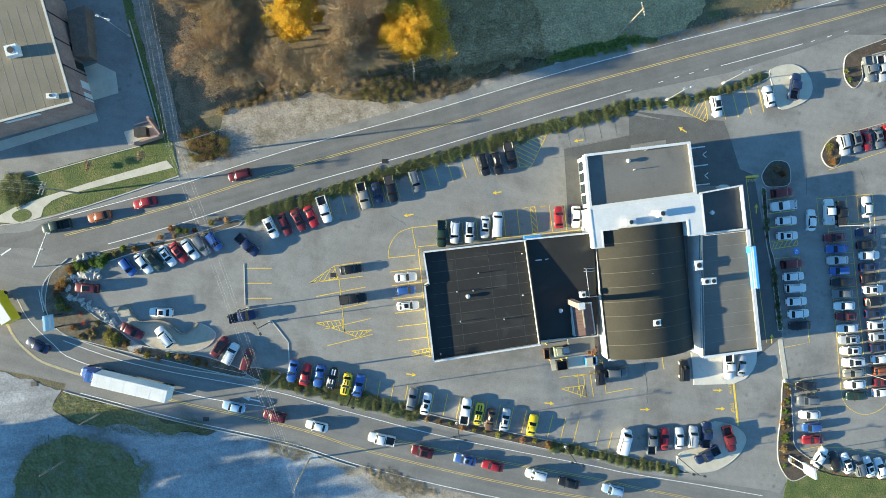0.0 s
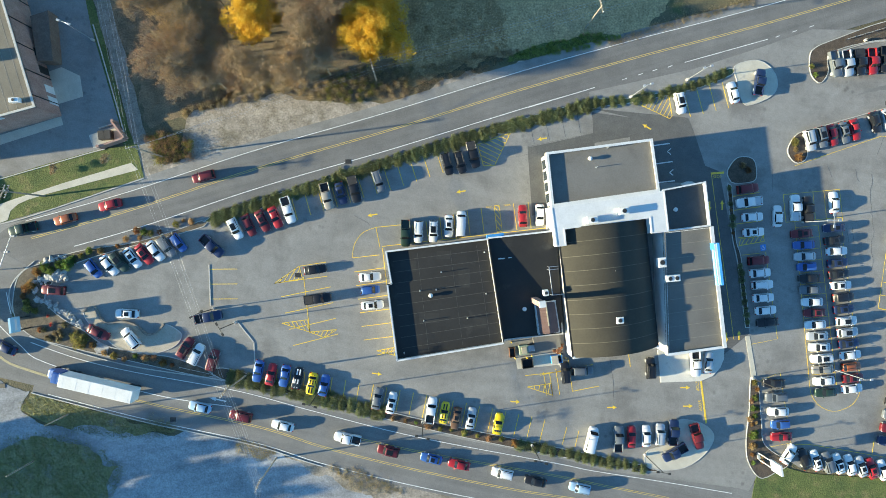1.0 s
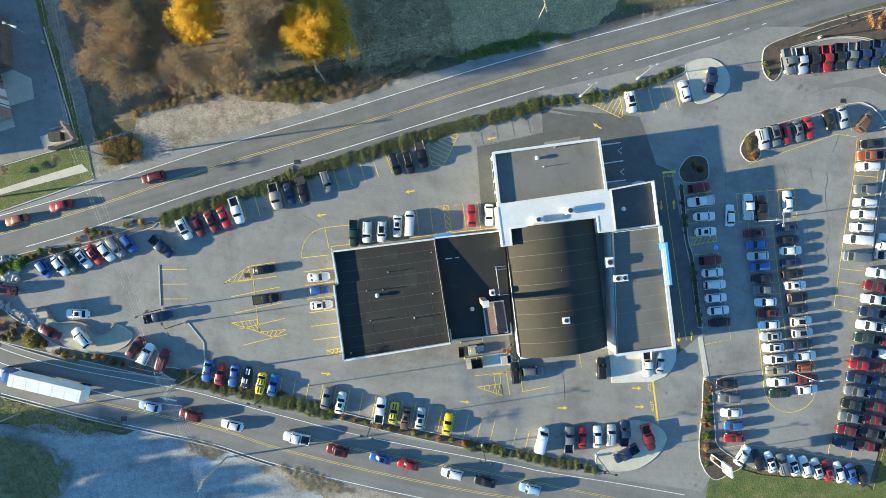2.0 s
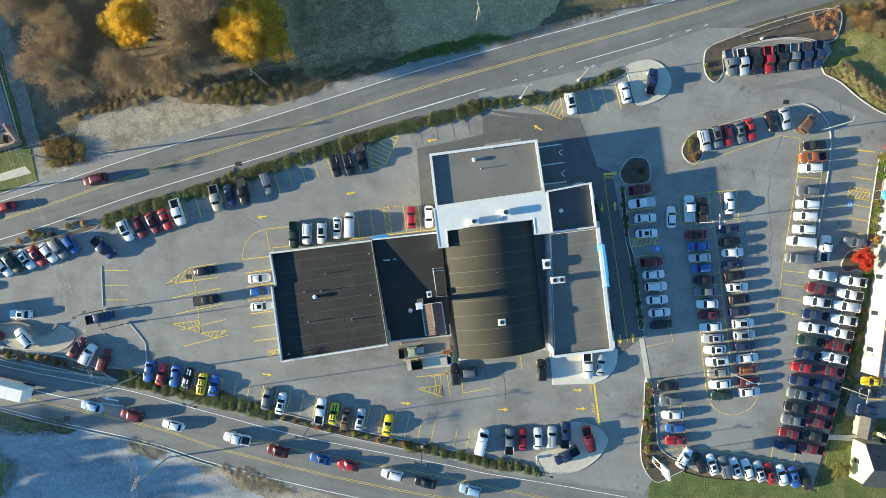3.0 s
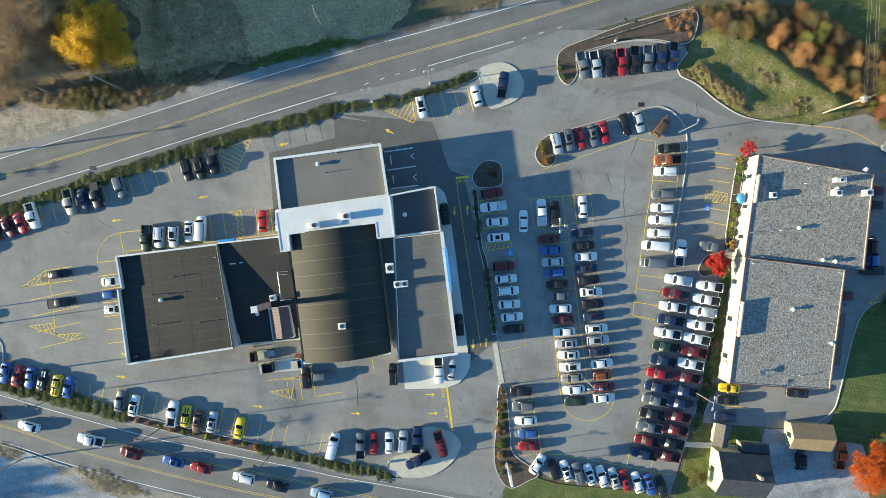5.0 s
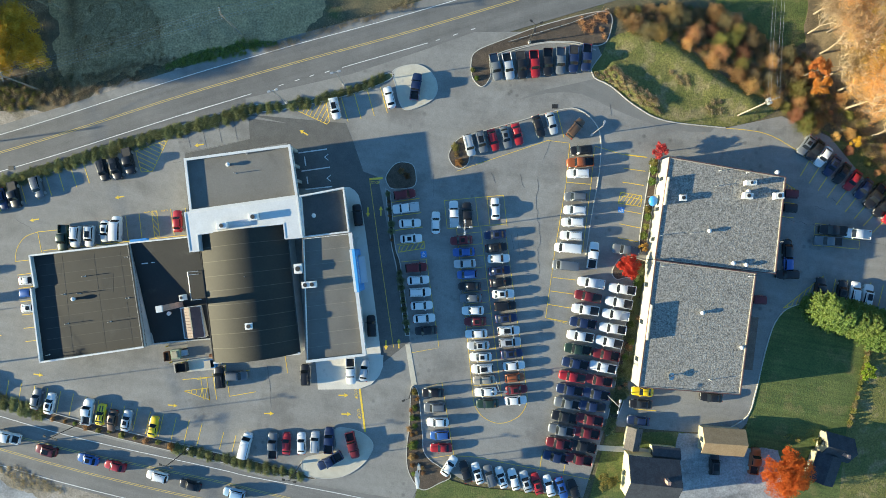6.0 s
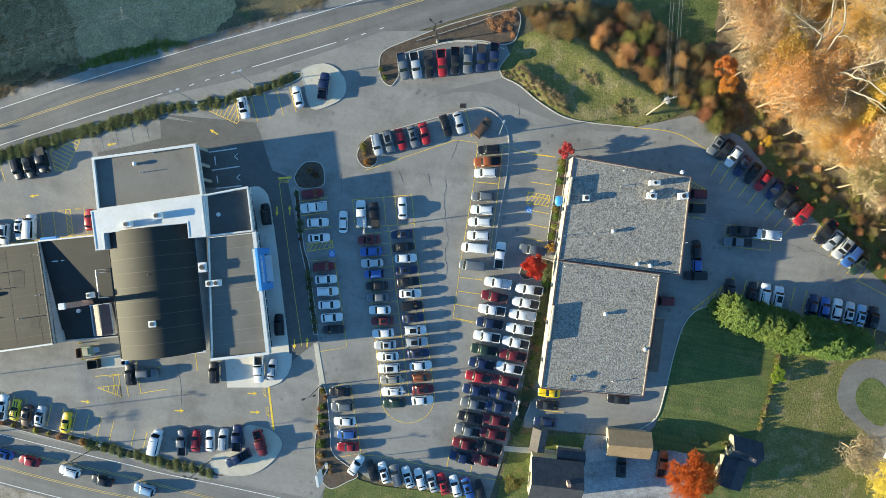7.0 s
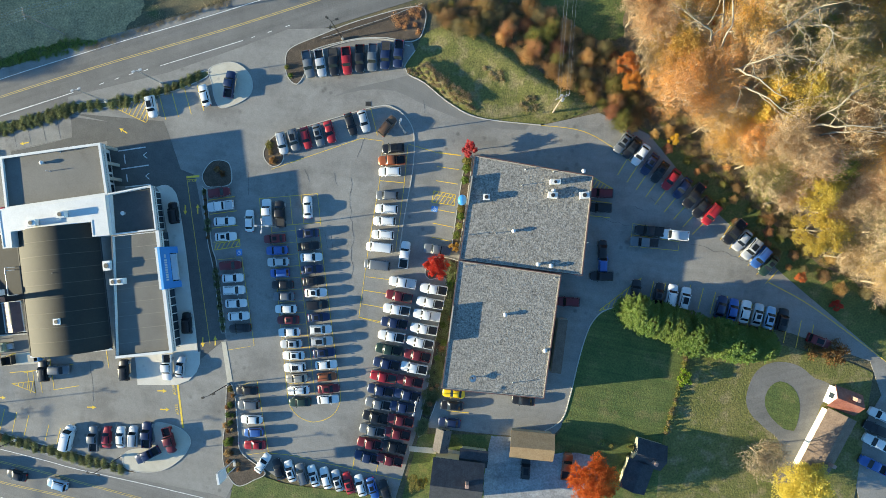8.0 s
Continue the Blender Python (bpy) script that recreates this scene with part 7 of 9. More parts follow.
# yellow removal lorry at the junction
van = tagged(root("box_van", *(-82.56, -14.03), 0.012, 122), "yellow box van with a white top at the junction", "van")
bm = bmesh.new()
box(bm, -3.2, 1.8, -1.15, 1.15, 0.8, 3.1, 0.05)
part("box_body", bm, [PAINTS["y"][1]], van, "yellow box body")
bm = bmesh.new()
box(bm, -3.1, 1.7, -1.05, 1.05, 3.1, 3.16)
part("box_top", bm, WHITE_WALL, van, "white roof panel")
bm = bmesh.new()
cabin_solid(bm, 3.6, 3.0, 1.9, 1.85, 1.05, 0.9, 0.5, 2.2)
part("cab", bm, PAINTS["y"][1], van)
for ax in (-2.2, 2.8):
    for sgn in (-1, 1):
        bm = bmesh.new()
        tube(bm, (ax, sgn * 0.95 - 0.13, 0.42), (ax, sgn * 0.95 + 0.13, 0.42), 0.42, sides=14)
        part("wheel", bm, TYRE, van)
# waste enclosure in the yard
pen = tagged(root("bin_enclosure"), "brick-walled waste enclosure at the edge of a yard", "enclosure")
for nm, line, h, m in (("brick_side", [(-54.73, 23.97), (-52.45, 20.85)], 1.7, BRICK), ("brick_side", [(-52.62, 20.68), (-57.34, 19.04)], 1.7, BRICK), ("rail", [(-58.08, 22.95), (-55.0, 23.92)], 0.5, KERB)):
    w = 0.2 if m is BRICK else 0.08
    part(nm, strip_mesh([Vector(p) for p in line], w, -w, 0.0, h), m, pen)
for nm, at in (("gate_post", (-54.6, 24.15)), ("gate_post", (-57.5, 19.0))):
    bm = bmesh.new()
    tube(bm, (at[0], at[1], 0.0), (at[0], at[1], 1.9), 0.3, sides=12)
    part(nm, bm, BRICK, pen)
slab("enclosure_pad", [(-60.31, 21.57), (-57.89, 22.3), (-54.9, 23.6), (-52.8, 20.8), (-57.2, 19.3), (-59.38, 18.9)], 0.0, 0.07, CONCRETE, "pale concrete pad in front of a waste enclosure", "pavement")
tip = tagged(root("waste_container", -56.4, 21.4, 0.07, 6), "black steel waste container with a sloping lid", "waste container")
bm = bmesh.new()
box(bm, -1.25, 1.25, -0.9, 0.9, 0.12, 1.25, 0.05)
part("tub", bm, DARK_STEEL, tip)
for x in (-0.62, 0.62):
    bm = bmesh.new()
    box(bm, x - 0.6, x + 0.6, -0.92, 0.92, 1.26, 1.33, 0.02)
    part("lid", bm, LINER, tip)
for x in (-1.3, 1.3):
    bm = bmesh.new()
    box(bm, x - 0.05, x + 0.05, -0.5, 0.5, 0.7, 0.95)
    part("lifting_pocket", bm, DARK_STEEL, tip)
for x in (-1.0, 1.0):
    bm = bmesh.new()
    box(bm, x - 0.12, x + 0.12, -0.8, 0.8, 0.0, 0.13)
    part("skid", bm, DARK_STEEL, tip)


# ---- plants ----
YELLOW_LEAF = leafy("golden_leaves", [(0.70, 0.445, 0.055), (0.76, 0.52, 0.075), (0.60, 0.36, 0.045), (0.80, 0.60, 0.12), (0.52, 0.30, 0.045)], through_light=0.55, vary=0.0)
LEMON_LEAF = leafy("lemon_gold_leaves", [(0.74, 0.50, 0.10), (0.82, 0.59, 0.14), (0.62, 0.38, 0.08), (0.80, 0.62, 0.20), (0.52, 0.33, 0.10)], through_light=0.5)
PALE_YELLOW_LEAF = leafy("pale_yellow_leaves", [(0.78, 0.62, 0.12), (0.65, 0.53, 0.12), (0.85, 0.69, 0.15), (0.50, 0.43, 0.10)], vary=0.0)
BROWN_LEAF = leafy("dry_brown_leaves", [(0.41, 0.27, 0.15), (0.32, 0.20, 0.11), (0.51, 0.36, 0.19), (0.45, 0.26, 0.11), (0.27, 0.18, 0.11)])
RUSSET_LEAF = leafy("russet_leaves", [(0.43, 0.25, 0.12), (0.36, 0.195, 0.095), (0.48, 0.30, 0.14), (0.31, 0.15, 0.085)], vary=0.6)
TAN_LEAF = leafy("tan_leaves", [(0.58, 0.38, 0.17), (0.48, 0.30, 0.135), (0.66, 0.46, 0.20), (0.42, 0.25, 0.11), (0.60, 0.38, 0.14)], through_light=0.5, vary=0.5)
AMBER_LEAF = leafy("amber_leaves", [(0.78, 0.49, 0.13), (0.68, 0.39, 0.10), (0.86, 0.60, 0.18), (0.58, 0.30, 0.09)], through_light=0.5, vary=0.5)
STRAW_LEAF = leafy("straw_leaves", [(0.27, 0.215, 0.115), (0.21, 0.165, 0.09), (0.33, 0.275, 0.15)])
GREEN_LEAF = leafy("green_leaves", [(0.13, 0.20, 0.05), (0.09, 0.16, 0.04), (0.21, 0.26, 0.07), (0.17, 0.22, 0.05)])
OLIVE_LEAF = leafy("olive_leaves", [(0.24, 0.25, 0.07), (0.17, 0.18, 0.06), (0.31, 0.29, 0.10), (0.39, 0.31, 0.10)])
LUSH_LEAF = leafy("lush_leaves", [(0.24, 0.32, 0.06), (0.18, 0.26, 0.05), (0.32, 0.38, 0.09), (0.14, 0.20, 0.04)])
HEDGE_LEAF = leafy("hedge_leaves", [(0.20, 0.23, 0.105), (0.26, 0.28, 0.135), (0.15, 0.18, 0.08), (0.34, 0.34, 0.19)])
VERGE_LEAF = leafy("bright_grass_blades", [(0.36, 0.45, 0.12), (0.29, 0.38, 0.09), (0.44, 0.48, 0.18)])
CONIFER_LEAF = leafy("conifer_needles", [(0.19, 0.28, 0.075), (0.24, 0.33, 0.095), (0.13, 0.20, 0.05), (0.32, 0.38, 0.14)])
RED_LEAF = leafy("scarlet_leaves", [(0.62, 0.05, 0.035), (0.50, 0.04, 0.03), (0.70, 0.11, 0.06), (0.42, 0.04, 0.03)], vary=0.0)
ORANGE_LEAF = leafy("orange_leaves", [(0.60, 0.14, 0.03), (0.50, 0.10, 0.025), (0.68, 0.20, 0.04), (0.38, 0.08, 0.02)], vary=0.0)
RUST_BUSH = leafy("rust_bush_leaves", [(0.30, 0.14, 0.055), (0.24, 0.115, 0.05), (0.22, 0.16, 0.07), (0.36, 0.18, 0.07)])
ROUGH_LEAF = leafy("rough_grass_blades", [(0.21, 0.235, 0.075), (0.27, 0.275, 0.10), (0.34, 0.31, 0.14), (0.16, 0.19, 0.06)])
WEED = leafy("dry_weeds", [(0.42, 0.33, 0.19), (0.32, 0.25, 0.15), (0.50, 0.40, 0.24), (0.26, 0.24, 0.11)])


def leaf_mesh(name, centres, size, mat, seed, flat=0.35):
    """Small leaves or clumps of leaves, each a bent card of its own, at the given centres."""
    r = np.random.RandomState(seed)
    n = len(centres)
    u = r.normal(size=(n, 3))
    u[:, 2] *= flat
    u /= np.linalg.norm(u, axis=1, keepdims=True)
    v = np.cross(u, r.normal(size=(n, 3)))
    v /= np.linalg.norm(v, axis=1, keepdims=True)
    s = size * r.uniform(0.6, 1.4, (n, 1))
    w = np.cross(u, v) * s * 0.25
    c = np.asarray(centres)
    corners = np.stack([c - u * s - w, c - v * s * 0.7 + w, c + u * s - w, c + v * s * 0.7 + w], 1).reshape(-1, 3)
    data = bpy.data.meshes.new(name)
    data.from_pydata(corners.tolist(), [], (np.arange(n * 4).reshape(-1, 4)).tolist())
    data.materials.append(mat)
    return data


def limbs_mesh(name, segments, mat, sides=5):
    """Tapered limbs: rows of start, end, start radius, end radius."""
    verts, faces = [], []
    for a, b, ra, rb in segments:
        d = (b - a).normalized()
        x = d.orthogonal().normalized()
        y = d.cross(x)
        base = len(verts)
        k = sides if ra > 0.06 else 3
        for p, rad in ((a, ra), (b, rb)):
            for i in range(k):
                t = 2 * math.pi * i / k
                verts.append(tuple(p + (x * math.cos(t) + y * math.sin(t)) * rad))
        for i in range(k):
            j = (i + 1) % k
            faces.append((base + i, base + j, base + k + j, base + k + i))
    data = bpy.data.meshes.new(name)
    data.from_pydata(verts, [], faces)
    data.materials.append(mat)
    return data


def branch_out(r, height, spread, levels, kids, fork=0.35, lean=0.12):
    """Limbs of a tree about the origin, and the points where twigs end."""
    segs, ends = [], []
    rad = height * 0.018 + 0.05

    def grow(p, d, length, rr, level):
        steps = 2 if level < levels else 1
        for _ in range(steps):
            q = p + d * (length / steps)
            segs.append((p, q, rr, rr * 0.86))
            p, rr = q, rr * 0.86
            d = (d + Vector((r.gauss(0, lean), r.gauss(0, lean), r.gauss(0.03, lean * 0.6)))).normalized()
        if level >= levels:
            ends.append(p)
            return
        for k in range(kids if level else kids + 1):
            turn = 2 * math.pi * (k + r.random() * 0.6) / kids
            side = Vector((math.cos(turn), math.sin(turn), 0))
            up = r.uniform(0.35, 0.9) / (1 + 0.25 * level)
            nd = (d * 0.45 + side * spread * r.uniform(0.6, 1.2) + Vector((0, 0, up))).normalized()
            grow(p, nd, length * r.uniform(0.58, 0.78), rr * 0.68, level + 1)

    grow(Vector((0, 0, 0)), Vector((0, 0, 1)), height * fork, rad, 0)
    top = max(e.z for e in ends)
    f = height / top
    segs = [(a * f, b * f, ra, rb) for a, b, ra, rb in segs]
    return segs, [e * f for e in ends]


def tree(name, label, height, spread, leaves, size, leaf_mat, bark=BARK, levels=4, kids=3, seed=1, jitter=0.8, category="tree", twigs=4, stout=1.0, twig_mat=TWIG, leafy_share=0.5, twig_size=1.0):
    """A half-bare tree: limbs, a haze of twigs, and leaves left in clumps on some of the branches."""
    r = random.Random(seed)
    segs, ends = branch_out(r, height, spread, levels, kids)
    segs = [(a, b, ra * stout, rb * stout) for a, b, ra, rb in segs]
    ob = tagged(root(name), label, category)
    tips = []
    fine = []
    for p in ends:
        kept = r.random() < leafy_share
        for _ in range(twigs):
            d = Vector((r.gauss(0, 1), r.gauss(0, 1), r.gauss(0.5, 0.7))).normalized()
            q = p + d * r.uniform(0.6, 1.5)
            fine.append((p, q, 0.028 * twig_size, 0.012 * twig_size))
            side = (d + Vector((r.gauss(0, 0.7), r.gauss(0, 0.7), r.gauss(0.1, 0.6)))).normalized()
            q2 = p.lerp(q, 0.5) + side * r.uniform(0.3, 0.8)
            fine.append((p.lerp(q, 0.5), q2, 0.021 * twig_size, 0.01 * twig_size))
            if kept:
                tips += [q, q2]
    trunk = new("trunk", limbs_mesh("trunk", segs, bark))
    trunk.parent = ob
    twig = new("twig_crown", limbs_mesh("twig_crown", fine, twig_mat))
    twig.parent = ob
    if leaves:
        g = np.random.RandomState(seed)
        e = np.array([tuple(p) for p in tips])
        c = e[g.randint(0, len(e), leaves)] + g.normal(size=(leaves, 3)) * jitter * 0.3
        crown = new("crown", leaf_mesh("crown", c, size, leaf_mat, seed))
        crown.parent = ob
    return ob


def crown_tree(name, label, height, radius, leaves, size, leaf_mat, seed=1, lumps=16, category="tree"):
    """A full-leaved tree: lumps of leaves, each of many small clumps, round the limbs with gaps between them."""
    r = random.Random(seed)
    g = np.random.RandomState(seed)
    segs, ends = branch_out(r, height * 0.85, 0.8, 3, 3)
    wide = max(math.hypot(e.x, e.y) for e in ends)
    segs = [(Vector((a.x * radius * 0.8 / wide, a.y * radius * 0.8 / wide, a.z)), Vector((b.x * radius * 0.8 / wide, b.y * radius * 0.8 / wide, b.z)), ra, rb) for a, b, ra, rb in segs]
    ob = tagged(root(name), label, category)
    trunk = new("trunk", limbs_mesh("trunk", segs, BARK))
    trunk.parent = ob
    centres = []
    clumps = 26
    for k in range(lumps):
        t = 2.399 * k + r.uniform(-0.3, 0.3)
        rr = radius * 0.76 * math.sqrt((k + 0.5) / lumps) * r.uniform(0.85, 1.12)
        c = np.array([rr * math.cos(t), rr * math.sin(t), height * (0.38 + 0.46 * (1 - (rr / radius) ** 2)) + r.uniform(-0.12, 0.08) * height])
        lump = radius * r.uniform(0.17, 0.36)
        d = g.normal(size=(clumps, 3))
        d /= np.linalg.norm(d, axis=1, keepdims=True)
        heart = c + d * lump * g.uniform(0.55, 1.15, (clumps, 1)) * np.array([1, 1, 0.75])
        n = max(2, leaves // (lumps * clumps))
        centres.append((heart[:, None, :] + g.normal(size=(clumps, n, 3)) * lump * np.array([0.2, 0.2, 0.13])).reshape(-1, 3))
    crown = new("crown", leaf_mesh("crown", np.concatenate(centres), size, leaf_mat, seed))
    crown.parent = ob
    return ob


def bush_mesh(name, radius, height, leaves, size, mat, seed):
    g = np.random.RandomState(seed)
    d = g.normal(size=(leaves, 3))
    d[:, 2] = np.abs(d[:, 2])
    d /= np.linalg.norm(d, axis=1, keepdims=True)
    lump = 1 + 0.22 * np.sin(5 * np.arctan2(d[:, 1], d[:, 0]) + seed) * (1 - d[:, 2])
    c = d * np.array([radius, radius, height]) * (g.uniform(0.45, 1.05, (leaves, 1)) * lump[:, None])
    c[:, 2] += 0.08
    return leaf_mesh(name, c, size, mat, seed)


def bush(name, label, radius, height, leaves, size, mat, seed, category="bush"):
    return tagged(new(name, bush_mesh(name, radius, height, leaves, size, mat, seed)), label, category)


def plant(kinds, at, r, low=0.85, high=1.2, z=0.0, group=""):
    """A copy of one of the kinds, turned and scaled by chance."""
    s = r.uniform(low, high)
    ob = copy_thing(r.choice(kinds), pose(at[0], at[1], z(at) if callable(z) else z, 0, 0, r.uniform(0, 360)) @ Matrix.Diagonal((s * r.uniform(0.82, 1.2), s, s * r.uniform(0.85, 1.15), 1)))
    return tagged(ob, group=group)


def inside(p, poly):
    hit = False
    for i in range(len(poly)):
        (x0, y0), (x1, y1) = poly[i - 1], poly[i]
        if (y0 > p[1]) != (y1 > p[1]) and p[0] < (x1 - x0) * (p[1] - y0) / (y1 - y0) + x0:
            hit = not hit
    return hit


def scatter(poly, gap, r, tries=4000):
    """Points inside a plan outline that keep a distance from one another."""
    xs, ys = [p[0] for p in poly], [p[1] for p in poly]
    out = []
    for _ in range(tries):
        p = (r.uniform(min(xs), max(xs)), r.uniform(min(ys), max(ys)))
        if inside(p, poly) and all((p[0] - q[0]) ** 2 + (p[1] - q[1]) ** 2 > gap * gap for q in out):
            out.append(p)
    return out




def take(kinds, spots, r, **extra):
    """The first plants are the patterns themselves, so that none is left over."""
    spots = list(spots)
    for ob, p in zip(kinds, spots):
        z = extra.get("z", 0.0)
        ob.matrix_basis = pose(p[0], p[1], z(p) if callable(z) else z, 0, 0, r.uniform(0, 360))
        tagged(ob, group=extra.get("group", ""))
    for p in spots[len(kinds):]:
        plant(kinds, p, r, **extra)


r = random.Random(11)
# north woods: mostly bare, with brown leaves left
bare = [tree("bare_tree", "bare grey-brown tree with a few dry leaves", 10.5 + k, 0.85, (4600, 3000, 1500, 4200)[k], 0.085, (BROWN_LEAF, TAN_LEAF, BROWN_LEAF, BROWN_LEAF)[k], TWIG, 5, 3, 20 + k, 1.0, leafy_share=0.4) for k in range(4)]
woods_north = [(-47.82, 52.56), (4.50, 54.38), (5.69, 44.65), (2.47, 36.94), (-6.24, 34.53), (-20.27, 32.02), (-35.18, 29.51), (-39.41, 31.55), (-43.63, 38.90)]
GOLD = [(-1.72, 41.60), (-24.07, 42.67)]
far_off = [p for p in scatter([(x, y) for x, y in woods_north], 2.9, r) if all(math.dist(p, q) > 8.2 for q in GOLD)]
take(bare, far_off, r, low=0.62, high=0.88, group="north woods")
gold = crown_tree("golden_tree", "tall tree with golden autumn leaves", 13.0, 7.7, 46000, 0.15, YELLOW_LEAF, 5, 40)
gold.matrix_basis = pose(*(-1.75, 41.0), 0)
gold2 = crown_tree("golden_tree", "golden autumn tree among bare trees", 13.0, 5.9, 20000, 0.14, YELLOW_LEAF, 6, 24)
gold2.matrix_basis = pose(*(-24.2, 42.7), 0)


def weed_field(name, label, poly, gap, mat, size=0.15, high=0.8, seed=1, each=160, wide=0.8):
    """Rough weeds over a plan outline, all in one mesh."""
    q = random.Random(seed)
    g = np.random.RandomState(seed)
    out = []
    for x, y in scatter([tuple(p) for p in poly], gap, q):
        s = q.uniform(0.5, 1.2)
        d = g.normal(size=(each * 2, 3)) * np.array([wide, wide, 0.35 * high]) * s * 0.55
        d[:, 2] = np.abs(d[:, 2]) + 0.05
        lift = bank_height(Vector((x, y))) if in_outline(Vector((x, y)), BASIN) else 0.0
        out.append(d + np.array([x, y, lift]))
    return tagged(new(name, leaf_mesh(name, np.concatenate(out), size * 0.5, mat, seed)), label, "weeds", kind="stuff")


EDGE = [(-41.70, 25.82), (-30.90, 28.59), (-21.73, 30.88), (-6.64, 29.13), (5.07, 32.67), (6.21, 37.38), (-12.50, 35.16), (-34.34, 31.74)]
weed_field("dry_weeds", "dry brown weeds at the edge of bare woods", EDGE, 1.5, WEED, seed=41, high=1.4)
weed_field("green_weeds", "green briars at the edge of bare woods", [(-12.48, 32.25), (-5.51, 34.75), (-0.81, 32.53), (-4.30, 29.18), (-11.30, 29.37)], 1.4, OLIVE_LEAF, seed=42, high=1.6)
weed_field("straw_weeds", "straw-brown weeds at the edge of bare woods", EDGE, 3.0, STRAW_LEAF, seed=43, high=1.2)
weed_field("scrub", "olive scrub beside the gravel track", [(-48.48, 21.09), (-45.66, 22.06), (-39.42, 20.11), (-39.98, 17.21), (-46.21, 15.95)], 1.2, OLIVE_LEAF, seed=44, high=2.4)
weed_field("scrub", "dry brown scrub beside the gravel track", [(-48.48, 21.09), (-45.66, 22.06), (-39.42, 20.11), (-39.98, 17.21), (-46.21, 15.95)], 1.2, BROWN_LEAF, seed=45, high=2.6)
for k, (poly, gap) in enumerate((([(-3.13, 29.91), (-1.41, 33.69), (9.76, 36.54), (24.02, 39.61), (28.82, 40.09), (25.25, 37.64), (12.17, 33.42), (3.92, 30.30)], 1.3), ([(46.98, 42.24), (70.31, 49.25), (78.99, 52.52), (79.03, 50.84), (60.44, 45.72), (48.22, 41.56)], 1.2), ([(-11.96, -47.35), (-4.86, -48.87), (3.49, -53.06), (-6.02, -52.08)], 1.3), ([(-30.64, -41.46), (-23.09, -44.14), (-24.83, -45.90), (-30.63, -43.82)], 1.2), ([(-48.42, -36.62), (-43.86, -38.06), (-44.43, -39.81), (-48.42, -38.84)], 1.3))):
    weed_field("verge_weeds", "dry weeds on the road verge", poly, gap * 0.75, WEED, 0.11, 0.3, 50 + k, 110, 0.9)
weed_field("verge_greens", "bright green weeds on the road verge", [(25.84, 38.12), (30.02, 40.36), (43.30, 43.81), (50.03, 43.28), (42.13, 40.68)], 0.9, VERGE_LEAF, 0.13, 0.6, 58, 150, 0.6)
weed_field("bank_weeds", "dry weeds on the grass bank", [(116.93, 36.60), (120.43, 37.97), (122.32, 36.56), (129.84, 31.21), (130.57, 28.44), (126.13, 30.77), (120.47, 34.72)], 0.9, WEED, 0.13, 0.7, 59, 160, 0.6)
weed_field("bank_weeds", "dry weeds on the grass bank", [(132.75, 37.18), (137.03, 35.43), (136.25, 33.95), (133.01, 35.11)], 1.3, WEED, 0.14, 0.9, 60, 120, 0.6)
weed_field("bank_weeds", "dry scrub on the mulched bank", [(113.03, 47.18), (119.46, 49.52), (119.53, 44.21), (116.00, 45.41)], 1.5, TAN_LEAF, 0.15, 1.4, 61, 160, 0.8)
weed_field("bank_weeds", "grey weeds beside the pole", [(139.98, 30.49), (142.83, 30.83), (143.21, 28.54), (140.59, 28.54)], 1.3, WEED, 0.15, 1.0, 62, 140, 0.7)
weed_field("patch_weeds", "dry stalks on a rough grass patch", [(-79.28, -43.56), (-70.38, -41.33), (-58.05, -43.78), (-56.92, -53.14), (-78.21, -54.00)], 2.6, WEED, 0.1, 0.6, 63, 60, 1.0)

for k, (poly, mat) in enumerate((([(-76.38, -40.35), (-67.59, -39.73), (-57.48, -43.78), (-54.43, -47.09), (-55.56, -51.29), (-58.50, -56.05), (-70.43, -59.35), (-83.20, -55.66), (-80.61, -44.93)], ROUGH_LEAF), ([(-72.80, -31.71), (-74.81, -34.82), (-70.59, -37.39), (-64.00, -39.30), (-52.39, -40.80), (-44.66, -40.16), (-43.75, -39.23), (-48.08, -38.26), (-64.44, -33.84)], ROUGH_LEAF), ([(-76.38, -40.35), (-67.59, -39.73), (-57.48, -43.78), (-54.43, -47.09), (-55.56, -51.29), (-58.50, -56.05), (-70.43, -59.35), (-83.20, -55.66), (-80.61, -44.93)], WEED))):
    weed_field("rough_grass", "rough tufted grass over a yard", poly, (0.8, 0.8, 2.2)[k], mat, 0.11, 0.14, 70 + k, (45, 45, 12)[k], 0.95)
weed_field("field_weeds", "dry brown stalks at the edge of a field", [(4.86, 54.86), (17.87, 55.29), (25.11, 48.48), (25.22, 39.64), (9.78, 35.13), (5.06, 33.84)], 1.1, BROWN_LEAF, 0.12, 0.3, 80, 60, 1.1)
weed_field("field_weeds", "sparse dry stalks over a field", [(11.94, 55.09), (66.38, 59.30), (64.13, 47.27), (45.75, 42.92), (25.22, 39.64), (12.14, 35.77)], 1.5, WEED, 0.12, 0.3, 81, 26, 1.5)
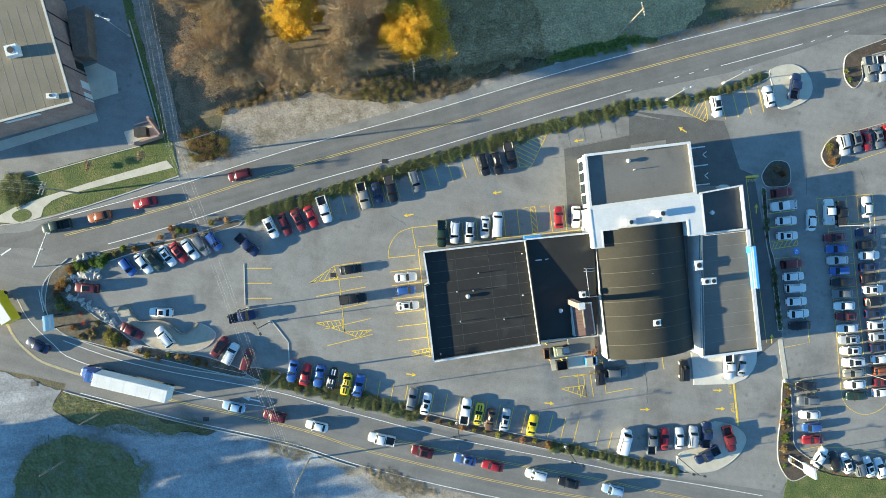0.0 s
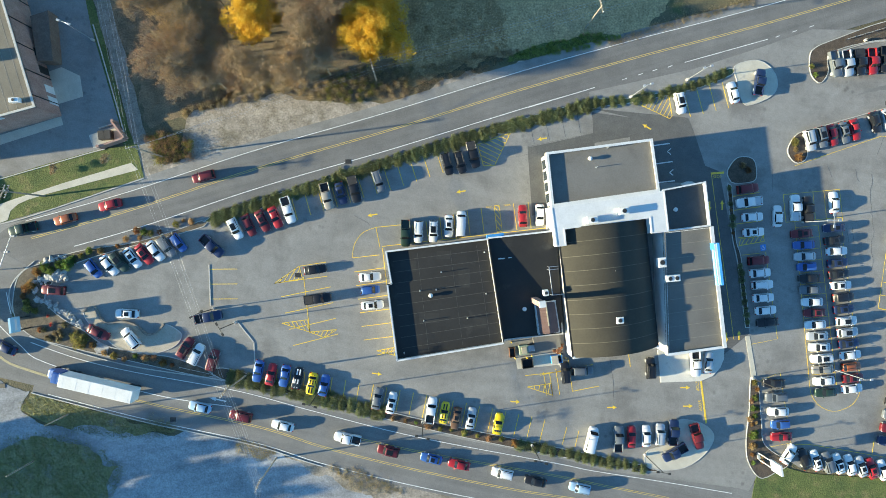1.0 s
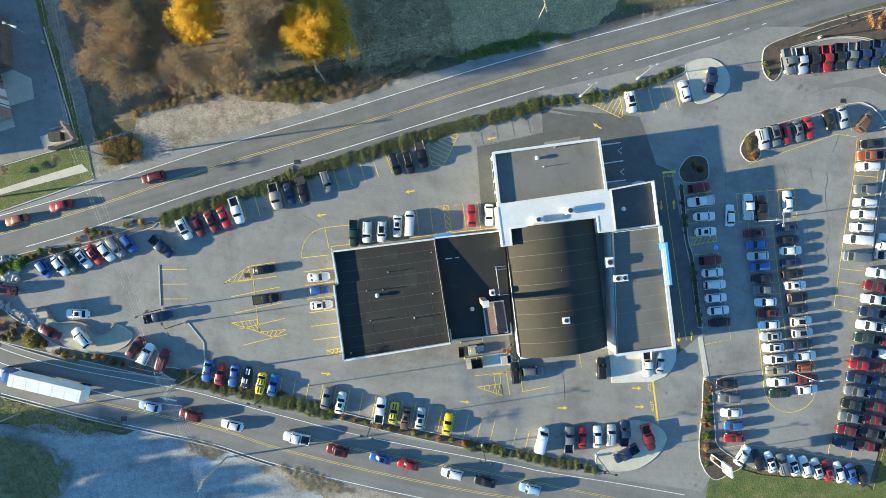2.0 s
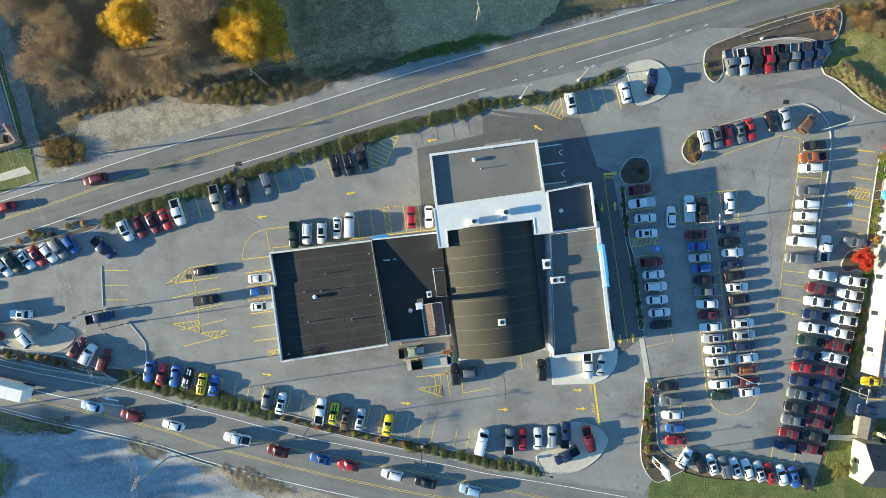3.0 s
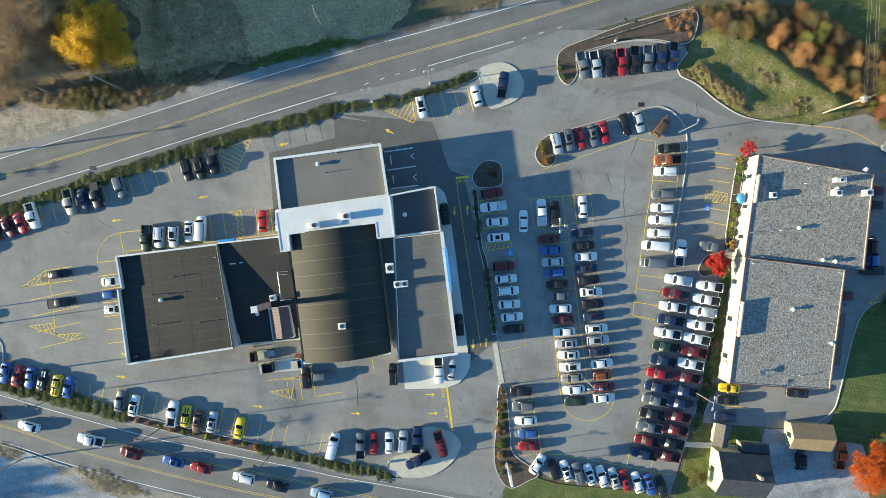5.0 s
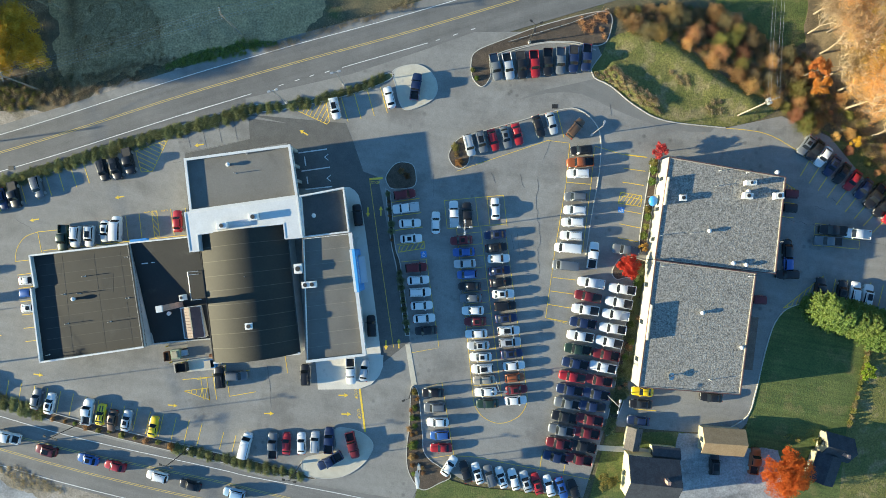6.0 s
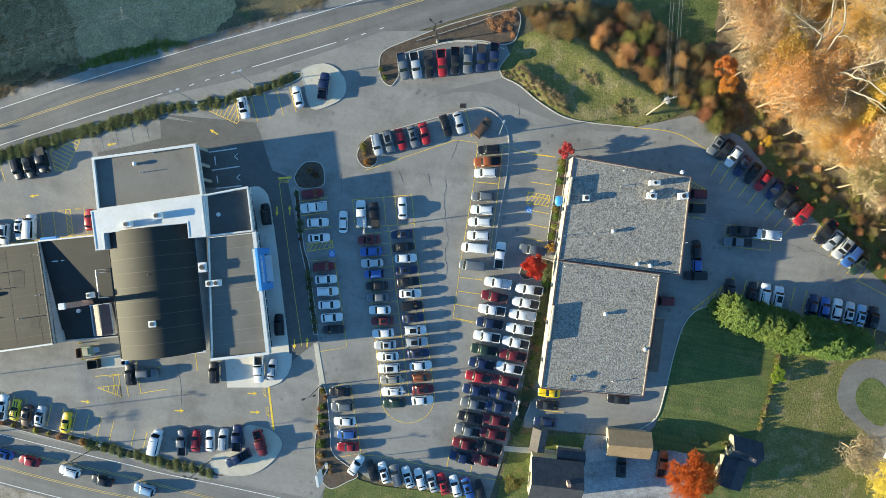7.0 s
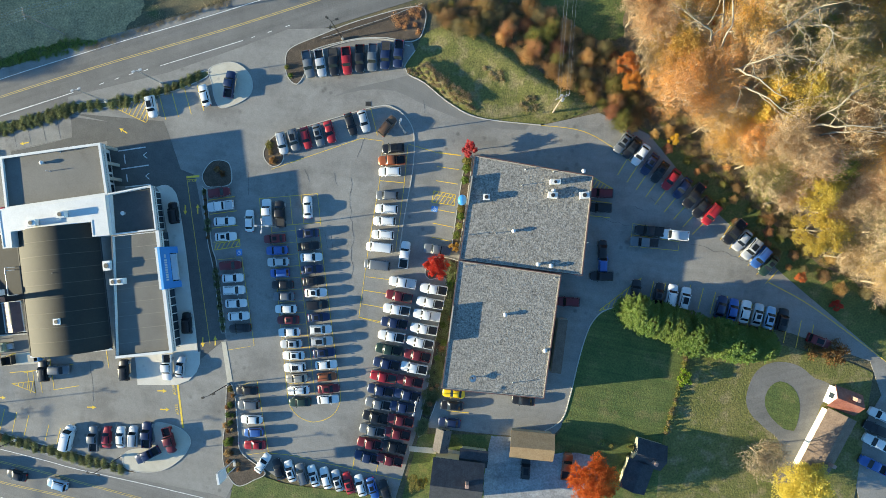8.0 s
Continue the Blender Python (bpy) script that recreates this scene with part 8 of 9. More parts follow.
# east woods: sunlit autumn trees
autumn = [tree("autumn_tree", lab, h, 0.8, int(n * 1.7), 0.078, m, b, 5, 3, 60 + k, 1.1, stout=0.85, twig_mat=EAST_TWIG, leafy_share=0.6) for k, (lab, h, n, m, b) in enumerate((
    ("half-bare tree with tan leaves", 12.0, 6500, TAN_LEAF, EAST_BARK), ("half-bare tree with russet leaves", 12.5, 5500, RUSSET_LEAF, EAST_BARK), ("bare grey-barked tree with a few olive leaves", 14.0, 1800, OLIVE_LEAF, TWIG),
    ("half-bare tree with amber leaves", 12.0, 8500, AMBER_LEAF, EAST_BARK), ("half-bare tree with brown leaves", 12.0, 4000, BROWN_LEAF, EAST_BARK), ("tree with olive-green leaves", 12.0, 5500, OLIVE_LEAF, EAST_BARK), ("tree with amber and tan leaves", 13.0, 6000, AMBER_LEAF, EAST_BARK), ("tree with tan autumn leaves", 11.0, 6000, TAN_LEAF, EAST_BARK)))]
woods_east = [(160.89, 53.39), (216.57, 51.76), (220.46, -8.53), (205.72, -5.77), (195.91, 1.77), (187.77, 9.91), (181.10, 17.09), (172.86, 25.04), (164.92, 33.48), (160.22, 41.27)]
GOLD_SPOTS = [(183.02, 28.04), (188.47, 28.77), (186.31, 24.53), (181.75, 24.06), (193.28, 4.71), (192.14, 11.29), (167.22, 37.32), (167.05, 44.78)]
GREEN_SPOTS = [(195.90, 15.26), (191.06, 39.55), (174.38, 45.93), (193.14, 14.00)]
SYCAMORES = [(174.6, 31.6), (173.4, 36.0), (188.0, 21.6), (186.5, 40.5)]
RED_SPOTS = [(177.18, 29.76), (198.15, 24.79), (186.67, 18.08), (164.2, 44.9), (172.5, 40.6), (179.4, 37.4), (181.9, 31.5), (190.8, 20.9)]
spots = [p for p in scatter([(x, y) for x, y in woods_east], 3.5, r) if all(math.dist(p, q) > 2.9 for q in GOLD_SPOTS + GREEN_SPOTS) and all(math.dist(p, q) > 1.3 for q in RED_SPOTS) and all(math.dist(p, q) > 1.6 for q in SYCAMORES)]
spots += [(179.0, 41.6), (182.3, 43.2), (183.2, 34.8), (178.3, 38.6), (175.2, 39.4), (185.6, 36.5)]
r.shuffle(spots)
take(autumn, spots, r, low=0.75, high=1.1, z=hill, group="east woods")
gold_kind = crown_tree("golden_tree", "golden autumn tree in the sunlit woods", 14.5, 5.0, 9000, 0.14, LEMON_LEAF, 66, 14)
take([gold_kind], GOLD_SPOTS, r, low=0.85, high=1.1, z=hill, group="golden trees in the woods")
lush = crown_tree("green_tree", "green-leaved tree in the autumn woods", 11.5, 4.6, 11000, 0.14, LUSH_LEAF, 67, 18)
take([lush], GREEN_SPOTS, r, low=0.6, high=0.9, z=hill, group="green trees in the woods")
scarlet = crown_tree("scarlet_tree", "slender tree with scarlet leaves in the woods", 11.0, 1.9, 1500, 0.13, leafy("dull_scarlet_leaves", [(0.55, 0.13, 0.08), (0.45, 0.10, 0.06), (0.60, 0.20, 0.10)]), 68, 8)
take([scarlet], RED_SPOTS, r, low=0.6, high=0.9, z=hill, group="scarlet trees in the woods")


def sycamore(name, label, height, seed):
    """A tall bare tree: a stout pale trunk that forks into long crooked limbs with fine twigs."""
    r = random.Random(seed)
    segs, fine = [], []

    def wander(p, d, length, rr, level):
        steps = max(3, int(length / 1.1))
        for k in range(steps):
            d = (d + Vector((r.gauss(0, 0.22), r.gauss(0, 0.22), r.gauss(0.02, 0.14)))).normalized()
            q = p + d * (length / steps)
            thin = rr * (1 - 0.75 * (k + 1) / steps)
            segs.append((p, q, rr * (1 - 0.75 * k / steps), thin))
            p = q
            if level < 3 and k > steps * 0.2 and r.random() < 0.62:
                turn = r.uniform(0, 2 * math.pi)
                side = Vector((math.cos(turn), math.sin(turn), r.uniform(0.0, 0.5)))
                wander(p, (d * 0.55 + side * 0.8).normalized(), length * r.uniform(0.3, 0.55), thin * 0.62, level + 1)
            if level >= 2:
                t = (d + Vector((r.gauss(0, 0.7), r.gauss(0, 0.7), r.gauss(0.1, 0.5)))).normalized()
                fine.append((p, p + t * r.uniform(0.5, 1.3), 0.024, 0.01))
                fine.append((p, p - t.cross(d) * r.uniform(0.5, 1.2) + d * 0.4, 0.02, 0.01))

    top = Vector((0, 0, height * 0.36))
    segs.append((Vector((0, 0, -0.5)), top * 0.5, 0.38, 0.33))
    segs.append((top * 0.5, top, 0.33, 0.29))
    for turn in (0.2, 2.6, 4.4):
        wander(top, Vector((0.42 * math.cos(turn), 0.42 * math.sin(turn), 1.0)).normalized(), height * r.uniform(0.5, 0.64), 0.235, 1)
    ob = tagged(root(name), label, "tree")
    for piece, data, mat in (("trunk", segs, PALE_BARK), ("twig_crown", fine, EAST_TWIG)):
        twig = new(piece, limbs_mesh(piece, data, mat, 6))
        twig.parent = ob
    return ob


pale_tree = sycamore("sycamore", "tall bare sycamore with stout pale limbs", 25.0, 71)
for k, (at, way) in enumerate(zip(SYCAMORES, (0, 150, 40, 260))):
    stand = pose(at[0], at[1], hill(at), 0, 0, way) @ pose(0, 0, 0, 0, 5, 0)
    if k:
        tagged(copy_thing(pale_tree, stand), group="bare sycamores")
    else:
        pale_tree.matrix_basis = stand
        tagged(pale_tree, group="bare sycamores")
rusty_tree = crown_tree("rust_tree", "rust-orange tree at the edge of the woods", 7.0, 2.6, 2600, 0.13, leafy("rust_orange_leaves", [(0.60, 0.24, 0.07), (0.50, 0.18, 0.05), (0.66, 0.32, 0.09)]), 69, 10)
take([rusty_tree], [(160.01, 36.12), (160.92, 33.11)], r, low=0.6, high=0.95, z=hill, group="rust-orange trees by the woods")
shrubs = [bush("shrub", lab, 1.7, 1.7, 2000, 0.085, m, 80 + k, "shrub") for k, (lab, m) in enumerate((("tangled brown shrub in a thicket", BROWN_LEAF), ("russet autumn shrub in a thicket", RUSSET_LEAF), ("olive-green shrub in a thicket", OLIVE_LEAF), ("tan dry shrub in a thicket", TAN_LEAF), ("straw-brown shrub in a thicket", STRAW_LEAF)))]
thicket = [(121.20, 49.95), (135.06, 50.89), (144.23, 48.48), (159.04, 39.26), (165.99, 26.23), (161.56, 25.10), (155.87, 29.65), (144.43, 37.10), (134.02, 44.05), (123.59, 45.90)]
take(shrubs, scatter([(x, y) for x, y in thicket], 2.0, r), r, low=0.35, high=1.35, group="thicket along the basin")
for p in scatter([(163.77, 26.23), (177.25, 16.66), (197.28, -2.24), (195.73, -4.51), (186.35, 2.09), (173.95, 16.64), (161.56, 25.10)], 2.4, r):
    plant(shrubs, p, r, 0.4, 0.75, group="scrub under the woods")
for p in scatter([(197.31, -3.36), (226.11, -11.68), (226.26, -16.11), (211.44, -12.03)], 3.2, r):
    plant(shrubs, p, r, 0.6, 1.2, group="scrub under the woods")
belt = [(159.55, 41.51), (170.36, 29.05), (181.60, 17.81), (198.20, 3.38), (215.45, -5.26), (215.55, -8.59), (198.33, -1.10), (179.49, 14.42), (165.99, 26.23), (157.43, 35.88)]
for p in scatter(belt, 3.4, r):
    plant(shrubs, p, r, 0.35, 0.8, group="scrub under the woods")
for k in range(3):
    weed_field("bramble", "low tangled brambles under the woods", belt, 2.0, (BROWN_LEAF, OLIVE_LEAF, WEED)[k], 0.13, 0.9, 210 + k, 130, 1.0)
for k in range(5):
    weed_field("bramble", "low tangled brambles along the thicket", thicket, 1.6 + 0.2 * k, (BROWN_LEAF, RUSSET_LEAF, OLIVE_LEAF, TAN_LEAF, WEED)[k], 0.15, 1.8, 200 + k, 150, 1.0)

# hedges along the roads
hedge = [bush("hedge_bush", "low dark green juniper in a roadside hedge", 1.4, 0.4, 1600, 0.075, HEDGE_LEAF, 100 + k) for k in range(3)]


def along(pts, gap, r, wobble=0.25):
    line = smooth_line(pts, 0.4)
    out, run = [line[0]], 0.0
    for a, b in zip(line, line[1:]):
        run += (b - a).length
        if run >= gap:
            run = 0.0
            out.append(b + Vector((r.uniform(-wobble, wobble), r.uniform(-wobble, wobble))))
    return [(p.x, p.y) for p in out]


north_line = [(-34.82, 4.55), (-16.99, 10.37), (0.51, 16.14), (18.25, 21.76), (32.64, 25.60), (42.92, 28.55)]
take(hedge, along(north_line, 1.15, r), r, low=0.65, high=0.95, z=0.1, group="north hedge")
for off in (-0.9, 0.9):
    for p in along([(x, y + off * 0.75) for x, y in north_line], 1.9, r):
        plant(hedge, p, r, 0.6, 0.85, 0.1, "north hedge")
for pts in ([(44.50, 29.07), (51.47, 29.94)], [(53.32, 29.74), (62.55, 32.10), (73.07, 35.96)], [(28.70, -43.46), (43.46, -46.53), (55.28, -48.87)]):
    for off in (-0.35, 0.35):
        for p in along([(x, y + off) for x, y in pts], 1.6, r):
            plant(hedge, p, r, 0.55, 0.85, 0.1, "road hedges")
for off in (-0.85, 0.0, 0.85):
    for p in along([(-31.84 + off * 0.25, -28.50 + off), (-16.74 + off * 0.25, -32.10 + off), (-0.22 + off * 0.25, -36.30 + off)], 1.6, r, 0.3):
        plant(hedge, p, r, 0.6, 0.85, 0.1, "south hedge")
rusty = [bush("rust_bush", "round rust-brown bush in mulch", 0.75, 0.8, 420, 0.1, RUST_BUSH, 120 + k) for k in range(2)] + [bush("rust_bush", "round olive bush in mulch", 0.8, 0.85, 420, 0.1, OLIVE_LEAF, 125), bush("green_bush", "round dark green bush in mulch", 0.8, 0.8, 420, 0.1, GREEN_LEAF, 126), bush("brown_bush", "twiggy brown bush in mulch", 0.75, 0.7, 360, 0.1, BROWN_LEAF, 127)]
spots = along([(1.57, -37.45), (12.94, -39.93), (29.31, -43.22)], 2.4, r)
spots += along([(79.57, -30.62), (80.11, -36.94), (80.14, -43.04), (81.78, -47.86)], 1.5, r, 0.5) + along([(78.97, -34.54), (79.01, -41.86), (79.67, -47.95)], 1.7, r, 0.4)
spots += [(-50.15, 0.56), (-49.25, 1.73), (-47.89, 1.51), (-50.71, 2.06), (-42.80, 3.30), (-41.32, 4.13), (-39.73, 3.91), (-51.27, -23.78), (-49.23, -24.25), (-47.52, -24.25), (-59.72, -21.45), (-70.32, -18.23), (-58.02, -2.05), (-61.94, -3.23), (-73.63, -11.34), (-57.47, -23.08), (-55.56, -23.77), (-53.53, -24.47), (-45.59, -25.19), (-43.88, -25.77), (-54.65, -1.09), (-52.97, 0.31), (-46.19, 1.76), (-60.26, -2.07), (-63.62, -3.82)]
spots += [(88.13, 19.75), (88.75, 17.97), (87.87, 21.18), (76.48, 16.13), (77.72, 15.18), (91.40, 37.48), (92.26, 35.71)]
r.shuffle(spots)
take(rusty, spots, r, low=0.55, high=1.15, z=0.1, group="round bushes in the beds")
facade = [bush("facade_bush", "clipped yellow-green bush beside the white facade", 0.9, 1.2, 480, 0.12, OLIVE_LEAF, 131), bush("facade_bush", "clipped green bush beside the white facade", 0.9, 1.2, 480, 0.12, GREEN_LEAF, 132)]
take(facade, along([(129.33, 18.15), (128.71, 12.92)], 1.6, r) + along([(128.20, 8.26), (127.48, 1.25)], 1.6, r), r, low=0.7, high=1.0, z=0.1, group="facade bushes")
for p in scatter([(126.61, -3.44), (128.07, -6.93), (125.66, -18.74), (123.46, -30.63), (120.60, -38.46), (122.26, -29.48), (124.48, -18.77)], 1.05, r):
    plant(hedge + rusty[3:], p, r, 0.7, 1.15, 0.1, "planting between trucks and store")
for p in along([(73.65, 11.31), (74.69, 1.70)], 1.4, r) + along([(76.21, -5.51), (78.02, -18.53)], 1.3, r, 0.1):
    plant(hedge + rusty[:1], p, r, 0.4, 0.6, 0.1, "aisle planting")

# single trees
def lone(name, label, at, height, radius, leaves, size, mat, seed, lumps=12):
    ob = crown_tree(name, label, height, radius, leaves, size, mat, seed, lumps)
    ob.matrix_basis = pose(at[0], at[1], 0)
    return ob


lone("red_maple", "small maple with scarlet leaves", (123.52, -3.59), 4.6, 2.7, 7000, 0.1, RED_LEAF, 141)
lone("pink_maple", "small maple with pinkish red leaves", (129.90, 20.22), 3.6, 1.8, 1800, 0.14, leafy("pink_red_leaves", [(0.55, 0.11, 0.08), (0.45, 0.08, 0.06), (0.62, 0.18, 0.11)]), 142, 8)
lone("small_orange_tree", "small tree with orange leaves", (126.96, 0.44), 2.4, 1.2, 900, 0.12, leafy("pale_orange_leaves", [(0.55, 0.30, 0.07), (0.48, 0.24, 0.06), (0.60, 0.36, 0.10)]), 143, 6)
lone("orange_maple", "large maple with orange leaves", (155.15, -45.14), 7.0, 5.2, 18000, 0.12, ORANGE_LEAF, 144, 26)
lone("yellow_tree", "tree with pale yellow leaves", (195.12, -44.51), 6.5, 5.6, 15000, 0.12, PALE_YELLOW_LEAF, 145, 26)
lone("red_bush", "round bush with dark red leaves", (202.30, -9.93), 1.2, 1.4, 800, 0.12, RED_LEAF, 146, 6)
lone("orange_bush", "round bush with orange leaves", (195.33, -4.57), 1.8, 1.5, 900, 0.12, leafy("bright_orange_leaves", [(0.62, 0.24, 0.08), (0.52, 0.18, 0.06), (0.68, 0.30, 0.10)]), 147, 6)
lone("russet_hedge", "low russet shrub border beside a lawn", (202.18, -19.42), 1.5, 3.2, 1800, 0.14, RUST_BUSH, 148, 10)
lone("russet_hedge", "low russet shrub border beside a lawn", (198.41, -18.40), 1.3, 2.4, 1200, 0.14, RUST_BUSH, 149, 8)
lone("yellow_bush", "bright yellow shrub at the woods' edge", (170.33, 22.41), 1.8, 1.3, 700, 0.13, YELLOW_LEAF, 150, 6)
lone("lime_bush", "bright yellow-green bush in a hedge row", (173.52, -24.95), 2.2, 1.9, 1500, 0.13, leafy("lime_leaves", [(0.30, 0.40, 0.05), (0.24, 0.33, 0.04), (0.38, 0.46, 0.08)]), 151, 8)
for k, (at, rad) in enumerate((((157.64, -38.91), 0.8), ((159.57, -39.41), 0.7), ((163.63, -39.60), 1.1))):
    lone("clipped_bush", "small clipped lime-green garden bush", at, 1.3, rad, 600, 0.1, OLIVE_LEAF, 155 + k, 5)
bare_lone = tree("bare_lawn_tree", "bare spreading tree with pale twigs on a lawn", 7.5, 1.3, 700, 0.06, TAN_LEAF, TWIG, 5, 3, 161, 0.5)
bare_lone.matrix_basis = pose(*(186.60, -38.68), 0)
lone("garden_shrub", "large yellow-green shrub beside a cream house", (120.08, -48.50), 2.6, 2.3, 2200, 0.12, OLIVE_LEAF, 152, 10)
# conifer row
conifers = []
for k in range(3):
    g = np.random.RandomState(170 + k)
    sprays = []
    for b in range(560):
        z = g.uniform(0.0, 1.0)
        ang = g.uniform(0, 2 * math.pi)
        reach = (math.sqrt(max(0.0, 1 - z ** 2.2)) * 3.5 + 0.25) * g.uniform(0.72, 1.12)
        t = g.uniform(0.45, 1.0, 46) ** 0.6
        side = g.normal(size=46) * 0.2 * (1.35 - t)
        sprays.append(np.stack([reach * t * math.cos(ang) - side * math.sin(ang), reach * t * math.sin(ang) + side * math.cos(ang), 0.5 + z * 6.6 + 0.5 * t * (1 - t) - 0.25 * t * t + g.normal(size=46) * 0.07], 1))
    c = np.concatenate(sprays)
    ob = tagged(root("conifer"), "dense green conifer in a screening row", "conifer")
    crown = new("crown", leaf_mesh("crown", c, 0.13, CONIFER_LEAF, 170 + k, 0.8))
    crown.parent = ob
    bm = bmesh.new()
    tube(bm, (0, 0, 0), (0, 0, 6.6), 0.24, 0.05)
    part("trunk", bm, BARK, ob)
    conifers.append(ob)
take(conifers, along([(163.3, -11.9), (167.4, -13.6), (172.0, -15.1), (176.6, -16.1), (181.3, -17.0), (186.6, -18.0)], 2.5, r, 0.6), r, low=0.92, high=1.15, group="conifer screen")
take([bush("garden_hedge", "thin brown garden hedge on a lawn", 0.7, 0.9, 380, 0.11, OLIVE_LEAF, 181, "hedge"), bush("garden_hedge", "thin dry brown garden hedge on a lawn", 0.6, 0.8, 320, 0.11, STRAW_LEAF, 182, "hedge")], along([(174.03, -20.34), (172.76, -27.84), (170.17, -37.17)], 0.9, r, 0.1), r, low=0.7, high=1.0, z=0.04, group="garden hedge")
for at, s in (((-66.37, 14.70), 0.7), ((-56.00, 16.59), 0.9), ((-66.92, 13.90), 0.5)):
    plant([bare_lone], at, r, 0.25 * s, 0.32 * s, group="young bare trees")
for p in scatter([(-83.45, 10.80), (-79.61, 11.99), (-77.97, 9.74), (-80.18, 7.44), (-82.91, 7.97)], 1.3, r):
    plant(hedge, p, r, 0.9, 1.3, group="corner shrubs")

# ---- rocks ----
def rock_mesh(seed):
    bm = bmesh.new()
    bmesh.ops.create_icosphere(bm, subdivisions=2, radius=0.9)
    for v in bm.verts:
        v.co *= 1 + 0.75 * noise.noise(v.co * 1.1 + Vector((seed * 3.1, 0, 0))) + 0.3 * noise.noise(v.co * 3.0 + Vector((0, seed * 2.3, 0)))
        v.co.z *= 0.7
    return bm


rocks = [tagged(mesh_object("boulder", rock_mesh(k), ROCK), "rough pale limestone boulder in a rock garden", "rock") for k in range(6)]
spots = along([(-71.1, -8.49), (-71.22, -9.83), (-70.92, -10.98), (-69.45, -12.31), (-67.23, -13.45), (-65.38, -14.6), (-63.52, -15.94), (-62.03, -17.48)], 0.19, r, 0.6)
spots += along([(-70.36, -7.92), (-68.51, -7.33), (-67.22, -7.71), (-65.92, -7.51), (-65.17, -6.54), (-66.84, -6.75), (-69.81, -8.68)], 0.3, r, 0.4) + along([(-70.17, -4.48), (-68.32, -3.89), (-64.98, -3.29)], 0.8, r, 0.25)
for ob, p in zip(rocks, spots):
    ob.matrix_basis = pose(p[0], p[1], 0.25, 0, 0, r.uniform(0, 360)) @ Matrix.Diagonal((0.4, 0.45, 0.4, 1))
    tagged(ob, group="rock garden")
for p in spots[6:]:
    s = r.uniform(0.3, 0.85)
    src = r.choice(rocks)
    ob = src.copy()
    scene.collection.objects.link(ob)
    ob.matrix_basis = pose(p[0], p[1], 0.22, r.uniform(-20, 20), r.uniform(-20, 20), r.uniform(0, 360)) @ Matrix.Diagonal((s, s * r.uniform(0.45, 1.0), s * r.uniform(0.6, 1.1), 1))
for kind, places in (
        (bush("mound_bush", "broad dark green mound in a rock garden", 1.15, 1.0, 900, 0.1, GREEN_LEAF, 191), [(-69.06, -5.42), (-67.95, -6.18), (-66.17, -5.02), (-64.54, -4.89)]),
        (bush("orange_shrub", "low rust-orange shrub in a rock garden", 1.0, 0.8, 600, 0.1, RUST_BUSH, 192), [(-70.72, -6.39), (-71.84, -9.07), (-72.76, -9.84)]),
        (bush("ball_bush", "clipped yellow-green ball bush", 0.75, 0.9, 600, 0.08, OLIVE_LEAF, 193), [(-72.77, -12.52), (-72.59, -13.85), (-71.12, -14.35)]),
        (bush("olive_shrub", "loose olive shrub on dry ground", 1.3, 0.9, 700, 0.1, OLIVE_LEAF, 194), [(-63.15, -19.79), (-61.66, -20.17), (-62.41, -20.94)]),
        (bush("tan_tuft", "small straw-yellow grass tuft", 0.55, 0.5, 260, 0.09, STRAW_LEAF, 195), [(-68.91, -19.98), (-68.17, -20.17), (-67.24, -19.02), (-65.94, -19.4), (-66.69, -20.17), (-66.42, -18.63), (-69.46, -18.25), (-65.38, -17.29)]),
        (bush("maroon_flowers", "small clump of maroon flowers", 0.4, 0.3, 60, 0.07, RED_LEAF, 196), [(-68.72, -15.38), (-68.16, -17.18)])):
    take([kind], places, r, low=0.85, high=1.15, z=0.1, group="rock garden planting")
slab("gravel_apron", [(-60.06, -21.68), (-58.59, -20.76), (-56.68, -21.92), (-56.91, -23.31), (-59.16, -23.08)], 0.0, 0.16, ROCK, "pale loose stones beside the kerb", "gravel")


# ---- poles, wires and signs ----
def utility_pole(at, height, turn, arms=1, label="weathered wooden utility pole with crossarms"):
    pole = tagged(root("utility_pole", at[0], at[1], 0.0, turn), label, "utility pole", "utility poles")
    bm = bmesh.new()
    tube(bm, (0, 0, -0.3), (0, 0, height), 0.18, 0.12, 10)
    part("pole", bm, POLE_WOOD, pole)
    for k in range(arms):
        z = height - 0.4 - k * 0.9
        bm = bmesh.new()
        box(bm, -1.3, 1.3, -0.07, 0.07, z - 0.07, z + 0.07)
        arm = part("crossarm", bm, POLE_WOOD, pole)
        for x in (-1.15, -0.6, 0.6, 1.15):
            bm = bmesh.new()
            tube(bm, (x, 0, z + 0.07), (x, 0, z + 0.28), 0.06, 0.04, 6)
            part("insulator", bm, WHITE_WALL, arm)
    return pole


def transformer(pole, z, y=0.35):
    bm = bmesh.new()
    tube(bm, (0, y, z), (0, y, z + 0.9), 0.28, sides=12)
    part("transformer", bm, STEEL, pole, "grey transformer can")


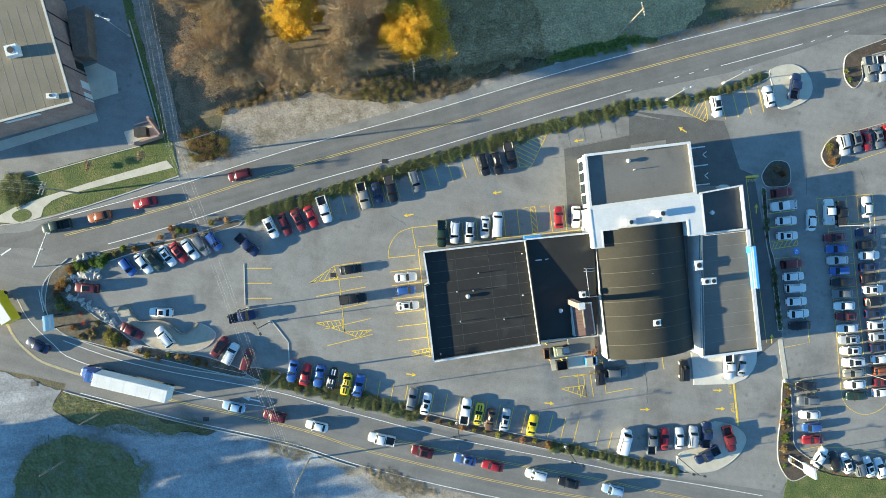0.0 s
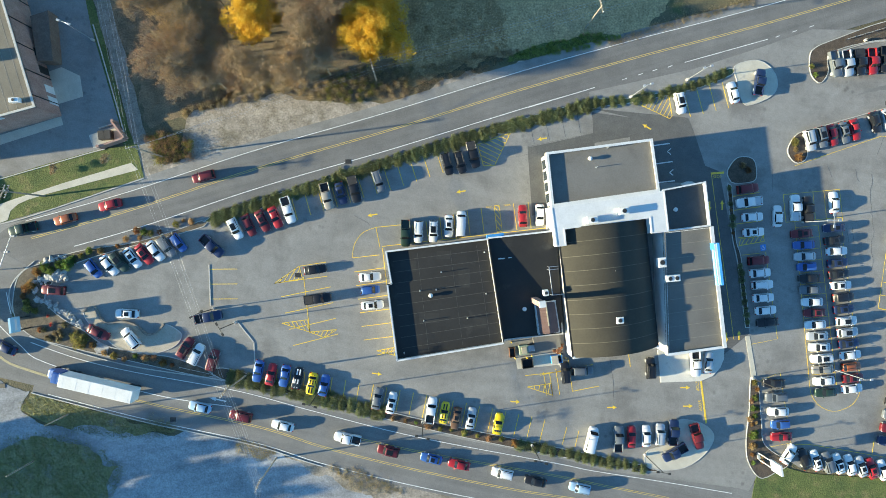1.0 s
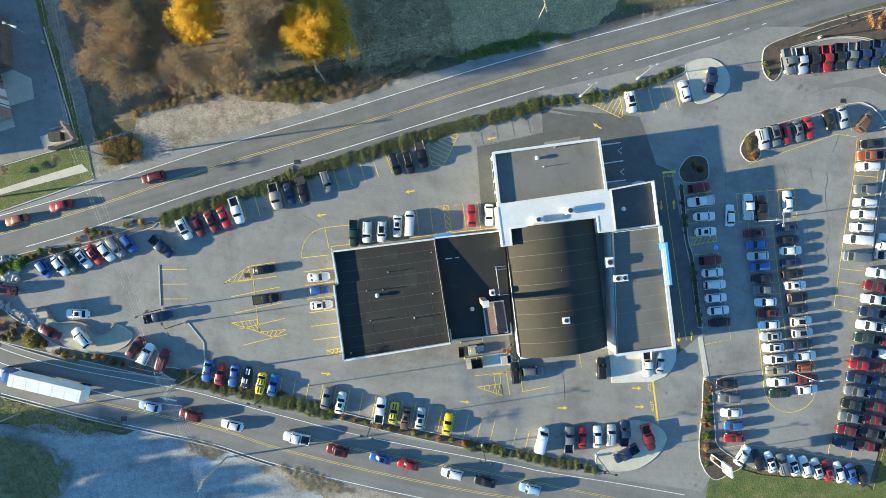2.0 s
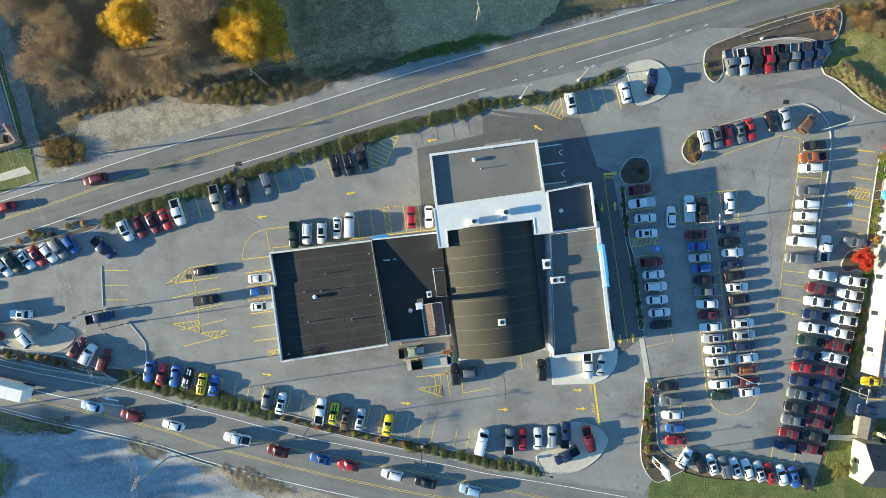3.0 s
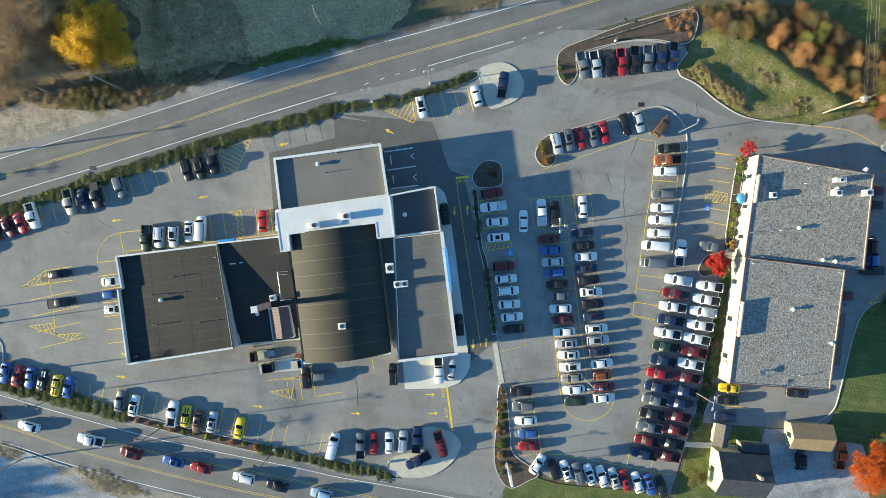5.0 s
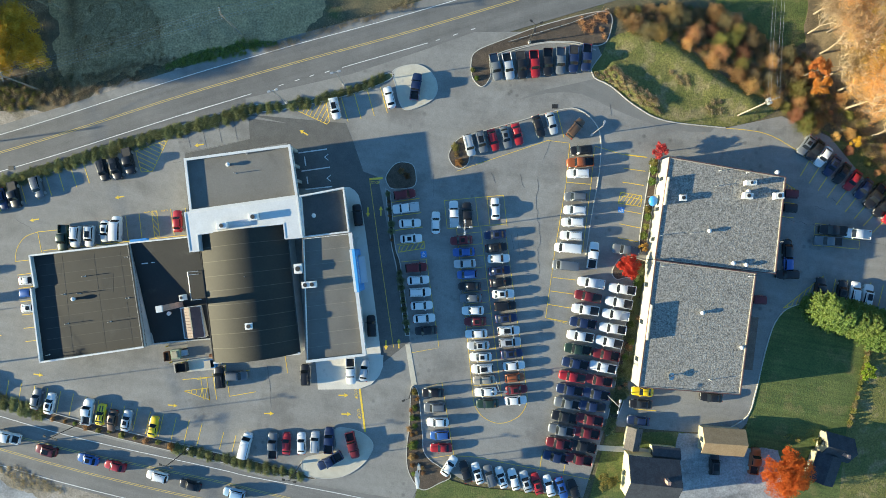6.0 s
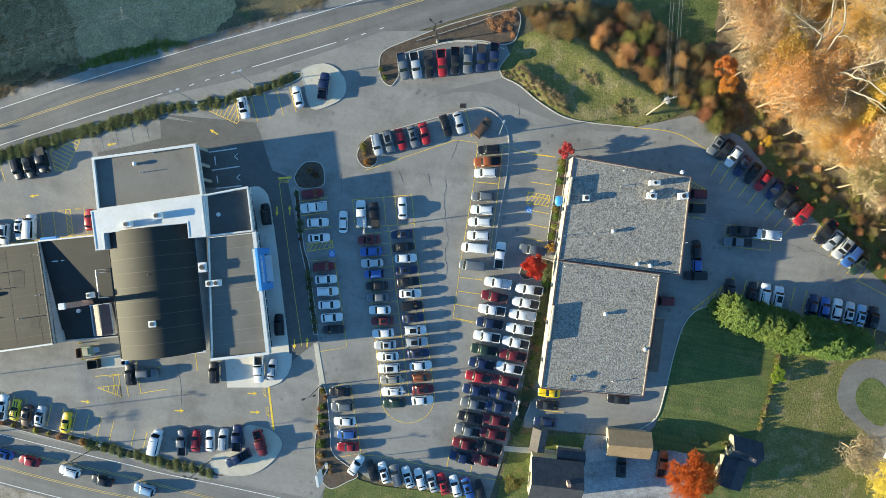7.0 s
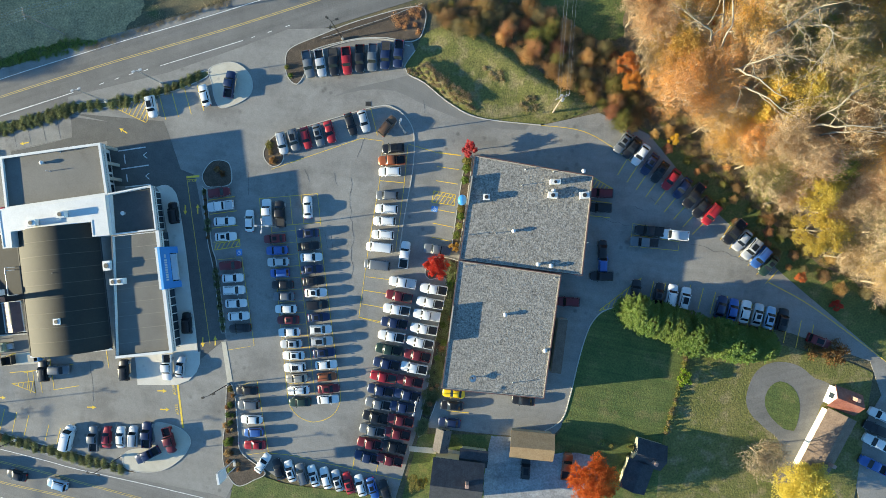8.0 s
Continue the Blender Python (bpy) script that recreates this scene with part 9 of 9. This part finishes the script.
def light_pole(at, height, turn, heads=2, mat=DARK_STEEL, label="tall parking-lot light pole with flat heads", reach=0.9):
    pole = tagged(root("light_pole", at[0], at[1], 0.0, turn), label, "light pole", "parking-lot lights")
    bm = bmesh.new()
    tube(bm, (0, 0, 0), (0, 0, 0.7), 0.28, sides=12)
    part("footing", bm, KERB, pole)
    bm = bmesh.new()
    tube(bm, (0, 0, 0.6), (0, 0, height), 0.1, 0.07, 8)
    part("pole", bm, mat, pole)
    for k in range(heads):
        a = 2 * math.pi * k / heads
        c, s = math.cos(a), math.sin(a)
        bm = bmesh.new()
        tube(bm, (0, 0, height - 0.1), (c * reach, s * reach, height), 0.045, sides=6)
        arm = part("arm", bm, mat, pole)
        bm = bmesh.new()
        box(bm, -0.32, 0.32, -0.2, 0.2, -0.07, 0.07, 0.03)
        head = part("lamp_head", bm, mat, arm)
        head.matrix_basis = pose(c * (reach + 0.25), s * (reach + 0.25), height, 0, 0, math.degrees(a))
    return pole


p1 = utility_pole((-45.42, 17.23), 11.0, 15)
p2 = utility_pole((-28.84, -28.04), 12.0, 60, 2)
p3 = utility_pole((-22.73, -45.56), 12.0, 70, 2)
p4 = utility_pole((42.3, 45.0), 10.0, 105)
p5 = utility_pole((146.64, 27.96), 12.0, 20, 2, "tall utility pole with transformers on a grass bank")
transformer(p5, 10.0)
transformer(p5, 10.0, -0.35)
p6 = utility_pole((-69.15, 9.07), 10.5, 70, 2)
transformer(p6, 8.6)
p7 = utility_pole((-65.12, -35.81), 6.2, 60, 0, "thin dark weathered pole on a verge")
p8 = utility_pole((-72.06, -45.37), 6.7, 60, 0, "thin pale weathered pole on rough grass")
p9 = utility_pole((-1.7, 33.4), 9.0, 105)


def wire(a, b, sag=0.6):
    data = bpy.data.curves.new("power_line", "CURVE")
    data.dimensions, data.bevel_depth, data.bevel_resolution = "3D", 0.013, 0
    s = data.splines.new("POLY")
    s.points.add(12)
    a, b = Vector(a), Vector(b)
    for i in range(13):
        t = i / 12
        q = a.lerp(b, t)
        s.points[i].co = (q.x, q.y, q.z - sag * 4 * t * (1 - t), 1)
    data.materials.append(STEEL)
    return tagged(new("power_line", data), "thin grey overhead power line", "wire", "overhead wires")


def ends(pole, z, spread=(-1.15, -0.6, 0.6, 1.15)):
    return [pole.matrix_basis @ Vector((x, 0, z)) for x in spread]


for (pa, za), (pb, zb) in (((p1, 10.8), (p2, 11.8)), ((p2, 11.8), (p3, 11.8))):
    for u, v in zip(ends(pa, za), ends(pb, zb)):
        wire(u, v)
for u, v in zip(ends(p2, 10.9), ends(p3, 10.9)):
    wire(u, v, 0.7)
far = [Vector((-62 + k * 0.8, 95, 11)) for k in range(4)]
for u, v in zip(ends(p1, 10.8), far):
    wire(u, v, 0.9)
out_south = [Vector((-18 + k * 0.8, -120, 11)) for k in range(4)]
for u, v in zip(ends(p3, 11.8), out_south):
    wire(u, v, 0.9)
for u, v in zip(ends(p9, 8.8), ends(p4, 9.8)):
    wire(u, v, 0.7)
for k, u in enumerate(ends(p4, 9.8)):
    wire(u, (115 + k * 0.3, 66 - k * 0.9, 9.8), 0.8)
for u, v in zip(ends(p1, 10.6), ends(p9, 8.8)):
    wire(u, v, 0.9)
for k, u in enumerate(ends(p5, 11.8)):
    wire(u, (150 + k * 0.7, 100, 12.0), 0.8)
for k, u in enumerate(ends(p6, 10.3)):
    wire(u, (-140, 16 - k * 0.8, 10.3), 0.6)

light_pole((52.02, 30.52), 8.5, 15, 2, STEEL, "galvanised lot light pole in a hedge", 0.5)
light_pole((64.23, 34.32), 8.0, 15, 2, STEEL, "galvanised lot light pole in a hedge", 0.5)
light_pole((55.64, -45.99), 8.5, -10)
light_pole((79.07, -29.67), 8.0, 200, 2)
light_pole((89.83, 4.06), 8.5, 0, 4, STEEL)
light_pole((96.79, -27.90), 8.5, 0, 2, STEEL)
light_pole((103.24, 43.23), 8.5, 20, 3)
light_pole((116.49, 23.93), 8.0, 70, 1, STEEL, "pale lot light pole beside the kerb", 0.5)
light_pole((120.15, -30.74), 8.0, 80, 2, STEEL, "pale lot light pole among the trucks")
light_pole((-35.34, -14.09), 8.0, 30, 2)
light_pole((-30.96, -17.00), 8.0, 120, 2)
light_pole((-13.82, -31.76), 8.5, -15, 2)
light_pole((7.89, -38.21), 8.5, -15, 2)
light_pole((31.14, -43.48), 8.5, -15, 2)
light_pole((-59.11, 40.82), 8.5, 160, 2, STEEL, "galvanised yard light pole", 0.8)
# traffic signal mast
mast = tagged(root("signal_mast", *(-73.73, -5.61), 0.0, 0), "traffic signal mast with a long arm", "traffic signal")
bm = bmesh.new()
tube(bm, (0, 0, 0), (0, 0, 6.0), 0.14, 0.1, 10)
part("pole", bm, STEEL, mast)
tip = Vector((-71.12, 1.16)) - Vector((-73.73, -5.61))
bm = bmesh.new()
tube(bm, (0, 0, 5.7), (tip.x, tip.y, 5.9), 0.09, 0.06, 8)
arm = part("arm", bm, STEEL, mast)
for s in (0.5, 0.95):
    bm = bmesh.new()
    c = Vector((tip.x, tip.y)) * s
    box(bm, c.x - 0.45, c.x + 0.45, c.y - 0.15, c.y + 0.15, 5.3, 5.65, 0.03)
    part("signal_head", bm, STEEL, arm)
# pylon sign at the point of the lot
pylon = tagged(root("pylon_sign", *(-72.43, -16.62), 0.0, 5), "tall pale blue sign panel on two dark posts", "sign")
bm = bmesh.new()
box(bm, -0.25, 0.25, -1.5, 1.5, 2.7, 5.0, 0.05)
panel = part("panel", bm, PALE_CYAN, pylon)
bm = bmesh.new()
box(bm, -0.29, 0.29, -1.1, 1.1, 3.6, 4.1)
part("lettering", bm, WHITE_METAL, panel, "pale lettering bar")
for y in (-1.2, 1.2):
    bm = bmesh.new()
    box(bm, -0.12, 0.12, y - 0.12, y + 0.12, 0.0, 2.8)
    part("post", bm, DARK_STEEL, pylon)
# pylon sign at the entrance
monument = tagged(root("entrance_sign", *(80.66, -46.68), 0.0, 100), "tall white entrance sign on two pale posts", "sign")
bm = bmesh.new()
box(bm, -1.15, 1.15, -0.25, 0.25, 4.2, 7.2, 0.04)
part("panel", bm, WHITE_METAL, monument)
bm = bmesh.new()
box(bm, -0.85, -0.7, -0.08, 0.08, 0.0, 4.3, 0.02)
part("post", bm, WHITE_WALL, monument)
bm = bmesh.new()
box(bm, 0.7, 0.85, -0.08, 0.08, 0.0, 4.3, 0.02)
part("post", bm, WHITE_WALL, monument)
bm = bmesh.new()
box(bm, -0.6, 0.6, -0.3, 0.3, 0.0, 0.35, 0.04)
part("plinth", bm, KERB, monument)
# low fence of posts and rails at two places in the lot
def rail(a, b, label="low dark guard rail on posts", height=0.45):
    a, b = Vector(a), Vector(b)
    fence = tagged(root("guard_rail"), label, "guard rail")
    bm = bmesh.new()
    tube(bm, (a.x, a.y, height), (b.x, b.y, height), 0.05, sides=6)
    part("rail", bm, KERB, fence)
    n = max(2, int((b - a).length / 2.2))
    for k in range(n + 1):
        c = a.lerp(b, k / n)
        bm = bmesh.new()
        tube(bm, (c.x, c.y, 0.0), (c.x, c.y, height + 0.08), 0.06, sides=6)
        part("post", bm, DARK_STEEL, fence)
    return fence


for line in ([(-36.28, -5.00), (-36.03, -13.51)], [(-30.73, -16.65), (-27.26, -21.11)], [(-27.20, -21.22), (-27.01, -25.22)]):
    strip("low_wall", [Vector(p) for p in line], 0.1, -0.1, 0.0, 0.12, KERB, "low pale concrete wall between two lot levels", "wall")
rail((-42.40, -26.13), (-35.30, -27.78), "low pale guard rail beside the cars")
rail((98.82, 43.28), (111.86, 47.20), "pale guard rail on the mulched bank")
rail((111.86, 47.20), (119.80, 50.21), "pale guard rail on the mulched bank")
# canopy and hydrant details of the store front
awning = tagged(root("door_awning", *(128.58, 9.92), 0.0, -8), "small round blue awning over a door", "awning")
bm = bmesh.new()
bmesh.ops.create_uvsphere(bm, u_segments=16, v_segments=8, radius=1.0, matrix=Matrix.Translation((0, 0, 2.2)) @ Matrix.Diagonal((0.9, 1.1, 0.6, 1)))
part("cover", bm, BLUE_PANEL, awning, smooth=True)
for y in (-0.9, 0.9):
    bm = bmesh.new()
    tube(bm, (-0.6, y, 0), (-0.6, y, 2.2), 0.05)
    part("post", bm, STEEL, awning)
# drain grates
for at in ((53.97, -49.28), (108.74, 29.89), (-78.12, -29.73), (-7.6, 16.5), (-43.86, -37.12), (-18.05, -7.22)):
    slab("drain_grate", [(at[0] - 0.6, at[1] - 0.45), (at[0] + 0.6, at[1] - 0.45), (at[0] + 0.6, at[1] + 0.45), (at[0] - 0.6, at[1] + 0.45)], 0.0, 0.05, DARK_STEEL, "dark steel drain grate", "drain")
# unseen trees added beyond the western edge, to lay shade over the yard
dense = crown_tree("roadside_tree", "tall leafy tree added out of view to shade the yard", 16.5, 5.6, 6000, 0.3, BROWN_LEAF, 190, 18)
r = random.Random(77)
take([dense], scatter([(-150, -50), (-112, -50), (-100, -52), (-99, -80), (-150, -90)], 7.4, r), r, low=0.85, high=1.2, group="wood by the western road")
